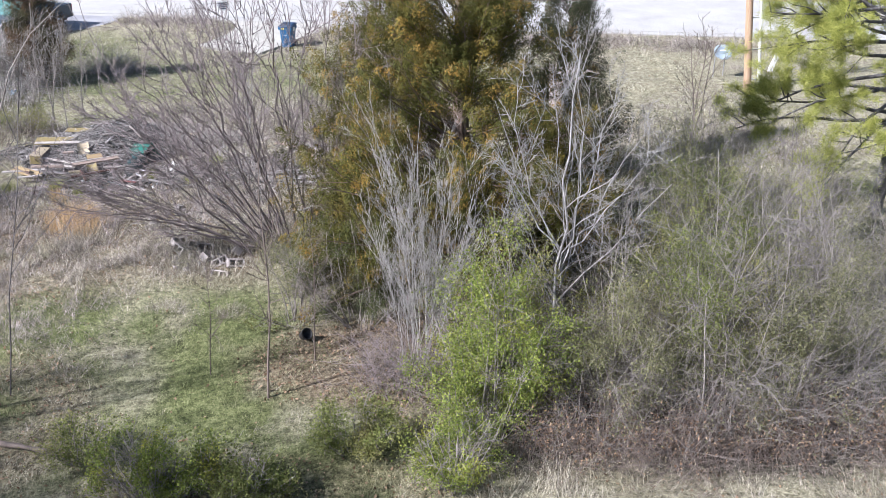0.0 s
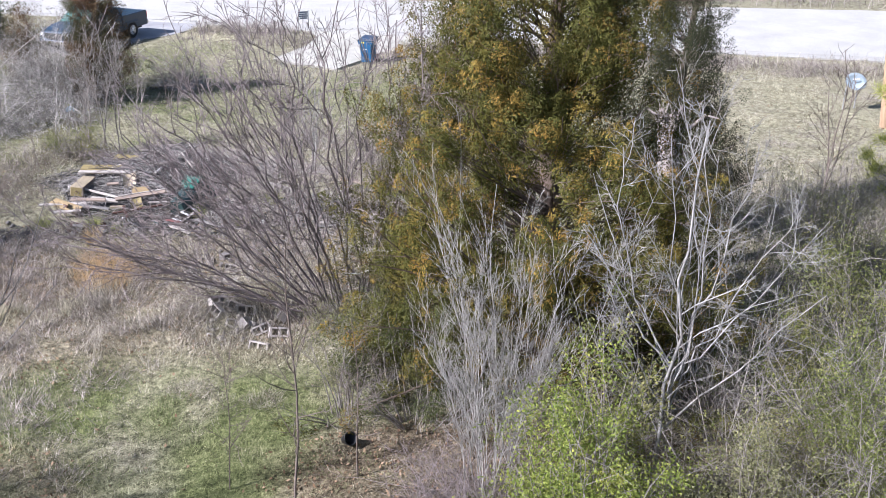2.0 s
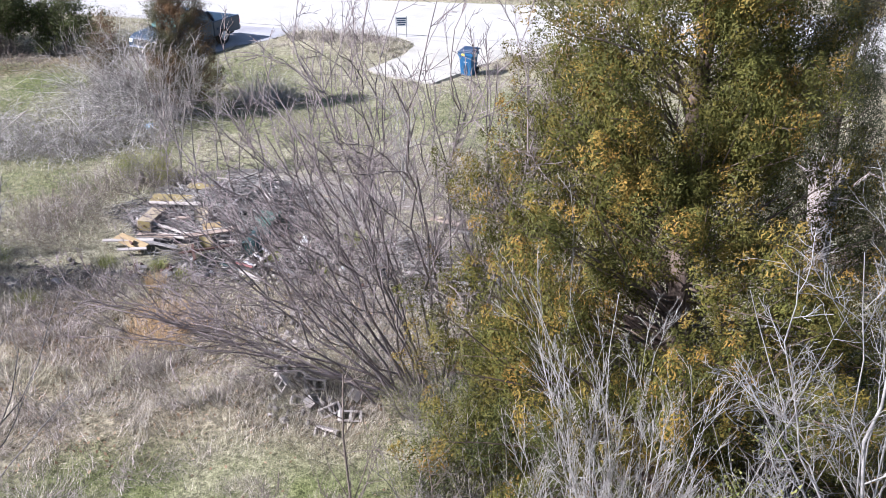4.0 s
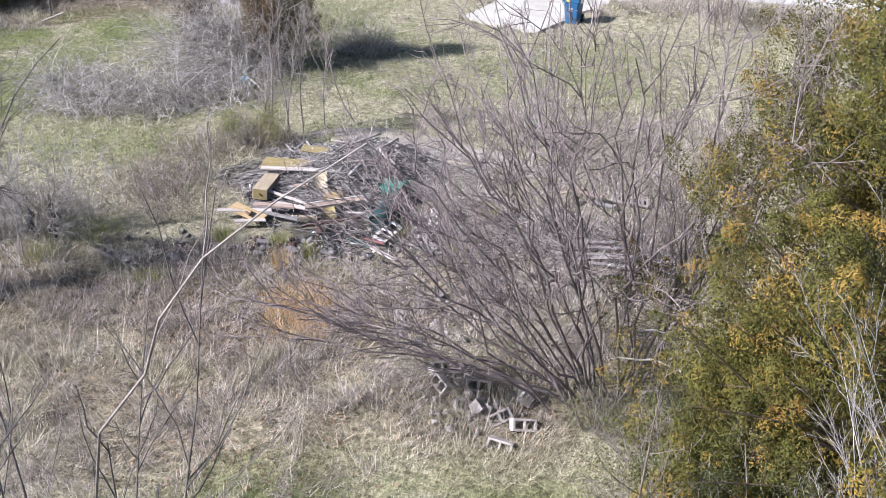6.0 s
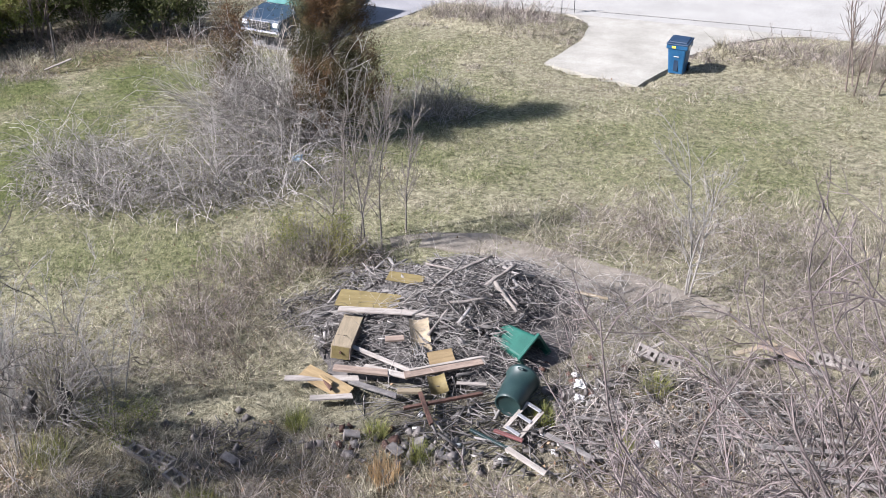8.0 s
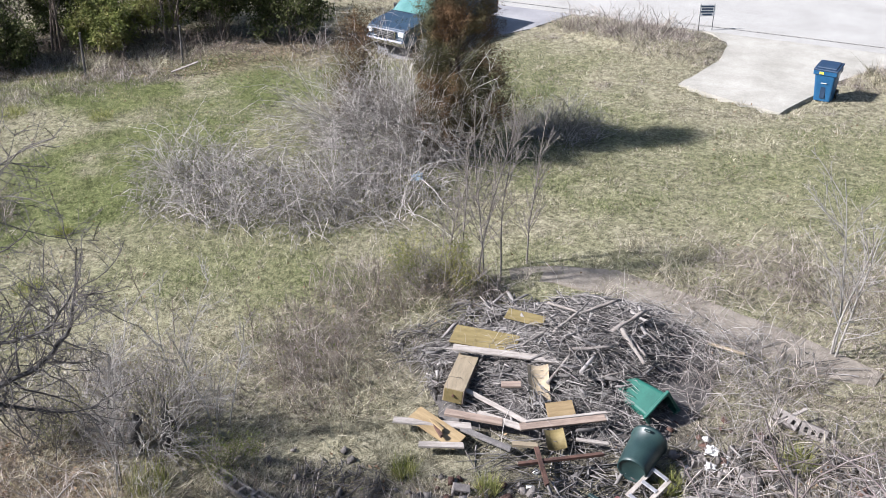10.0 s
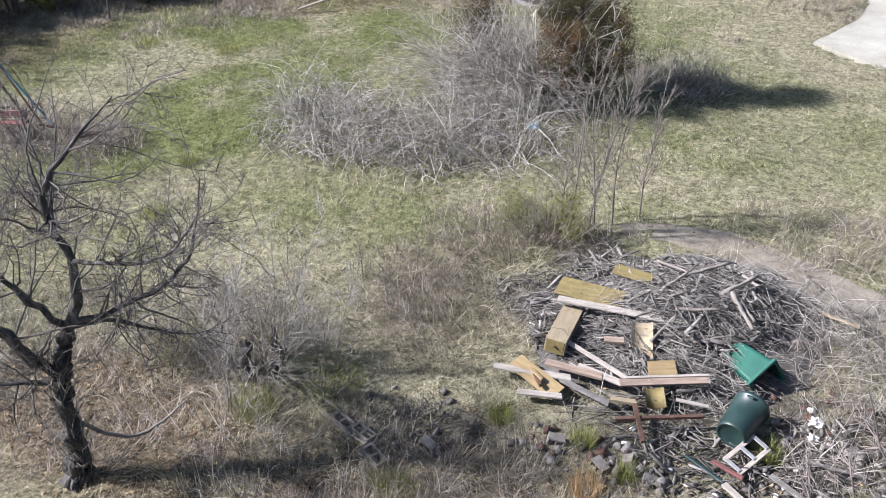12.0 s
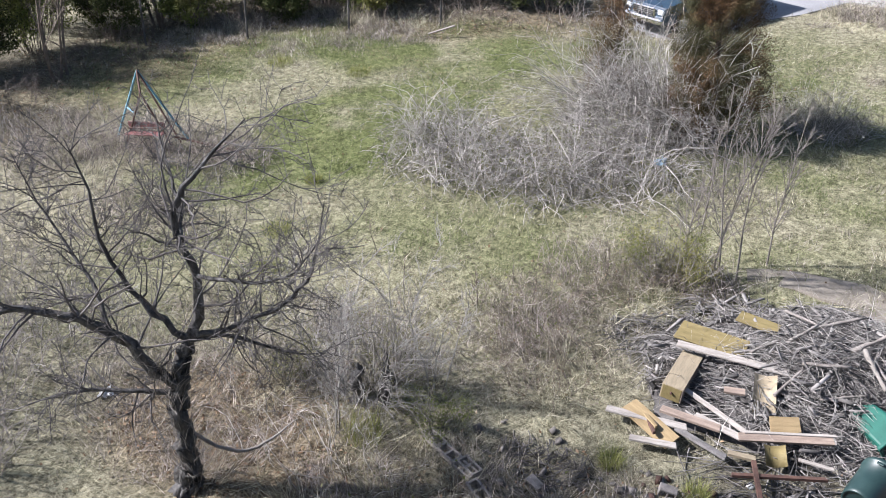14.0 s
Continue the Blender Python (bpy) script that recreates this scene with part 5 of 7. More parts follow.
tangle("weed_thicket", [(-15.1, 29.6, 1.3, 1.5, 1.6), (-14.0, 27.8, 1.2, 0.9, 1.0), (-14.0, 30.7, 0.9, 0.8, 1.0), (-16.8, 28.2, 1.2, 0.9, 0.7), (-18.0, 25.4, 1.3, 0.9, 0.8)], "flattened straw-brown weeds beside the debris heap", "thicket", STRAW, 1300, (0.35, 0.9), 0.0055, DULL_LEAF, 1300, 0.04, twigs=3, arch=-0.22, lean=(38, 22))
tangle("weed_thicket", [(-15.0, 30.0, 1.3, 1.5, 1.4), (-14.2, 28.2, 1.2, 1.0, 1.0), (-13.2, 31.6, 0.9, 0.7, 0.8)], "brown dead weeds beside the debris heap", "thicket", BROWN_BARK, 420, (0.4, 1.0), 0.005, DEAD_LEAF, 900, 0.035, twigs=5, arch=-0.12, lean=(25, 20))
tangle("roadside_brush", [(-2.5, 47.4, 3.0, 0.8, 1.4), (1.5, 46.8, 2.5, 0.8, 1.0), (6.5, 46.4, 4.0, 0.9, 1.4), (13.5, 45.6, 4.0, 0.9, 1.4), (-13.5, 50.5, 2.6, 0.9, 1.2)], "dry grey brush on the street verge", "thicket", WEED, 1100, (0.5, 1.2), 0.010, None, twigs=3, arch=-0.05)
tangle("far_roadside_brush", [(-6, 62.0, 7.0, 1.2, 1), (6, 62.0, 6.0, 1.2, 1), (18, 62.0, 7.0, 1.2, 1)], "dry brush beyond the street", "thicket", WEED, 600, (0.8, 1.8), 0.016, None, twigs=3, arch=-0.03)

# dark hedge at the back
for hx, hy, hrx, hry, hh, hn in ((-24.6, 46.2, 1.7, 1.3, 3.0, 5000), (-27.0, 45.6, 1.9, 1.4, 3.4, 6000), (-29.6, 45.0, 1.8, 1.4, 3.2, 5500), (-32.0, 43.6, 1.8, 1.4, 3.4, 5000), (-34.4, 41.6, 2.0, 1.6, 4.6, 6500), (-36.6, 38.6, 2.0, 1.8, 5.6, 7000), (-38.0, 35.2, 2.0, 1.9, 6.2, 7500), (-37.0, 31.0, 1.9, 1.8, 6.0, 7000), (-36.6, 27.0, 1.9, 1.8, 6.0, 6000), (-33.0, 46.2, 2.2, 1.4, 4.5, 6000), (-28.4, 47.4, 2.4, 1.2, 4.2, 6000), (-35.4, 31.4, 1.3, 1.2, 3.6, 6500), (-36.0, 33.6, 1.4, 1.2, 4.2, 7500), (-35.4, 36.2, 1.3, 1.2, 3.2, 7000), (-33.9, 38.4, 1.3, 1.1, 2.6, 6500), (-31.9, 40.6, 1.3, 1.0, 2.2, 5500), (-29.6, 42.6, 1.3, 1.0, 2.2, 5500)):
    bush("hedge_shrub", hx, hy, hrx, hry, hh, 26, int(hn * (1.05 if hy > 43 else 0.7)), SHRUB_LEAF if hx in (-36.0, -33.9, -29.6) else HEDGE_LEAF, 0.14, "dark evergreen shrub of the boundary hedge", group="boundary hedge", bark=BROWN_BARK, low=0.05, gaps=0.34)
tangle("hedge_brush", [(-26.5, 43.8, 2.4, 0.8, 1.0), (-30.0, 42.4, 2.4, 1.0, 1.0), (-33.0, 39.6, 2.0, 1.6, 1.0), (-34.0, 34.5, 1.6, 2.6, 1.2), (-33.2, 30.0, 1.4, 2.4, 1.0), (-23.2, 45.0, 1.0, 0.8, 0.4)], "dead brown brush in front of the hedge", "thicket", BROWN_BARK, 600, (0.4, 1.2), 0.011, None, twigs=5, arch=-0.12)
for tx, ty, th in ((-33.6, 32.6, 4.2), (-34.6, 37.6, 4.6), (-31.6, 42.2, 3.8), (-28.4, 44.4, 3.6)):
    bare_tree("hedge_sapling", 0, 0, fan(tx, ty, 4, 14, 7, (th * 0.8, th), base=0.4), np.full(4, 0.05), [(8, 0.3, (20, 50), (0.25, 0.45), 0.5, 0.014), (5, 0.2, (25, 55), (0.3, 0.5), 0.4, 0.008)], BROWN_BARK, "leafless sapling clump in the boundary hedge", group="hedge saplings", wob=(0.06, 0.12, 0.16), up=(0.03, 0.06, 0.03))
tangle("left_thicket", [(-22.5, 22.6, 1.8, 1.4, 1.0), (-25.0, 24.0, 2.0, 2.0, 1.0), (-20.8, 21.0, 1.4, 1.2, 0.8)], "purplish-grey leafless thicket beside the dark tree", "thicket", GREY_BARK, 420, (1.2, 2.9), 0.009, None, twigs=8, arch=-0.02, lean=(15, 18))
for bx, by, brx, bry, bh, bn, leaf in ((-3.0, 21.2, 0.9, 0.7, 1.2, 1700, SHRUB_LEAF), (-2.35, 22.6, 0.9, 0.8, 1.5, 1900, HEDGE_LEAF), (-2.5, 20.7, 0.8, 0.6, 1.1, 1700, HEDGE_LEAF), (-3.8, 21.9, 0.7, 0.6, 0.9, 1000, DULL_LEAF)):
    bush("foot_shrub", bx, by, brx, bry, bh, 26, bn, leaf, 0.045, "low olive leafy shrub beside the tall cedar's foot", group="shrubs at the cedar's foot")
bush("heap_shrub", -13.6, 31.7, 1.1, 0.6, 1.1, 20, 450, SHRUB_LEAF, 0.045, "sparse yellow-green shrub behind the debris heap")
bush("stump_shrub", -16.2, 26.4, 1.1, 0.8, 1.6, 24, 900, DULL_LEAF, 0.045, "sparse grey-green shrub round the split stump")
bush("stump_shrub", -15.0, 25.9, 0.8, 0.5, 0.6, 16, 800, SHRUB_LEAF, 0.045, "low olive shrub beside the old wall row")
bush("stump_shrub", -17.6, 25.4, 0.9, 0.7, 1.2, 22, 1200, DULL_LEAF, 0.045, "sparse grey-green weed shrub by the stubs")
for sx, sy, sh, sn in ((-16.3, 25.0, 2.6, 3), (-17.0, 25.9, 2.9, 3), (-15.4, 26.6, 2.3, 3), (-16.6, 27.0, 2.6, 2)):
    bare_tree("scrub_sapling", 0, 0, fan(sx, sy, sn, 10, 6, (sh * 0.7, sh), base=0.25), np.full(sn, 0.014), [(14, 0.2, (25, 55), (0.2, 0.42), 0.4, 0.006), (6, 0.2, (25, 55), (0.3, 0.55), 0.4, 0.004)], PALE_BARK, "thin pale leafless sapling among the weeds", group="scrub saplings", wob=(0.1, 0.16, 0.2), up=(0.03, 0.06, 0.04))
bush("sapling_undergrowth", -13.9, 32.0, 1.1, 0.6, 1.3, 24, 2600, SHRUB_LEAF, 0.05, "yellow-green shoots round the young saplings")


# boundary fence remains
for fx, fy, fh in ((-33.6, 36.0, 1.5), (-31.2, 38.2, 1.4), (-28.9, 40.6, 1.4), (-26.6, 42.6, 1.3)):
    ob = part("fence_post", rod((0, 0, -0.1), (0.08, 0, fh), 0.035, 8), DARK_BARK, at=pose(fx, fy, 0))
    tagged(ob, "thin dark wooden fence post in the hedge brush", "fence post", "hedge fence posts")
ob = part("leaning_board", box(0.9, 0.09, 0.03, bevel=0.004), GREY_BARK, at=pose(-25.9, 41.7, 0.25, 10, -18, 30))
tagged(ob, "pale board leaning in the hedge brush", "board")

# ---- grass, weeds and fallen leaves ----
def scatter(count, accept, x0=-37.0, x1=21.0, y0=10.5, y1=54.0, over=7):
    """Places on open ground, thinner far off, kept by accept(x, y) in 0..1."""
    tries = count * over
    x, y = rng.uniform(x0, x1, tries), y0 + (y1 - y0) * rng.random(tries) ** 1.25
    keep = (rng.random(tries) < accept(x, y)) & ~paved(x, y) & ~((x > 12) & (y < 30)) & ~((x < -21) & (y < 20))
    x, y = x[keep][:count], y[keep][:count]
    return np.stack([x, y, lie(x, y) - 0.01], 1)


def tall_of(x, y):
    t = blob(x, y, -11.0, 22.8, 5.2, 3.4) + blob(x, y, -5.5, 24.5, 3.0, 3.2) + 0.5 * blob(x, y, -4.0, 34.5, 6.0, 2.4) + 0.8 * blob(x, y, -18.0, 25.2, 4.0, 2.6) + 0.8 * blob(x, y, -27.0, 30.0, 4.0, 2.4)
    t = t + 0.9 * blob(x, y, 2.0, 47.3, 14.0, 1.6, -6) + 0.8 * blob(x, y, -13.4, 50.3, 3.0, 1.2, -6) + 0.7 * blob(x, y, 5.0, 12.6, 6.0, 1.6) + 0.8 * blob(x, y, -30.0, 40.0, 5.0, 2.6, 40) + 0.6 * blob(x, y, -14.5, 30.2, 1.5, 2.6)
    t = t + 0.8 * blob(x, y, -10.5, 19.0, 3.6, 2.6, -20) + 0.5 * blob(x, y, -14.0, 20.5, 3.0, 3.0) + 0.7 * blob(x, y, 10.0, 29.0, 5.0, 5.0) + 0.6 * (y > ROAD_FAR)
    return np.clip(t, 0, 1)


def clumped(x, y, scale, seed):
    return np.clip(2.6 * (noise2(x, y, scale, seed) * 0.6 + noise2(x, y, scale * 0.33, seed + 1) * 0.4 - 0.28), 0.04, 1)


def tussocks(p, each, r):
    """Several blades round each place, leaning outward; returns places and outward ways."""
    q = np.repeat(p, each, 0)
    a = rng.uniform(0, 2 * np.pi, len(q))
    rr = r * np.sqrt(rng.random(len(q)))
    way = np.stack([np.cos(a), np.sin(a), 0 * a], 1)
    q = q + way * rr[:, None]
    q[:, 2] = lie(q[:, 0], q[:, 1]) - 0.01
    return q, way


def swirl(p, scale, seed):
    """The way the grass is matted, turning slowly over the plan."""
    a = 4 * np.pi * noise2(p[:, 0], p[:, 1], scale, seed)
    return np.stack([np.cos(a), np.sin(a), 0 * a], 1)


def make_grass():
    p = scatter(72000, lambda x, y: (0.12 + 0.88 * clumped(x, y, 0.7, 81)) * (1 - 0.95 * green_of(x, y)) * (1 - 0.7 * dark_of(x, y)) * (1 - 0.4 * litter_of(x, y)))
    tuftiness = 0.25 + 1.5 * np.clip(noise2(p[:, 0], p[:, 1], 0.45, 89) * 1.3 - 0.15, 0, 1) ** 1.5
    vigour = np.repeat(tuftiness * (0.45 + 1.1 * rng.random(len(p)) ** 1.6), 8)
    p, way = tussocks(p, 8, 0.11)
    ok = ~paved(p[:, 0], p[:, 1])
    p, way, vigour = p[ok], way[ok], vigour[ok]
    tall = tall_of(p[:, 0], p[:, 1])
    h = (0.11 + 0.26 * tall) * rng.uniform(0.6, 1.5, len(p)) * vigour
    w = 0.0045 + 0.00026 * p[:, 1]
    ob = grown("dry_grass", [blades(p, h, w, 0.85, swirl(p, 1.3, 85) * 1.3 + way * 0.7)], STRAW)
    tagged(ob, "matted straw-coloured winter grass", "grass", kind="stuff")
    p = scatter(330000, lambda x, y: np.clip(1.3 * green_of(x, y), 0, 1) * (0.25 + 0.75 * clumped(x, y, 0.6, 91)))
    h = 0.075 * rng.uniform(0.5, 1.7, len(p)) * (0.4 + 1.1 * noise2(p[:, 0], p[:, 1], 0.4, 87))
    ob = grown("green_grass", [blades(p, h, 0.0055 + 0.00024 * p[:, 1], 0.7, swirl(p, 0.9, 92) * 0.8)], LAWN)
    tagged(ob, "patchy short green lawn grass", "grass", kind="stuff")
    p = scatter(150000, lambda x, y: tall_of(x, y) * clumped(x, y, 0.9, 83) * (y > 14.0), over=26)
    h = 0.26 * rng.uniform(0.4, 1.5, len(p)) * (0.35 + 1.2 * noise2(p[:, 0], p[:, 1], 0.5, 88))
    ob = grown("tall_dead_grass", [blades(p, h, 0.0045 + 0.00019 * p[:, 1], 0.95, swirl(p, 1.1, 93) * 0.9)], WEED)
    tagged(ob, "tall purplish-brown dead weeds and grass", "grass", kind="stuff")
    p = scatter(34000, lambda x, y: litter_of(x, y) * 0.9 + 0.03 + 0.8 * blob(x, y, -1.8, 17.2, 2.2, 1.5))
    ob = grown("fallen_leaves", [leaves(p + np.array([0, 0, 0.03]), np.full(len(p), 0.068), 1.5, 0.6)], DEAD_LEAF)
    tagged(ob, "brown fallen leaves lying on the soil", "leaf litter", kind="stuff")


make_grass()


def tuft(name, x, y, r, count, height, width, material, label, category="grass clump", lean=0.45, group=""):
    a, q = rng.uniform(0, 2 * np.pi, count), r * np.sqrt(rng.random(count))
    px, py = x + q * np.cos(a), y + q * np.sin(a)
    p = np.stack([px, py, lie(px, py) - 0.02], 1)
    out = np.stack([np.cos(a), np.sin(a), 0 * a], 1) * 0.7 + rng.normal(0, 0.8, (count, 3)) * np.array([1, 1, 0])
    ob = grown(name, [blades(p, height * rng.uniform(0.5, 1.2, count), np.full(count, width), lean, out)], material)
    return tagged(ob, label, category, group)


for gx, gy, gr, gh, gn in ((-9.4, 23.9, 0.32, 0.80, 300), (-9.8, 24.3, 0.24, 0.75, 200), (-9.1, 23.5, 0.28, 0.65, 260), (-9.6, 23.3, 0.25, 0.6, 180), (-10.0, 23.8, 0.22, 0.55, 150), (-8.9, 24.2, 0.28, 0.6, 180), (-9.4, 24.7, 0.25, 0.6, 150), (-10.3, 24.4, 0.22, 0.5, 120)):
    tuft("broomsedge_clump", gx, gy, gr, gn, gh, 0.008, ORANGE_GRASS, "wispy orange-brown broomsedge clump among dead weeds", lean=0.5, group="broomsedge")
for gx, gy, gr, gn in ((-5.5, 20.9, 0.45, 240), (-4.75, 21.1, 0.35, 180), (-6.3, 21.6, 0.5, 260), (-6.9, 22.5, 0.4, 200), (-4.5, 21.75, 0.3, 130), (-5.7, 21.5, 0.3, 120)):
    tuft("straw_clump", gx, gy, gr, gn, 0.42, 0.008, STRAW, "bleached straw clump round tumbled blocks", lean=0.75, group="straw round the blocks")
for gx, gy in ((-9.2, 22.7), (-9.0, 23.2), (-9.6, 22.4)):
    tuft("broomsedge_clump", gx, gy, 0.4, 240, 0.55, 0.009, STRAW, "pale straw broomsedge clump", lean=0.6, group="pale broomsedge")
tuft("broomsedge_clump", -10.6, 25.8, 0.22, 260, 0.5, 0.010, ORANGE_GRASS, "thin orange-brown broomsedge clump by the boards", lean=0.2)
for gx, gy, gr, gh in ((-6.8, 28.7, 0.2, 0.45), (-8.5, 27.6, 0.16, 0.4), (-11.0, 26.7, 0.16, 0.35), (-12.3, 26.7, 0.18, 0.35), (-10.2, 26.3, 0.15, 0.35), (-21.35, 29.2, 0.28, 0.32), (-20.4, 28.0, 0.3, 0.3), (-22.3, 31.4, 0.2, 0.25), (-13.0, 24.6, 0.3, 0.35), (-28.6, 37.0, 0.4, 0.35), (-26.0, 37.6, 0.35, 0.3), (-15.7, 25.1, 0.3, 0.5), (-7.2, 27.1, 0.15, 0.35)):
    tuft("green_tuft", gx, gy, gr, 280, gh, 0.010, SEDGE, "yellow-green bunch of coarse grass", group="coarse grass bunches")
for gx, gy, gr in ((-6.0, 19.4, 0.35), (-7.2, 16.6, 0.3), (-5.0, 20.6, 0.4), (-9.5, 17.8, 0.35), (-4.2, 21.0, 0.35), (-4.6, 19.2, 0.3)):
    tuft("straw_tuft", gx, gy, gr, 420, 0.35, 0.008, STRAW, "bent tuft of straw-coloured grass", lean=1.0, group="straw tufts")
for gx, gy in ((-14.9, 25.4), (-14.5, 25.25), (-14.0, 25.1), (-14.3, 25.85), (-13.7, 25.6), (-13.3, 24.9), (-12.6, 26.9), (-11.9, 26.6), (-7.4, 23.6), (-6.7, 22.3), (-6.3, 21.7), (-5.3, 22.4)):
    tuft("straw_tuft", gx, gy, 0.22, 140, 0.34, 0.007, STRAW, "straw-coloured grass bunch against broken blocks", lean=0.7, group="grass by the blocks")

# ---- debris heap ----
def heap_top(x, y):
    """Height of the heap's surface over the plan."""
    h = 0.62 * np.exp(-(((x + 10.1) / 1.5) ** 2 + ((y - 30.6) / 1.5) ** 2)) + 0.14 * np.exp(-(((x + 11.6) / 1.4) ** 2 + ((y - 29.2) / 1.3) ** 2))
    return lie(x, y) + h


def stick_mass(name, spots, count, length, rad, material, label, lift=1.0, wander=0.085):
    share = np.array([s[4] for s in spots], float)
    who = rng.choice(len(spots), count, p=share / share.sum())
    sp = np.array([s[:4] for s in spots], float)[who]
    az, rr = rng.uniform(0, 2 * np.pi, count), np.sqrt(rng.random(count))
    x, y = sp[:, 0] + sp[:, 2] * rr * np.cos(az), sp[:, 1] + sp[:, 3] * rr * np.sin(az)
    L = rng.uniform(*length, count) * rng.uniform(0.5, 1.0, count)
    # sticks lie in rough bundles that change direction over the heap
    yaw = 9.0 * noise3(np.stack([x, y, 0 * x], 1), 0.9, 83) + rng.normal(0, 0.55, count)
    d = np.stack([np.cos(yaw), np.sin(yaw), rng.normal(0, 0.24, count)], 1)
    z = lie(x, y) + (heap_top(x, y) - lie(x, y)) * rng.uniform(0.35, 1.1, count) * lift + rng.uniform(0.0, 0.12, count)
    p = np.stack([x, y, z], 1) - unit(d) * (L / 2)[:, None]
    pts = grow(p, d, L, 5, wander, 0.0)
    low = lie(pts[:, :, 0], pts[:, :, 1]) + 0.01
    crust = heap_top(pts[:, :, 0], pts[:, :, 1]) + rng.uniform(0.02, 0.24, (count, 1)) ** 1.2
    pts[:, :, 2] = np.maximum(np.minimum(pts[:, :, 2], crust), low)
    r = rng.uniform(*rad, count)
    ob = grown(name, [poly_tubes(pts, taper(r, r * 0.6, 5), 4)], material)
    return tagged(ob, label, "brushwood", kind="stuff")


HEAP = [(-10.4, 30.6, 1.5, 1.5, 2.6), (-11.5, 29.4, 1.5, 1.2, 1.8), (-12.9, 29.9, 1.1, 0.7, 0.6), (-10.0, 29.0, 1.2, 1.0, 1.0), (-12.3, 31.2, 0.9, 0.6, 0.5)]


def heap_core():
    """Dark earth and ash core, added so gaps in the brushwood look shaded."""
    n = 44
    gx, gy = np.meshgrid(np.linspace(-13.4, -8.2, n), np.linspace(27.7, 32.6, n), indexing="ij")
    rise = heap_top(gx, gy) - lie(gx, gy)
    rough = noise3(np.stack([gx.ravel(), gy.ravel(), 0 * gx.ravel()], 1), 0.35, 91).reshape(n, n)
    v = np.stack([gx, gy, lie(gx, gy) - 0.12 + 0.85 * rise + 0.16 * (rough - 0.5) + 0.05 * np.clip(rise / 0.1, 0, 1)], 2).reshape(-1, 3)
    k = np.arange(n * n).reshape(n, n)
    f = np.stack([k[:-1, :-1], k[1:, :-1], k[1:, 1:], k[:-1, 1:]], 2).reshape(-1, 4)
    tagged(grown("ash_shade_mound", [(v, f)], ASH_AND_SHADE, smooth=True), "black ash and earth mound added as shade between the brushwood", "ash", kind="stuff")


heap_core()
stick_mass("brushwood_heap", HEAP, 1500, (0.25, 1.1), (0.003, 0.009), DEAD_WOOD, "heap of weathered grey sticks and roots", wander=0.13)
stick_mass("brushwood_heap", HEAP, 620, (0.3, 1.0), (0.004, 0.012), DARK_TWIG, "dark sticks set lower between the grey ones", lift=0.8, wander=0.14)
stick_mass("twig_heap", HEAP + [(-9.6, 31.8, 1.6, 0.7, 1.0)], 1500, (0.4, 1.5), (0.003, 0.006), PALE_BARK, "pale dry twigs strewn over the heap", wander=0.22)
stick_mass("scattered_sticks", [(-9.2, 27.4, 2.4, 0.8, 1.2), (-6.3, 28.2, 2.4, 1.4, 1.5), (-4.6, 27.2, 2.2, 1.6, 1.5), (-5.8, 25.0, 2.0, 1.8, 1.0), (-8.0, 31.4, 1.8, 0.8, 0.8)], 1200, (0.3, 1.3), (0.004, 0.014), DEAD_WOOD, "grey sticks and split wood strewn on the ground")
stick_mass("charred_sticks", [(-13.2, 26.2, 0.75, 0.5, 1.0), (-9.7, 27.1, 1.2, 0.5, 0.8)], 340, (0.12, 0.5), (0.004, 0.012), ASH_AND_SHADE, "black charred sticks in a burnt patch")


def splinters(name, spots, count, label):
    """Split wood: flat angular slivers with snapped ends, lying every way on the heap."""
    share = np.array([s[4] for s in spots], float)
    who = rng.choice(len(spots), count, p=share / share.sum())
    sp = np.array([s[:4] for s in spots], float)[who]
    az, rr = rng.uniform(0, 2 * np.pi, count), np.sqrt(rng.random(count))
    x, y = sp[:, 0] + sp[:, 2] * rr * np.cos(az), sp[:, 1] + sp[:, 3] * rr * np.sin(az)
    half = rng.uniform(0.07, 0.32, count) ** 1.2
    wide, thick = 0.008 + 0.034 * rng.random(count) ** 2, rng.uniform(0.005, 0.014, count)
    yaw = rng.uniform(0, 2 * np.pi, count)
    d = unit(np.stack([np.cos(yaw), np.sin(yaw), rng.normal(0, 0.28, count)], 1))
    e = unit(np.cross(d, rng.normal(0, 0.5, (count, 3)) + np.array([0, 0, 1.0])))
    g = np.cross(d, e)
    c = np.stack([x, y, lie(x, y) + (heap_top(x, y) - lie(x, y)) * rng.uniform(0.5, 1.12, count) + rng.uniform(0.02, 0.12, count)], 1)
    corner = []
    for a in (-1, 1):
        for b in (-1, 1):
            for k in (-1, 1):
                snap = rng.uniform(0.75, 1.15, count)
                corner.append(c + d * (a * half * snap)[:, None] + e * (b * wide * rng.uniform(0.4, 1.0, count))[:, None] + g * (k * thick)[:, None])
    v = np.stack(corner, 1)
    f = np.array([[0, 1, 3, 2], [4, 6, 7, 5], [0, 4, 5, 1], [2, 3, 7, 6], [0, 2, 6, 4], [1, 5, 7, 3]])
    ob = grown(name, [(v.reshape(-1, 3), (f[None] + 8 * np.arange(count)[:, None, None]).reshape(-1, 4))], DEAD_WOOD)
    return tagged(ob, label, "split wood", kind="stuff")


splinters("split_wood", HEAP, 700, "grey split and broken wood pieces in the heap")
splinters("split_wood", [(-8.6, 27.0, 1.6, 0.8, 1.0), (-6.2, 28.2, 1.8, 1.2, 1.0), (-4.8, 27.4, 1.8, 1.2, 1.2)], 380, "grey broken wood strewn beside the heap")

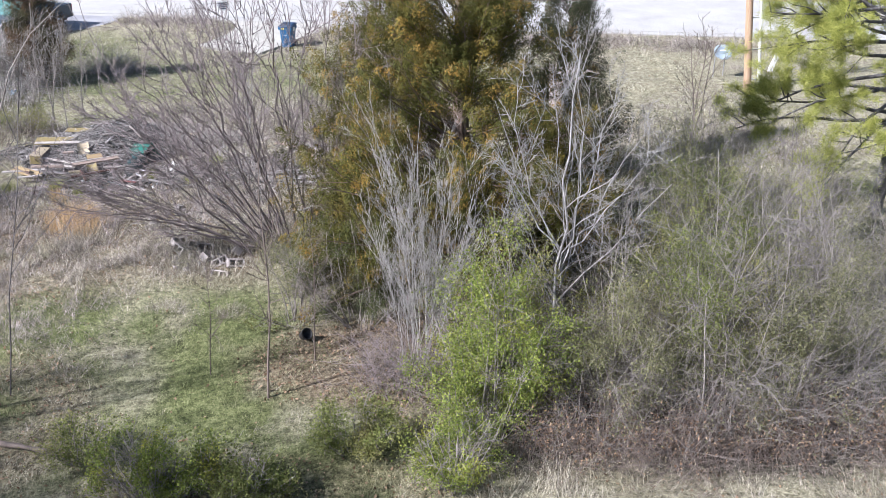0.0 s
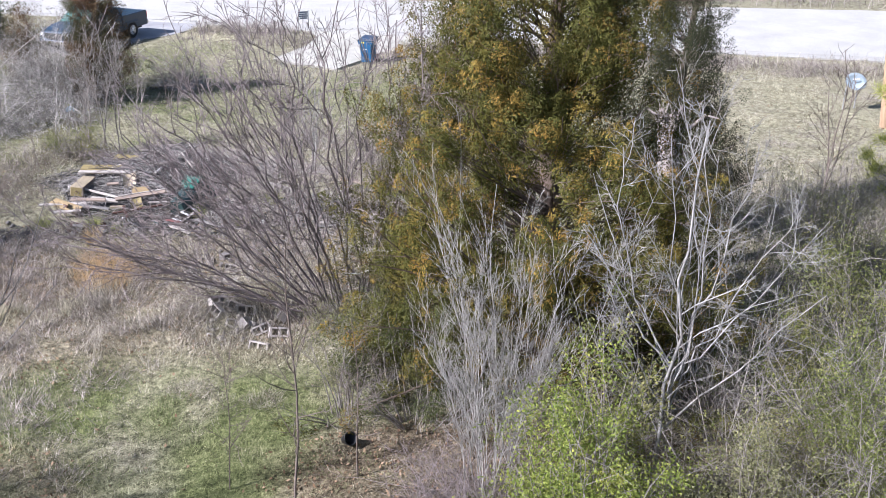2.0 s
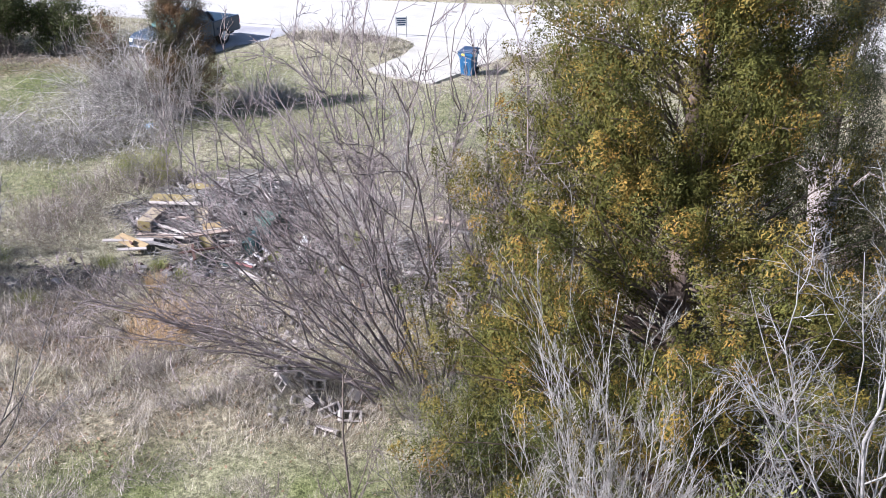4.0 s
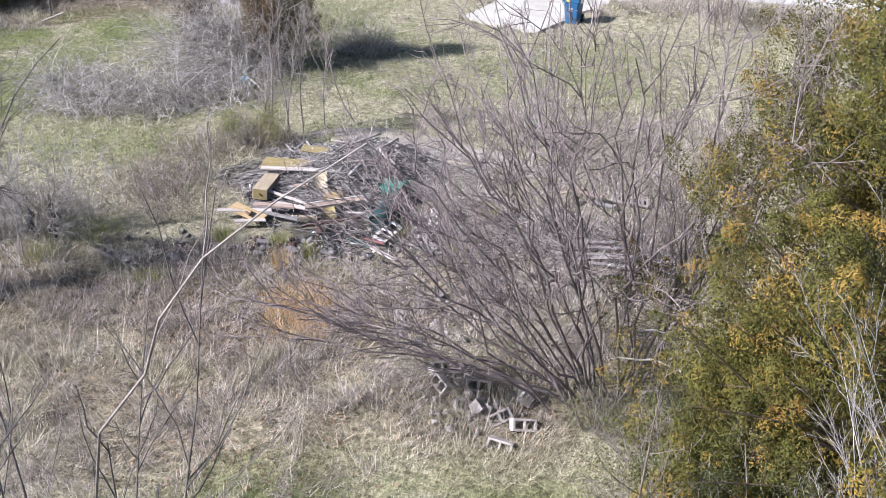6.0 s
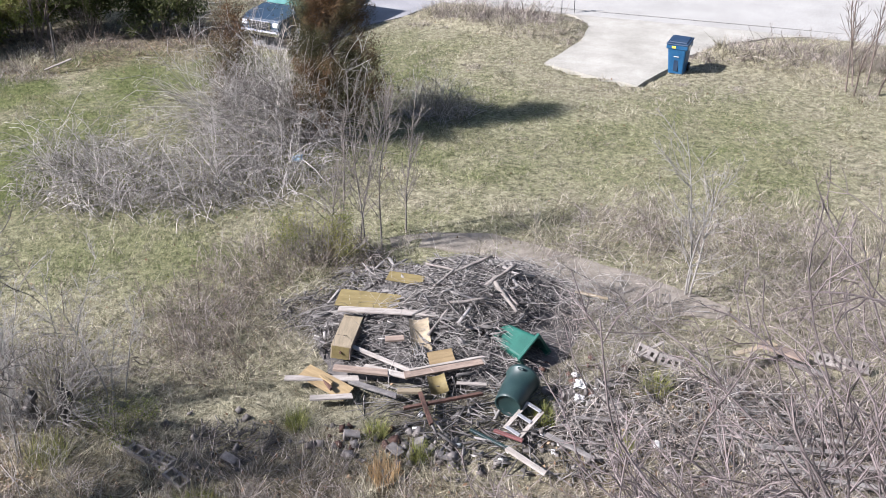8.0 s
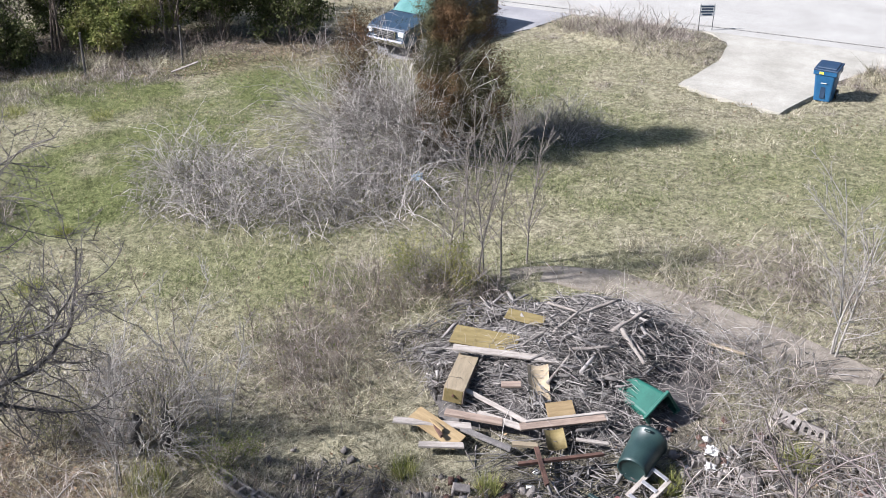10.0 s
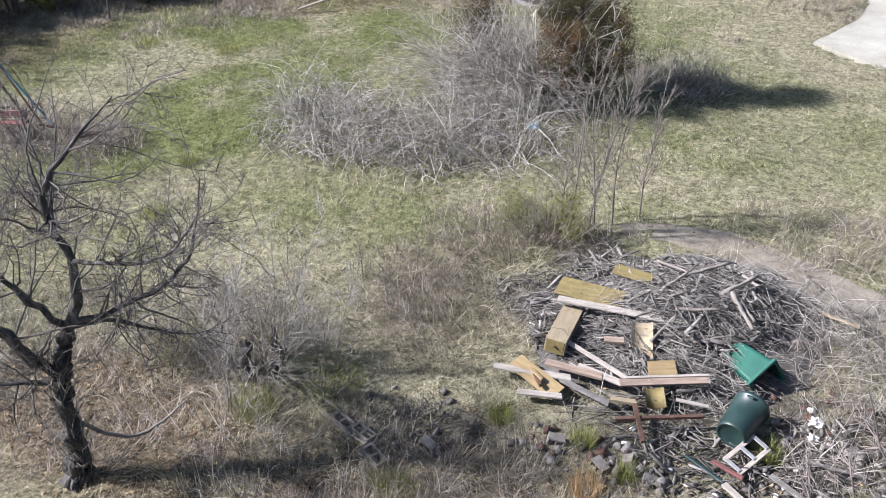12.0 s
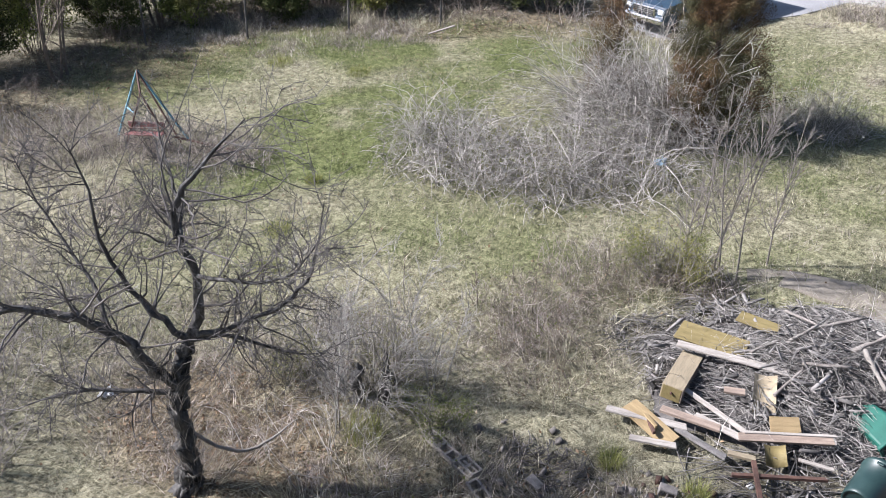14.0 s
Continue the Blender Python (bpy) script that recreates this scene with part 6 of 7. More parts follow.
tangle("dry_vines", [(-10.2, 30.4, 2.0, 1.6, 1.0), (-7.9, 30.4, 1.3, 1.1, 1.4), (-11.6, 29.4, 1.4, 1.2, 0.3), (-6.5, 28.4, 2.0, 1.4, 1.0), (-8.6, 31.4, 1.6, 0.8, 0.8)], "pale curling dry vines over the heap", "vine", BRAMBLE, 760, (0.9, 2.0), 0.005, None, twigs=2, arch=-0.30, lean=(30, 25))


def log_piece(x, y, z, length, r, yaw, tilt=0.0, material=DEAD_WOOD, label="weathered grey log on the debris heap", group="heap logs", name="log"):
    n = 7
    length *= 0.6
    s = np.linspace(-0.5, 0.5, n)
    d = np.array([math.cos(radians(yaw)) * math.cos(radians(tilt)), math.sin(radians(yaw)) * math.cos(radians(tilt)), math.sin(radians(tilt))])
    pts = s[:, None] * d * length + rng.normal(0, r * 0.07, (n, 3))
    r *= 0.52
    rad = r * (1 - 0.3 * (s + 0.5)) * rng.uniform(0.8, 1.15, n)
    v, f = poly_tubes(pts[None], rad[None], 8)
    v = v + rng.normal(0, r * 0.13, v.shape)
    ends = [np.arange(8)[::-1].reshape(1, 8), (np.arange(8) + (n - 1) * 8).reshape(1, 8)]
    me = mesh_from(name, [(v, f)], material)
    ob = new(name, me)
    bm = bmesh.new()
    bm.from_mesh(me)
    bm.verts.ensure_lookup_table()
    for e in ends:
        bm.faces.new([bm.verts[int(i)] for i in e[0]])
    bm.to_mesh(me)
    bm.free()
    ob.matrix_basis = pose(x, y, z)
    return tagged(ob, label, "log", group)


for lx, ly, lz, ll, lr, lyaw, lt in (
    (-10.35, 30.9, 1.02, 1.5, 0.07, 40, 14), (-9.75, 30.7, 0.98, 1.3, 0.08, 52, 20), (-10.75, 30.3, 0.95, 1.1, 0.055, 62, 18), (-9.55, 30.1, 0.92, 1.4, 0.085, -52, -20), (-10.2, 29.8, 0.85, 1.2, 0.06, 20, 6),
    (-10.9, 30.9, 0.95, 1.2, 0.05, -15, 3), (-11.2, 29.9, 0.66, 1.0, 0.05, 60, 8), (-9.5, 30.2, 0.60, 0.9, 0.08, -48, -14), (-12.4, 30.0, 0.40, 1.2, 0.045, 20, 0),
    (-10.6, 29.3, 0.72, 1.3, 0.05, 75, 14), (-9.8, 29.4, 0.72, 1.2, 0.045, 35, 10)):
    log_piece(lx, ly, float(heap_top(lx, ly)) + 0.06 + 0.1 * (lz - 0.4), ll, lr, lyaw, lt * 0.6, GREY_BARK)
for lx, ly, ll, lr, lyaw in ((-5.5, 27.75, 1.4, 0.06, 34), (-4.8, 27.6, 1.3, 0.055, 31), (-4.6, 27.9, 1.2, 0.06, 28), (-4.3, 27.3, 1.4, 0.05, 36), (-5.2, 27.2, 1.2, 0.05, 25), (-4.9, 28.4, 1.0, 0.05, 10), (-7.9, 31.6, 1.4, 0.05, -25), (-8.2, 26.4, 1.2, 0.045, -30), (-6.0, 26.2, 1.0, 0.05, 60)):
    log_piece(lx, ly, float(lie(lx, ly)) + lr * 0.7, ll, lr, lyaw, 0, label="split grey log lying among dead canes", group="scattered logs")
log_piece(-7.0, 14.1, 0.08, 2.4, 0.10, -16, 0, BROWN_BARK, "mossy brown fallen log in the shade", "", "fallen_log")


def board(x, y, z, length, width, thick, yaw, roll=0.0, tilt=0.0, material=PALE_BOARD, label="pale weathered board on the debris heap", name="board", group="heap boards"):
    bm = box(length, width, thick, bevel=min(0.004, thick * 0.25))
    # knocked corner
    for v in bm.verts:
        if v.co.x > length * 0.49 and v.co.y > width * 0.3:
            v.co.x -= 0.03 * min(1.0, length)
    if group == "heap boards":
        z = max(z - 0.2, float(heap_top(x, y)) + 0.17)
    ob = part(name, bm, material, at=pose(x, y, z, roll, -tilt, yaw))
    return tagged(ob, label, "board", group)


board(-12.05, 29.85, 0.62, 1.2, 0.42, 0.03, -2, 14, 2, OCHRE, "ochre painted panel with an orange edge lying on the heap")
board(-11.52, 30.52, 0.76, 0.72, 0.26, 0.02, -5, 12, 0, OCHRE, "small ochre panel high on the heap")
board(-11.55, 29.42, 0.66, 1.8, 0.15, 0.03, 8, 4, -1, WHITE_BOARD, "long white plank with nail holes across the heap")
board(-12.1, 27.58, 0.30, 1.0, 0.32, 0.025, -23, 10, -4, ORANGE_BOARD, "orange board with a broken frame on it")
board(-12.25, 27.72, 0.36, 0.8, 0.06, 0.05, -40, 0, 8, ORANGE_BOARD, "broken orange batten across a board")
board(-12.15, 27.62, 0.40, 0.75, 0.05, 0.05, -52, 0, 10, RUST, "broken red-brown batten across a board")
board(-12.2, 27.66, 0.17, 1.25, 0.14, 0.03, 12, 0, 0, WHITE_BOARD, "white board lying under the orange one")
board(-11.9, 27.25, 0.09, 0.7, 0.12, 0.035, 17, 0, 0, WHITE_BOARD, "short white board on the grass")
board(-10.25, 28.2, 0.58, 1.35, 0.13, 0.05, 27, 20, 2, BROWN_BOARD, "long brown moulded timber at the heap's front")
board(-10.22, 28.28, 0.63, 1.3, 0.05, 0.03, 27, 0, 2, WHITE_BOARD, "thin white strip along the brown timber")
board(-11.36, 28.28, 0.52, 1.2, 0.08, 0.03, -19, 10, -3, WHITE_BOARD, "white batten sloping down the heap")
board(-11.2, 28.03, 0.42, 0.8, 0.12, 0.03, -6, 10, -2, WHITE_BOARD, "white batten sloping down the heap")
board(-11.62, 27.97, 0.38, 0.95, 0.14, 0.05, 3, 0, 0, BROWN_BOARD, "grey-brown timber in the heap")
board(-11.3, 27.6, 0.22, 0.9, 0.1, 0.04, -14, 0, 0, DEAD_WOOD, "grey timber at the heap's edge")
board(-10.7, 27.66, 0.24, 0.4, 0.09, 0.05, 13, 0, 0, PALE_BOARD, "short pale block of wood")
board(-10.35, 28.45, 0.56, 0.45, 0.3, 0.02, 30, 30, 0, ORANGE_BOARD, "tan board scrap behind the timber")
board(-9.75, 28.05, 0.35, 0.5, 0.06, 0.03, 8, 0, 0, WHITE_BOARD, "short pale strip of wood")
board(-11.25, 28.75, 0.55, 0.32, 0.14, 0.04, 20, 0, 0, BROWN_BOARD, "brown wood offcut in the heap")
board(-10.1, 27.5, 0.26, 1.3, 0.06, 0.05, 26, 0, 3, RUST, "rusty iron angle across the heap's front", "iron_bar", "")
board(-10.33, 27.25, 0.26, 0.75, 0.07, 0.05, -62, 0, -6, RUST, "rust-red iron strip leaning on rubble", "iron_bar", "")
board(-9.15, 26.85, 0.12, 0.9, 0.05, 0.04, -22, 0, -4, DARK_PLASTIC, "dark metal rail in the rubble", "metal_rail", "")
board(-8.95, 26.95, 0.15, 0.5, 0.06, 0.04, -18, 0, 0, SWING_RED, "red-brown timber end in the rubble")
board(-8.0, 26.9, 0.12, 0.9, 0.08, 0.04, -28, 0, 0, DEAD_WOOD, "grey split timber in the rubble")
board(-8.6, 26.45, 0.1, 0.8, 0.09, 0.04, -34, 0, 0, WHITE_BOARD, "pale split timber in the rubble")
board(-7.6, 27.6, 0.12, 0.8, 0.05, 0.03, 4, 0, 0, DEAD_WOOD, "grey lath in the rubble")
board(-6.95, 29.7, 0.42, 0.6, 0.06, 0.03, 40, 0, 14, WHITE_BOARD, "white lath leaning on the blocks")
for lx, ly, lz, ll, lyaw, lt in ((-4.75, 27.75, 0.22, 1.7, 4, 3), (-4.5, 27.5, 0.26, 1.5, 9, -2), (-4.3, 27.3, 0.20, 1.9, 2, 2), (-4.6, 27.12, 0.18, 1.3, 14, 0), (-4.0, 27.0, 0.16, 1.2, -6, 4), (-5.55, 27.85, 0.16, 0.8, -14, 3)):
    board(lx, ly, lz, ll, 0.075, 0.06, lyaw, 20, lt, DEAD_WOOD, "bleached grey pole lying in dead canes", "fallen_pole", "fallen poles")
board(-8.1, 31.2, 0.35, 0.65, 0.05, 0.04, -12, 0, 0, PALE_BOARD, "pale lath on the ground")
board(-5.2, 29.95, 0.34, 0.75, 0.14, 0.03, 24, -14, 8, PALE_BOARD, "pale board propped over a dark hollow", "propped_board", "")
board(-4.75, 30.0, 0.34, 0.8, 0.3, 0.04, -16, -10, -5, BROWN_BOARD, "brown board propped over a dark hollow", "propped_board", "")
board(-4.35, 29.75, 0.2, 0.7, 0.12, 0.04, -38, 0, 10, DEAD_WOOD, "grey timber sloping into a hollow", "timber", "")


def box_shelf():
    """Upturned drawer: pale top, ochre end."""
    thing = empty("drawer_box", pose(-12.13, 28.8, 0.34, 6, 4, 96), "pale upturned wooden drawer with an ochre end", "drawer")
    part("top_panel", box(1.1, 0.34, 0.02, (0, 0, 0.13), 0.003), PALE_BOARD, thing)
    part("side_panel", box(1.1, 0.02, 0.24, (0, 0.16, 0.0), 0.003), PALE_BOARD, thing)
    part("side_panel", box(1.1, 0.02, 0.24, (0, -0.16, 0.0), 0.003), BROWN_BOARD, thing)
    part("end_panel", box(0.02, 0.30, 0.24, (-0.545, 0, 0.0), 0.003), OCHRE, thing, "ochre drawer end")
    part("knob", rod((-0.555, 0, 0.02), (-0.585, 0, 0.02), 0.02), RUST, thing, "rusty knob")


box_shelf()


def curved_panel(x, y, z, yaw, w, h, material, label):
    """A sheet of veneer that has curled."""
    n = 9
    s = np.linspace(-0.5, 0.5, n)
    prof = np.stack([s * w, 0.24 * w * (4 * s * s) ** 1.0], 1)
    v = [(px, side * h / 2, pz + t) for t in (0.0, 0.012) for side in (-1, 1) for px, pz in prof]
    f = [(i, i + 1, n + i + 1, n + i) for i in range(n - 1)] + [(2 * n + i, 3 * n + i, 3 * n + i + 1, 2 * n + i + 1) for i in range(n - 1)]
    f += [(i, 2 * n + i, 2 * n + i + 1, i + 1) for i in range(n - 1)] + [(n + i, n + i + 1, 3 * n + i + 1, 3 * n + i) for i in range(n - 1)]
    ob = grown("curved_panel", [(v, f)], material)
    ob.matrix_basis = pose(x, y, z, 30, 0, yaw)
    return tagged(ob, label, "panel", "curled panels")


curved_panel(-10.85, 28.95, 0.42, 20, 0.34, 0.66, PALE_BOARD, "curled pale veneer panel standing in the heap")
curved_panel(-10.3, 27.9, 0.24, 30, 0.30, 0.32, OCHRE, "curled yellow veneer panel at the heap's front")


def lathe(prof, sides=24, squash=1.0):
    """A turned shape about z from (radius, height) pairs."""
    bm = bmesh.new()
    rings = [[bm.verts.new((r * math.cos(a), r * math.sin(a) * squash, z)) for a in np.linspace(0, 2 * math.pi, sides, False)] for r, z in prof]
    for a, b in zip(rings, rings[1:]):
        for i in range(sides):
            bm.faces.new((a[i], a[(i + 1) % sides], b[(i + 1) % sides], b[i]))
    return bm, rings


def barrel_bin():
    thing = empty("round_trash_can", pose(-9.0, 27.85, 0.34, 98, 0, -12) @ Matrix.Scale(0.88, 4), "dark green round plastic trash can lying on its side", "trash can")
    bm, rings = lathe([(0.30, -0.42), (0.325, -0.42), (0.325, -0.36), (0.30, -0.35), (0.285, 0.0), (0.275, 0.18), (0.265, 0.30), (0.255, 0.36), (0.235, 0.37), (0.215, 0.34), (0.205, 0.335)], 28)
    bm.faces.new(rings[-1])
    part("body", bm, DARK_PLASTIC, thing, smooth=True)
    bm, rings = lathe([(0.30, -0.42), (0.27, -0.40), (0.25, 0.30), (0.2, 0.31)], 28)
    bm.faces.new(rings[-1][::-1])
    part("inner_wall", bm, BLACK_PLASTIC, thing, "dark inside of the can", smooth=True)
    for s in (-1, 1):
        part("handle", box(0.12, 0.03, 0.05, (0, s * 0.335, -0.30), 0.01), DARK_PLASTIC, thing)


barrel_bin()


def tub(w0, d0, w1, d1, h, wall=0.02, corner=0.06):
    """A tapered square tub, open on top, with rounded corners."""
    def ring(w, d, z):
        out = []
        for cx, cy, a0 in ((1, 1, 0), (-1, 1, 90), (-1, -1, 180), (1, -1, 270)):
            for a in (0, 30, 60, 90):
                out.append((cx * (w / 2 - corner) + corner * math.cos(radians(a0 + a)), cy * (d / 2 - corner) + corner * math.sin(radians(a0 + a)), z))
        return out
    bm = bmesh.new()
    levels = [ring(w0, d0, 0), ring(w1, d1, h), ring(w1 - 2 * wall, d1 - 2 * wall, h), ring(w0 - 2 * wall, d0 - 2 * wall, wall)]
    rings = [[bm.verts.new(c) for c in lv] for lv in levels]
    for a, b in zip(rings, rings[1:]):
        for i in range(16):
            bm.faces.new((a[i], a[(i + 1) % 16], b[(i + 1) % 16], b[i]))
    bm.faces.new(rings[0][::-1])
    bm.faces.new(rings[-1])
    bmesh.ops.recalc_face_normals(bm, faces=bm.faces)
    return bm


def green_cart():
    """Square plastic cart on its side, its mouth facing the open yard."""
    thing = empty("green_plastic_cart", Matrix.Translation((-9.55, 29.6, 0.22)) @ Vector((0.80, -0.58, 0.02)).to_track_quat("Z", "Y").to_matrix().to_4x4() @ pose(0, 0, 0, 0, 0, 32), "dark green square plastic cart tipped on its side", "trash cart")
    part("body", tub(0.40, 0.42, 0.52, 0.54, 0.86), GREEN_PLASTIC, thing)
    part("rim", box(0.58, 0.03, 0.06, (0, 0.285, 0.84), 0.01), GREEN_PLASTIC, thing)
    part("rim", box(0.58, 0.03, 0.06, (0, -0.285, 0.84), 0.01), GREEN_PLASTIC, thing)
    for s in (-1, 1):
        part("rim", box(0.03, 0.54, 0.06, (s * 0.275, 0, 0.84), 0.01), GREEN_PLASTIC, thing)
    for k in (-0.15, 0.0, 0.15):
        part("rib", box(0.02, 0.035, 0.66, (-0.236, k, 0.42), 0.008, turn=pose(0, 0, 0, 0, -4.0, 0)), GREEN_PLASTIC, thing)


green_cart()


# ---- concrete blocks and rubble ----
def block_mesh(name, cores=2, material=BLOCK):
    """A hollow concrete block, 0.40 x 0.20 x 0.19 m, cores running through."""
    L, W, H, t = 0.40, 0.20, 0.19, 0.034 if cores == 2 else 0.058
    bm = bmesh.new()
    xs = [-L / 2]
    core = (L - t * (cores + 1)) / cores
    for _ in range(cores):
        xs += [xs[-1] + t, xs[-1] + t + core]
    xs.append(L / 2)
    ys = [-W / 2, -W / 2 + t, W / 2 - t, W / 2]
    grid = {(i, j, k): bm.verts.new((x, y, z)) for i, x in enumerate(xs) for j, y in enumerate(ys) for k, z in enumerate((-H / 2, H / 2))}
    hole = lambda i, j: j == 1 and i % 2 == 1
    for i in range(len(xs) - 1):
        for j in range(3):
            if hole(i, j):
                for a, b in (((i, j), (i + 1, j)), ((i + 1, j), (i + 1, j + 1)), ((i + 1, j + 1), (i, j + 1)), ((i, j + 1), (i, j))):
                    bm.faces.new((grid[(*b, 0)], grid[(*a, 0)], grid[(*a, 1)], grid[(*b, 1)]))
            else:
                bm.faces.new([grid[(*c, 1)] for c in ((i, j), (i + 1, j), (i + 1, j + 1), (i, j + 1))])
                bm.faces.new([grid[(*c, 0)] for c in ((i, j), (i, j + 1), (i + 1, j + 1), (i + 1, j))])
    n = len(xs) - 1
    for i in range(n):
        bm.faces.new((grid[(i, 0, 0)], grid[(i + 1, 0, 0)], grid[(i + 1, 0, 1)], grid[(i, 0, 1)]))
        bm.faces.new((grid[(i + 1, 3, 0)], grid[(i, 3, 0)], grid[(i, 3, 1)], grid[(i + 1, 3, 1)]))
    for j in range(3):
        bm.faces.new((grid[(0, j + 1, 0)], grid[(0, j, 0)], grid[(0, j, 1)], grid[(0, j + 1, 1)]))
        bm.faces.new((grid[(n, j, 0)], grid[(n, j + 1, 0)], grid[(n, j + 1, 1)], grid[(n, j, 1)]))
    bmesh.ops.recalc_face_normals(bm, faces=bm.faces)
    me = bpy.data.meshes.new(name)
    bm.to_mesh(me)
    bm.free()
    me.materials.append(material)
    return me


BLOCK_A, BLOCK_B, BLOCK_C = block_mesh("concrete_block"), block_mesh("concrete_block", 3), block_mesh("concrete_block", 2, BLOCK_PINK_LIT)


def block(x, y, z, rx, ry, yaw, group, label="grey hollow concrete block", me=None):
    ob = new("concrete_block", me or BLOCK_A)
    ob.matrix_basis = pose(x, y, z, rx, ry, yaw)
    return tagged(ob, label, "concrete block", group)


for k in range(3):  # row left standing in the grass
    block(-14.75 + 0.385 * k, 25.64 - 0.14 * k, 0.02 - 0.015 * k, 2 * k, 3 - 2 * k, -20 + 2 * k, "old wall row", "grey hollow block of a low wall remnant")
block(-13.55, 25.05, 0.05, 4, 8, -24, "old wall row", "grey hollow block of a low wall remnant")
block(-13.95, 25.42, 0.02, 0, 0, -20, "old wall row", "grey hollow block of a low wall remnant")
for k in range(2):  # pair lying on its side among the canes
    block(-7.0 + 0.40 * k, 29.68 - 0.155 * k, 0.16, 35 + 25 * k, 8, -23 + 14 * k, "fallen wall row", "grey block of a fallen wall length", BLOCK_B)
for k in range(2):
    block(-4.0 + 0.43 * k, 30.05 - 0.09 * k, 0.2, 40, 12 * k, -13 + 20 * k, "fallen wall row", "grey block of a fallen wall length", BLOCK_B)
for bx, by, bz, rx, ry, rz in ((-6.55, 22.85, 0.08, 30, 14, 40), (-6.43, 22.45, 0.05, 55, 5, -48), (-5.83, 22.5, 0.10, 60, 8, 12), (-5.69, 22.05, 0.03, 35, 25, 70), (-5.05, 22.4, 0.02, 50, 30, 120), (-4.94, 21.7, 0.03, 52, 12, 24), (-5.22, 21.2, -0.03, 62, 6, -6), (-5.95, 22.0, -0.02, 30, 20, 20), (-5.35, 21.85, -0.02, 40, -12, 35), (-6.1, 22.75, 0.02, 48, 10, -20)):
    block(bx, by, bz, rx, ry, rz, "tumbled blocks", "pinkish hollow concrete block, lightened as if sunlit, tumbled under leaning stems", BLOCK_C)
for bx, by, rx, rz in ((-11.35, 26.55, 90, 20), (-10.6, 26.35, 90, -30), (-10.25, 26.6, 70, 100), (-9.85, 26.35, 90, 10), (-13.05, 25.75, 90, -12), (-7.75, 28.05, 60, 10), (-7.45, 28.15, 90, 60), (-7.1, 25.2, 90, 70), (-6.8, 24.6, 30, 10), (-7.5, 24.0, 90, 120), (-8.2, 28.35, 0, 30)):
    ob = block(bx, by, float(lie(bx, by)) + 0.03, rx, 14, rz, "scattered blocks", "broken grey concrete block in the rubble")
    ob.matrix_basis = ob.matrix_basis @ Matrix.Diagonal((0.62, 0.8, 0.8, 1))


def rubble(name, spots, count, size, material, label):
    """Broken lumps strewn on the ground."""
    share = np.array([s[4] for s in spots], float)
    who = rng.choice(len(spots), count, p=share / share.sum())
    sp = np.array([s[:4] for s in spots], float)[who]
    az, rr = rng.uniform(0, 2 * np.pi, count), np.sqrt(rng.random(count))
    x, y = sp[:, 0] + sp[:, 2] * rr * np.cos(az), sp[:, 1] + sp[:, 3] * rr * np.sin(az)
    s = rng.uniform(*size, count)
    cube = np.array([[a, b, c] for a in (-1, 1) for b in (-1, 1) for c in (-1, 1)], float) * 0.5
    f = np.array([[0, 1, 3, 2], [4, 6, 7, 5], [0, 4, 5, 1], [2, 3, 7, 6], [0, 2, 6, 4], [1, 5, 7, 3]])
    v = cube[None] * (1 + rng.normal(0, 0.18, (count, 8, 3))) * (s[:, None, None] * rng.uniform(0.4, 1.3, (count, 1, 3)))
    q = unit(rng.normal(0, 1, (count, 4)))
    w, a, b, c = q.T
    R = np.stack([1 - 2 * (b * b + c * c), 2 * (a * b - c * w), 2 * (a * c + b * w), 2 * (a * b + c * w), 1 - 2 * (a * a + c * c), 2 * (b * c - a * w), 2 * (a * c - b * w), 2 * (b * c + a * w), 1 - 2 * (a * a + b * b)], 1).reshape(-1, 3, 3)
    v = np.einsum("nij,nkj->nki", R, v) + np.stack([x, y, lie(x, y) + s * 0.25], 1)[:, None]
    ob = grown(name, [(v.reshape(-1, 3), (f[None] + 8 * np.arange(count)[:, None, None]).reshape(-1, 4))], material)
    return tagged(ob, label, "rubble", kind="stuff")


rubble("rubble", [(-10.6, 26.4, 1.6, 0.6, 1.6), (-8.0, 27.6, 1.3, 1.0, 1.4), (-6.6, 28.0, 1.6, 1.2, 1.0), (-13.3, 26.1, 1.2, 0.9, 0.5), (-5.9, 22.0, 1.1, 0.9, 0.8), (-7.0, 24.5, 1.0, 1.2, 0.6), (-5.2, 26.4, 2.0, 1.6, 0.8)], 360, (0.025, 0.11), RUBBLE, "broken concrete lumps and grey rubble")
rubble("block_bits", [(-5.8, 22.0, 0.9, 0.7, 1.0), (-7.0, 24.4, 0.8, 1.0, 0.5), (-7.7, 28.0, 0.8, 0.5, 0.6), (-10.4, 26.5, 1.3, 0.5, 0.9)], 90, (0.04, 0.14), BLOCK, "pale broken bits of concrete block")
rubble("brick_bits", [(-8.2, 29.0, 1.0, 0.6, 1.0), (-11.2, 26.6, 0.8, 0.4, 1.0), (-6.5, 27.5, 1.4, 1.0, 0.8)], 40, (0.05, 0.12), RUST, "red-brown brick bits")
rubble("white_scraps", [(-8.1, 28.4, 0.6, 0.5, 1.0), (-8.7, 26.9, 0.7, 0.4, 1.2), (-7.4, 27.4, 1.0, 0.6, 0.8), (-10.2, 27.0, 0.9, 0.4, 0.8)], 24, (0.03, 0.10), WHITE_PAINT, "white scraps of foam and plaster")


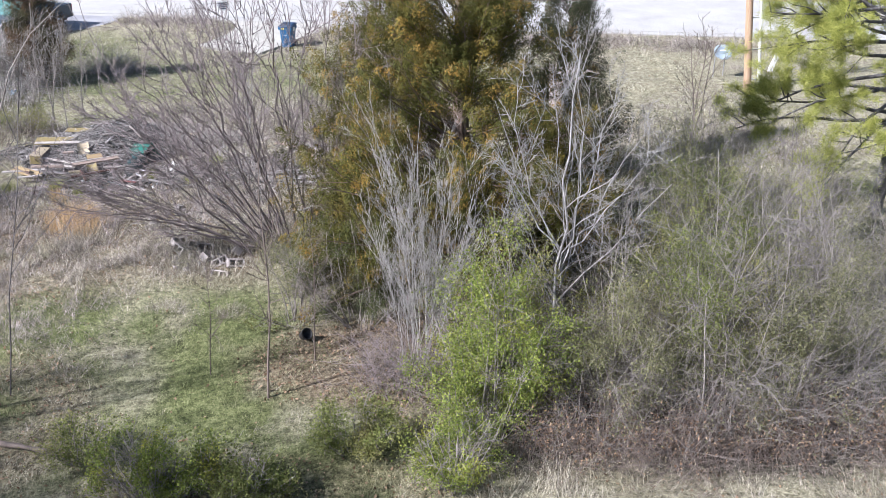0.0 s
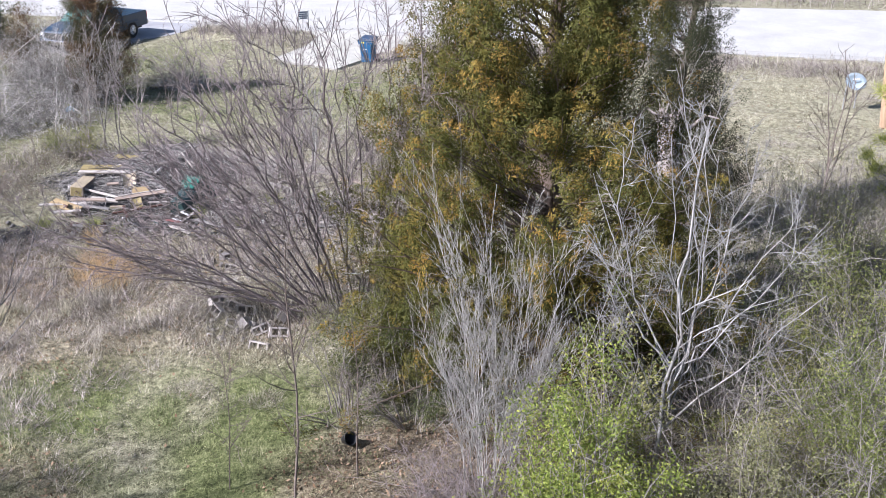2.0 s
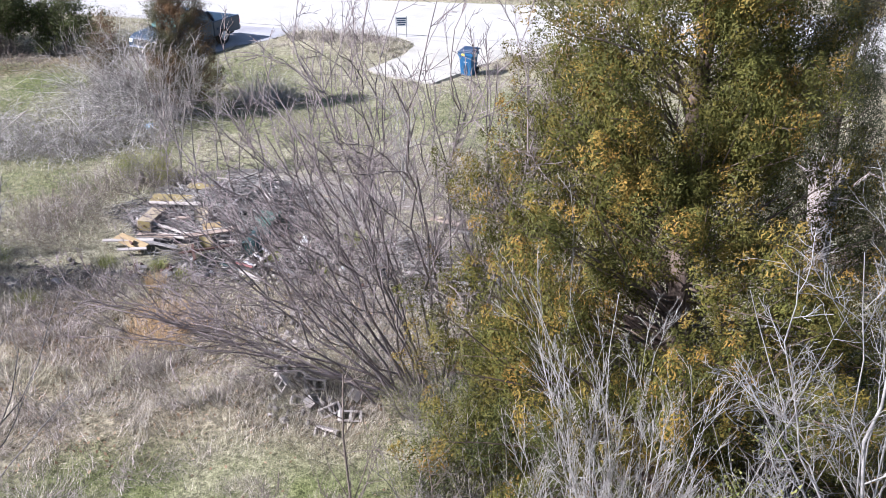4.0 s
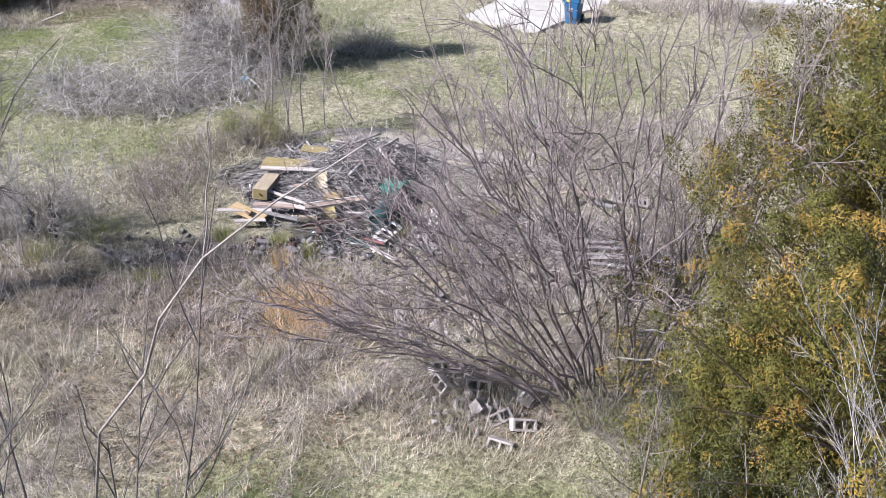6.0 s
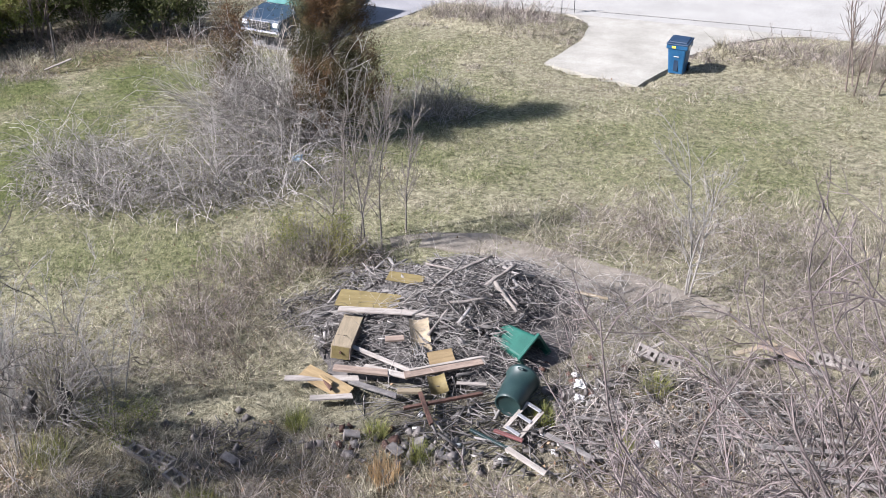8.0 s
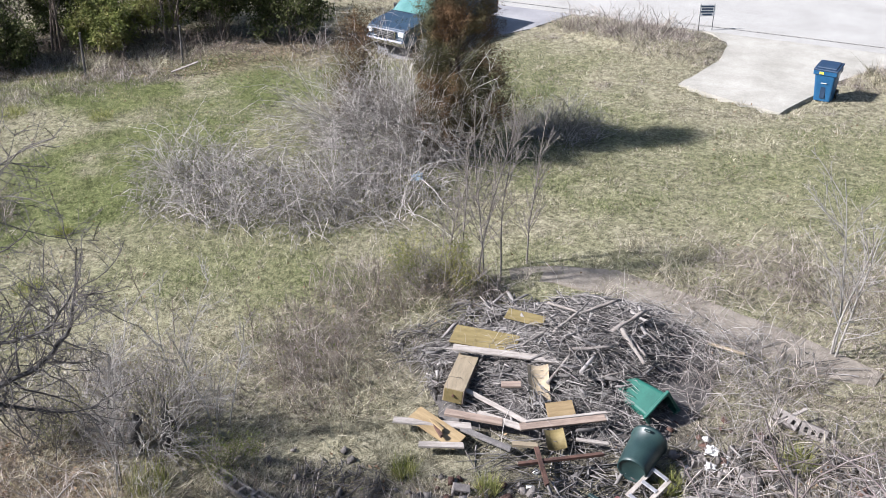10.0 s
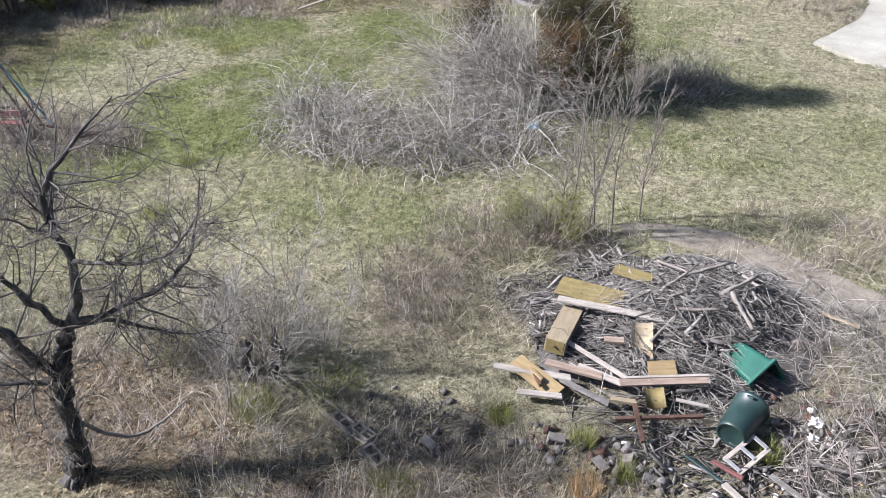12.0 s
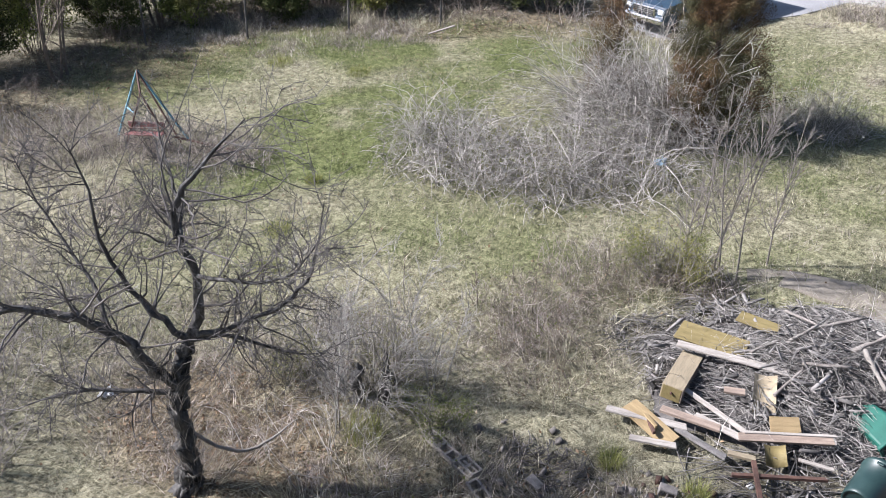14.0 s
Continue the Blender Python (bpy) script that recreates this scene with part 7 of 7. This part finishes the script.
def metal_frame():
    thing = empty("metal_bracket_frame", pose(-8.78, 27.35, 0.22, 10, -14, 62), "pale metal bracket frame leaning by the trash can", "frame")
    for y in (-0.14, 0.14):
        part("rail", box(0.62, 0.07, 0.02, (0, y, 0), 0.004), WHITE_BOARD, thing)
    for x in (-0.28, 0.02, 0.28):
        part("crossbar", box(0.06, 0.26, 0.02, (x, 0, 0.018), 0.004), STEEL, thing)


metal_frame()


def stump():
    thing = empty("broken_stump", None, "dark rotten split stump wound with vines", "stump")
    for x, y, h, r in ((-16.35, 25.75, 0.75, 0.10), (-15.95, 25.95, 1.05, 0.085)):
        gnarled([(x, y, -0.08), (x + 0.02, y + 0.02, h * 0.4), (x + 0.02, y + 0.04, h * 0.75), (x + 0.03, y + 0.05, h)], (r * 1.2, r, r * 0.75, r * 0.12), "stub", thing, DARK_BARK, 12, 0.28, 4)
    n = 260
    az = rng.uniform(0, 2 * np.pi, n)
    p = np.stack([-16.15 + 0.4 * np.cos(az), 25.85 + 0.35 * np.sin(az), rng.uniform(0.0, 1.0, n)], 1)
    d = np.stack([0.6 * np.cos(az), 0.6 * np.sin(az), rng.uniform(-0.1, 1.2, n)], 1)
    v = grow(p, d, rng.uniform(0.4, 1.3, n), 5, 0.3, -0.05)
    tagged(grown("vine_mass", [poly_tubes(v, taper(np.full(n, 0.006), np.full(n, 0.003), 5), 3)], PALE_BARK, thing), kind="stuff")


stump()

# ---- street things ----
def wheeled_bin():
    thing = empty("wheeled_bin", pose(-6.82, 45.75, float(lie(-6.82, 45.75)), 0, 0, -14), "blue wheeled refuse cart with a navy lid", "refuse cart")
    part("body", tub(0.48, 0.50, 0.60, 0.66, 0.93), BIN_BLUE, thing, at=pose(0, 0, 0.03))
    part("collar", box(0.66, 0.03, 0.13, (0, -0.325, 0.88), 0.01, into=box(0.03, 0.66, 0.13, (-0.315, 0, 0.88), 0.01, into=box(0.03, 0.66, 0.13, (0.315, 0, 0.88), 0.01))), BIN_BLUE, thing)
    lid = box(0.68, 0.74, 0.05, (0, 0.0, 0.0), 0.015)
    box(0.56, 0.58, 0.05, (0, 0.02, 0.035), 0.02, into=lid)
    part("lid", lid, LID_BLUE, thing, "navy lid", at=pose(0, 0.02, 0.99, 5, 0, 0))
    part("handle_bar", rod((-0.26, 0.40, 0.96), (0.26, 0.40, 0.96), 0.02), LID_BLUE, thing)
    part("lift_pocket", box(0.15, 0.03, 0.42, (0.0, -0.272, 0.33), 0.01), LID_BLUE, thing)
    part("lift_bar", rod((-0.08, -0.31, 0.58), (0.08, -0.31, 0.58), 0.015), STEEL, thing, "steel lift bar")
    part("sticker", box(0.12, 0.006, 0.07, (-0.1, -0.345, 0.88)), STICKER_YELLOW, thing, "yellow sticker")
    part("label_plate", box(0.006, 0.22, 0.16, (0.334, -0.08, 0.84)), WHITE_PAINT, thing, "white printed label")
    for s in (-1, 1):
        w = part("wheel", rod((s * 0.24, 0.27, 0.14), (s * 0.30, 0.27, 0.14), 0.14, 18), TYRE, thing, "black wheel")
        part("hub", rod((s * 0.30, 0.27, 0.14), (s * 0.31, 0.27, 0.14), 0.05, 12), STEEL, w)


wheeled_bin()


def extruded(prof, half, bevel=0.03):
    """A body from a side profile (y, z), its width given by a function of z."""
    bm = bmesh.new()
    left = [bm.verts.new((-half(y, z), y, z)) for y, z in prof]
    right = [bm.verts.new((half(y, z), y, z)) for y, z in prof]
    bm.faces.new(left)
    bm.faces.new(right[::-1])
    n = len(prof)
    for i in range(n):
        bm.faces.new((left[i], right[i], right[(i + 1) % n], left[(i + 1) % n])[::-1])
    bmesh.ops.recalc_face_normals(bm, faces=bm.faces)
    if bevel:
        bmesh.ops.bevel(bm, geom=list(bm.edges), offset=bevel, segments=2, affect="EDGES")
    return bm


def pickup():
    """Crew-cab pickup; its nose points to -y."""
    thing = empty("pickup_truck", pose(-19.80, 47.90, 0.02, 0, 0, -16.5) @ Matrix.Scale(0.93, 4), "dark navy pickup truck with a chrome grille parked on the drive", "pickup truck")
    flat = lambda y, z: 0.98 - 0.26 * max(0.0, -2.35 - y) - 0.10 * max(0.0, z - 0.95)
    part("hood", extruded([(-2.80, 0.62), (-2.84, 0.90), (-2.72, 1.02), (-2.35, 1.11), (-1.35, 1.20), (-1.35, 0.45), (-2.35, 0.45), (-2.7, 0.45)], flat, 0.04), TRUCK_PAINT, thing)
    part("cab_body", extruded([(-1.36, 0.42), (-1.36, 1.22), (0.92, 1.24), (0.92, 0.42)], flat, 0.03), TRUCK_PAINT, thing)
    cabw = lambda y, z: 0.96 - max(0.0, z - 1.2) * 0.32
    part("cab_roof", extruded([(-1.30, 1.2), (-0.55, 1.80), (0.55, 1.82), (0.90, 1.2)], cabw, 0.05), TRUCK_PAINT, thing)
    part("windscreen", extruded([(-1.335, 1.235), (-0.62, 1.795), (-0.60, 1.775), (-1.30, 1.225)], lambda y, z: 0.86 - max(0.0, z - 1.2) * 0.30, 0), WINDSCREEN, thing, "green-tinted windscreen with sky reflection in its colour")
    part("rear_window", extruded([(0.90, 1.30), (0.66, 1.72), (0.675, 1.73), (0.92, 1.31)], lambda y, z: 0.74 - max(0.0, z - 1.2) * 0.26, 0), GLASS, thing, "tinted rear window")
    for s in (-1, 1):
        for y0, y1 in ((-0.92, -0.12), (-0.04, 0.66)):
            bm = bmesh.new()
            pts = [(y0, 1.27), (y1, 1.27), (min(y1, 0.52), 1.68), (max(y0 + 0.02, -0.42), 1.68)]
            fs = [bm.verts.new((s * (0.972 - (z - 1.2) * 0.32), y, z)) for y, z in pts]
            bk = [bm.verts.new((s * (0.940 - (z - 1.2) * 0.32), y, z)) for y, z in pts]
            bm.faces.new(fs)
            bm.faces.new(bk[::-1])
            for i in range(4):
                bm.faces.new((fs[i], bk[i], bk[(i + 1) % 4], fs[(i + 1) % 4]))
            bmesh.ops.recalc_face_normals(bm, faces=bm.faces)
            part("side_window", bm, GLASS, thing)
        part("door_handle", box(0.03, 0.16, 0.03, (s * 0.995, 0.0, 1.05), 0.008), CHROME, thing, "chrome handle")
        part("mirror", box(0.18, 0.10, 0.17, (s * 1.08, -0.88, 1.28), 0.03), BLACK_PLASTIC, thing, "black door mirror")
        part("headlight", box(0.26, 0.16, 0.17, (s * 0.70, -2.76, 0.88), 0.03), CLEAR_LENS, thing, "clear headlight")
        part("tail_light", box(0.10, 0.06, 0.34, (s * 0.91, 2.88, 0.95), 0.015), RED_LENS, thing, "red tail light")
        part("bed_side", box(0.10, 1.94, 0.72, (s * 0.93, 1.9, 0.83), 0.03), TRUCK_PAINT, thing)
        part("fender_flare", box(0.06, 0.95, 0.10, (s * 0.99, 1.62, 0.80), 0.02), TRUCK_PAINT, thing)
    part("tailgate", box(1.78, 0.07, 0.55, (0, 2.85, 0.90), 0.02), TRUCK_PAINT, thing)
    part("bed_floor", box(1.78, 1.92, 0.06, (0, 1.9, 0.62), 0.01), BLACK_PLASTIC, thing, "black bed liner")
    part("bed_front", box(1.78, 0.06, 0.60, (0, 0.97, 0.88), 0.01), TRUCK_PAINT, thing)
    part("tool_box", box(0.9, 0.5, 0.28, (0.1, 1.35, 0.82), 0.03), STEEL, thing, "pale load in the bed")
    g = part("grille", box(0.96, 0.05, 0.30, (0, -2.85, 0.86), 0.02), CHROME, thing, "chrome grille")
    for k in range(4):
        part("grille_slot", box(0.84, 0.02, 0.045, (0, -2.885, 0.765 + 0.062 * k), 0.004), BLACK_PLASTIC, g, "black slot")
    part("front_bumper", box(1.70, 0.16, 0.19, (0, -2.86, 0.58), 0.05), CHROME, thing, "chrome bumper")
    part("rear_bumper", box(1.86, 0.16, 0.18, (0, 2.96, 0.58), 0.04), CHROME, thing, "chrome bumper")
    part("chassis", box(1.6, 5.2, 0.2, (0, 0, 0.44), 0.02), BLACK_PLASTIC, thing)
    for s in (-1, 1):
        for y in (-1.92, 1.62):
            w = part("wheel", rod((s * 0.72, y, 0.39), (s * 0.99, y, 0.39), 0.39, 24), TYRE, thing, "black tyre")
            part("rim", rod((s * 0.985, y, 0.39), (s * 1.005, y, 0.39), 0.23, 18), STEEL, w, "grey alloy rim")
            for k in range(5):
                a = 2 * math.pi * k / 5
                part("spoke", rod((s * 1.005, y, 0.39), (s * 1.012, y + 0.20 * math.cos(a), 0.39 + 0.20 * math.sin(a)), 0.03, 6), CHROME, w)


pickup()


def utility_pole():
    thing = empty("utility_pole", pose(12.3, 38.0, -0.1), "brown wooden utility pole with a white conduit", "utility pole")
    n = np.linspace(0, 1, 8)
    grown("shaft", [poly_tubes(np.stack([-1.0 * n, 0 * n, 9.5 * n], 1)[None], (0.155 - 0.05 * n)[None], 14)], POLE_WOOD, thing, smooth=True)
    grown("conduit", [poly_tubes(np.stack([0.42 - 0.6 * n, 0 * n - 0.05, 6.0 * n], 1)[None], np.full((1, 8), 0.055), 10)], WHITE_PAINT, thing, "white conduit pipe", smooth=True)
    for z in (0.6, 1.8, 3.0, 4.2):
        part("bracket", box(0.40, 0.06, 0.05, (0.21 - 0.103 * z, -0.04, z), 0.005), STEEL, thing)


utility_pole()


def satellite_dish():
    thing = empty("satellite_dish", pose(11.7, 40.0, 0.0, 0, 0, 12), "grey-blue satellite dish on two thin posts", "satellite dish")
    bm, rings = lathe([(0.02, 0.0), (0.15, 0.012), (0.28, 0.045), (0.38, 0.10), (0.40, 0.115), (0.395, 0.128), (0.27, 0.058), (0.14, 0.024), (0.02, 0.014)], 28, 0.85)
    bm.faces.new(rings[0][::-1])
    bm.faces.new(rings[-1])
    part("reflector", bm, DISH_GREY, thing, smooth=True, at=pose(0, 0, 1.05, 52, 0, 0))
    for s in (-0.22, 0.22):
        part("post", rod((s, 0.12, -0.1), (s, 0.10, 1.05), 0.022), STEEL, thing)
    part("feed_arm", rod((0, -0.02, 0.85), (0, -0.50, 1.00), 0.014), STEEL, thing)
    part("receiver", box(0.10, 0.12, 0.07, (0, -0.52, 1.02), 0.015), DISH_GREY, thing)
    part("print_bar", box(0.26, 0.004, 0.05, (0, 0, 0)), WHITE_PAINT, thing, "faded white print", at=pose(0, -0.075, 1.20, -30, 0, 0))


satellite_dish()


def utility_box():
    thing = empty("cable_pedestal", pose(14.15, 41.1, -0.02, 0, 16, 0), "white leaning cable pedestal post", "cable pedestal")
    part("post", box(0.18, 0.14, 0.95, (0, 0, 0.46), 0.02), WHITE_PAINT, thing)
    part("cap", box(0.20, 0.16, 0.05, (0, 0, 0.95), 0.015), WHITE_PAINT, thing)


utility_box()


def mailbox():
    thing = empty("mailbox", pose(9.5, 60.9, 0), "pale mailbox with a red flag on a post", "mailbox")
    part("post", box(0.09, 0.09, 1.1, (0, 0, 0.5), 0.01), WHITE_BOARD, thing)
    body = extruded([(-0.25, 0), (-0.25, 0.18), (0.25, 0.18), (0.25, 0)], lambda y, z: 0.11, 0.03)
    part("box", body, WHITE_PAINT, thing, at=pose(0, 0, 1.05))
    part("flag", box(0.01, 0.05, 0.16, (0.125, 0, 1.25)), RED_LENS, thing, "red flag")


mailbox()


def yard_sign():
    thing = empty("yard_sign", pose(-10.95, 51.75, 0.02, 0, 0, 20), "small dark-printed yard sign on a wire frame", "sign")
    for s in (-0.24, 0.24):
        part("leg", rod((s, 0, -0.1), (s, 0, 0.95), 0.012), BLACK_PLASTIC, thing)
    panel = part("panel", box(0.56, 0.02, 0.42, (0, 0, 0.72), 0.003), WHITE_PAINT, thing, "white sign panel")
    for k, w in enumerate((0.46, 0.40, 0.44, 0.34)):
        part("print_bar", box(w, 0.006, 0.055, (0, -0.012, 0.86 - 0.095 * k)), LID_BLUE, panel, "dark print")


yard_sign()


def swing_frame():
    """Child's swing set that has partly folded: blue legs, red bench."""
    thing = empty("swing_set", None, "rusted blue and red swing set half sunk in weeds", "swing set")
    top, low = (-27.5, 30.95, 1.85), (-27.05, 30.6, 1.45)
    def leg(name, a, b, r, mat, label=""):
        part(name, rod(a, b, r, 8), mat, thing, label)
    leg("leg", top, (-28.3, 30.6, 0.0), 0.03, SWING_BLUE, "faded blue tube leg")
    leg("leg", top, (-26.45, 31.35, 0.1), 0.03, SWING_BLUE, "faded blue tube leg")
    leg("leg", top, (-26.2, 30.9, 0.25), 0.025, RUST, "rusted tube leg")
    leg("leg", low, (-27.55, 30.3, 0.1), 0.025, RUST, "rusted tube leg")
    leg("leg", low, (-26.3, 30.7, 0.2), 0.025, RUST, "rusted tube leg")
    leg("top_bar", top, low, 0.028, RUST, "rusted top bar")
    leg("cross_tube", (-27.95, 30.78, 0.85), (-27.3, 30.55, 0.88), 0.02, SWING_BLUE)
    leg("cross_tube", (-27.45, 30.35, 0.55), (-26.5, 30.7, 0.62), 0.02, RUST)
    leg("fallen_tube", (-26.4, 30.9, 0.35), (-24.7, 31.5, 0.12), 0.03, RUST, "fallen dark tube")
    part("bench_seat", box(1.05, 0.24, 0.035, (-26.95, 30.45, 0.48), 0.008, turn=pose(0, 0, 0, 0, -4, 18)), SWING_RED, thing, "faded red bench")
    part("bench_back", box(1.05, 0.03, 0.14, (-27.0, 30.58, 0.66), 0.008, turn=pose(0, 0, 0, 0, -4, 18)), SWING_RED, thing, "faded red bench back")


swing_frame()


def pot():
    thing = empty("plant_pot", pose(-2.84, 18.0, 0.13, 55, 0, 40) @ Matrix.Scale(0.75, 4), "black plastic plant pot tipped over under the cedar", "plant pot")
    bm, rings = lathe([(0.11, -0.15), (0.15, 0.12), (0.165, 0.12), (0.165, 0.16), (0.145, 0.16), (0.10, -0.13)], 20)
    bm.faces.new(rings[0][::-1])
    bm.faces.new(rings[-1])
    part("body", bm, BLACK_PLASTIC, thing, smooth=True)
    part("label_band", box(0.02, 0.10, 0.08, (0.145, 0, 0.03), 0.004), WHITE_PAINT, thing, "pale label")


pot()


def rag(name, x, y, z, s, material, label, category):
    bm = bmesh.new()
    bmesh.ops.create_icosphere(bm, subdivisions=3, radius=s)
    for v in bm.verts:
        k = 0.6 + 0.9 * noise.noise(v.co * (2.2 / s) + Vector((x, y, 0)))
        v.co = Vector((v.co.x * k, v.co.y * k, v.co.z * 0.6 * k))
    ob = part(name, bm, material, at=pose(x, y, z))
    return tagged(ob, label, category)


rag("plastic_bag", -15.75, 36.0, 0.35, 0.20, BLUE_BAG, "crumpled pale blue plastic bag in the brambles", "plastic bag")
rag("cloth_scrap", -19.85, 23.55, 0.06, 0.14, WHITE_PAINT, "white cloth scrap on the grass", "cloth")
rag("foam_lump", -8.02, 28.6, 0.12, 0.13, WHITE_PAINT, "white foam lump in the rubble", "foam")
rag("foam_lump", -8.0, 28.25, 0.10, 0.11, WHITE_PAINT, "white foam lump in the rubble", "foam")
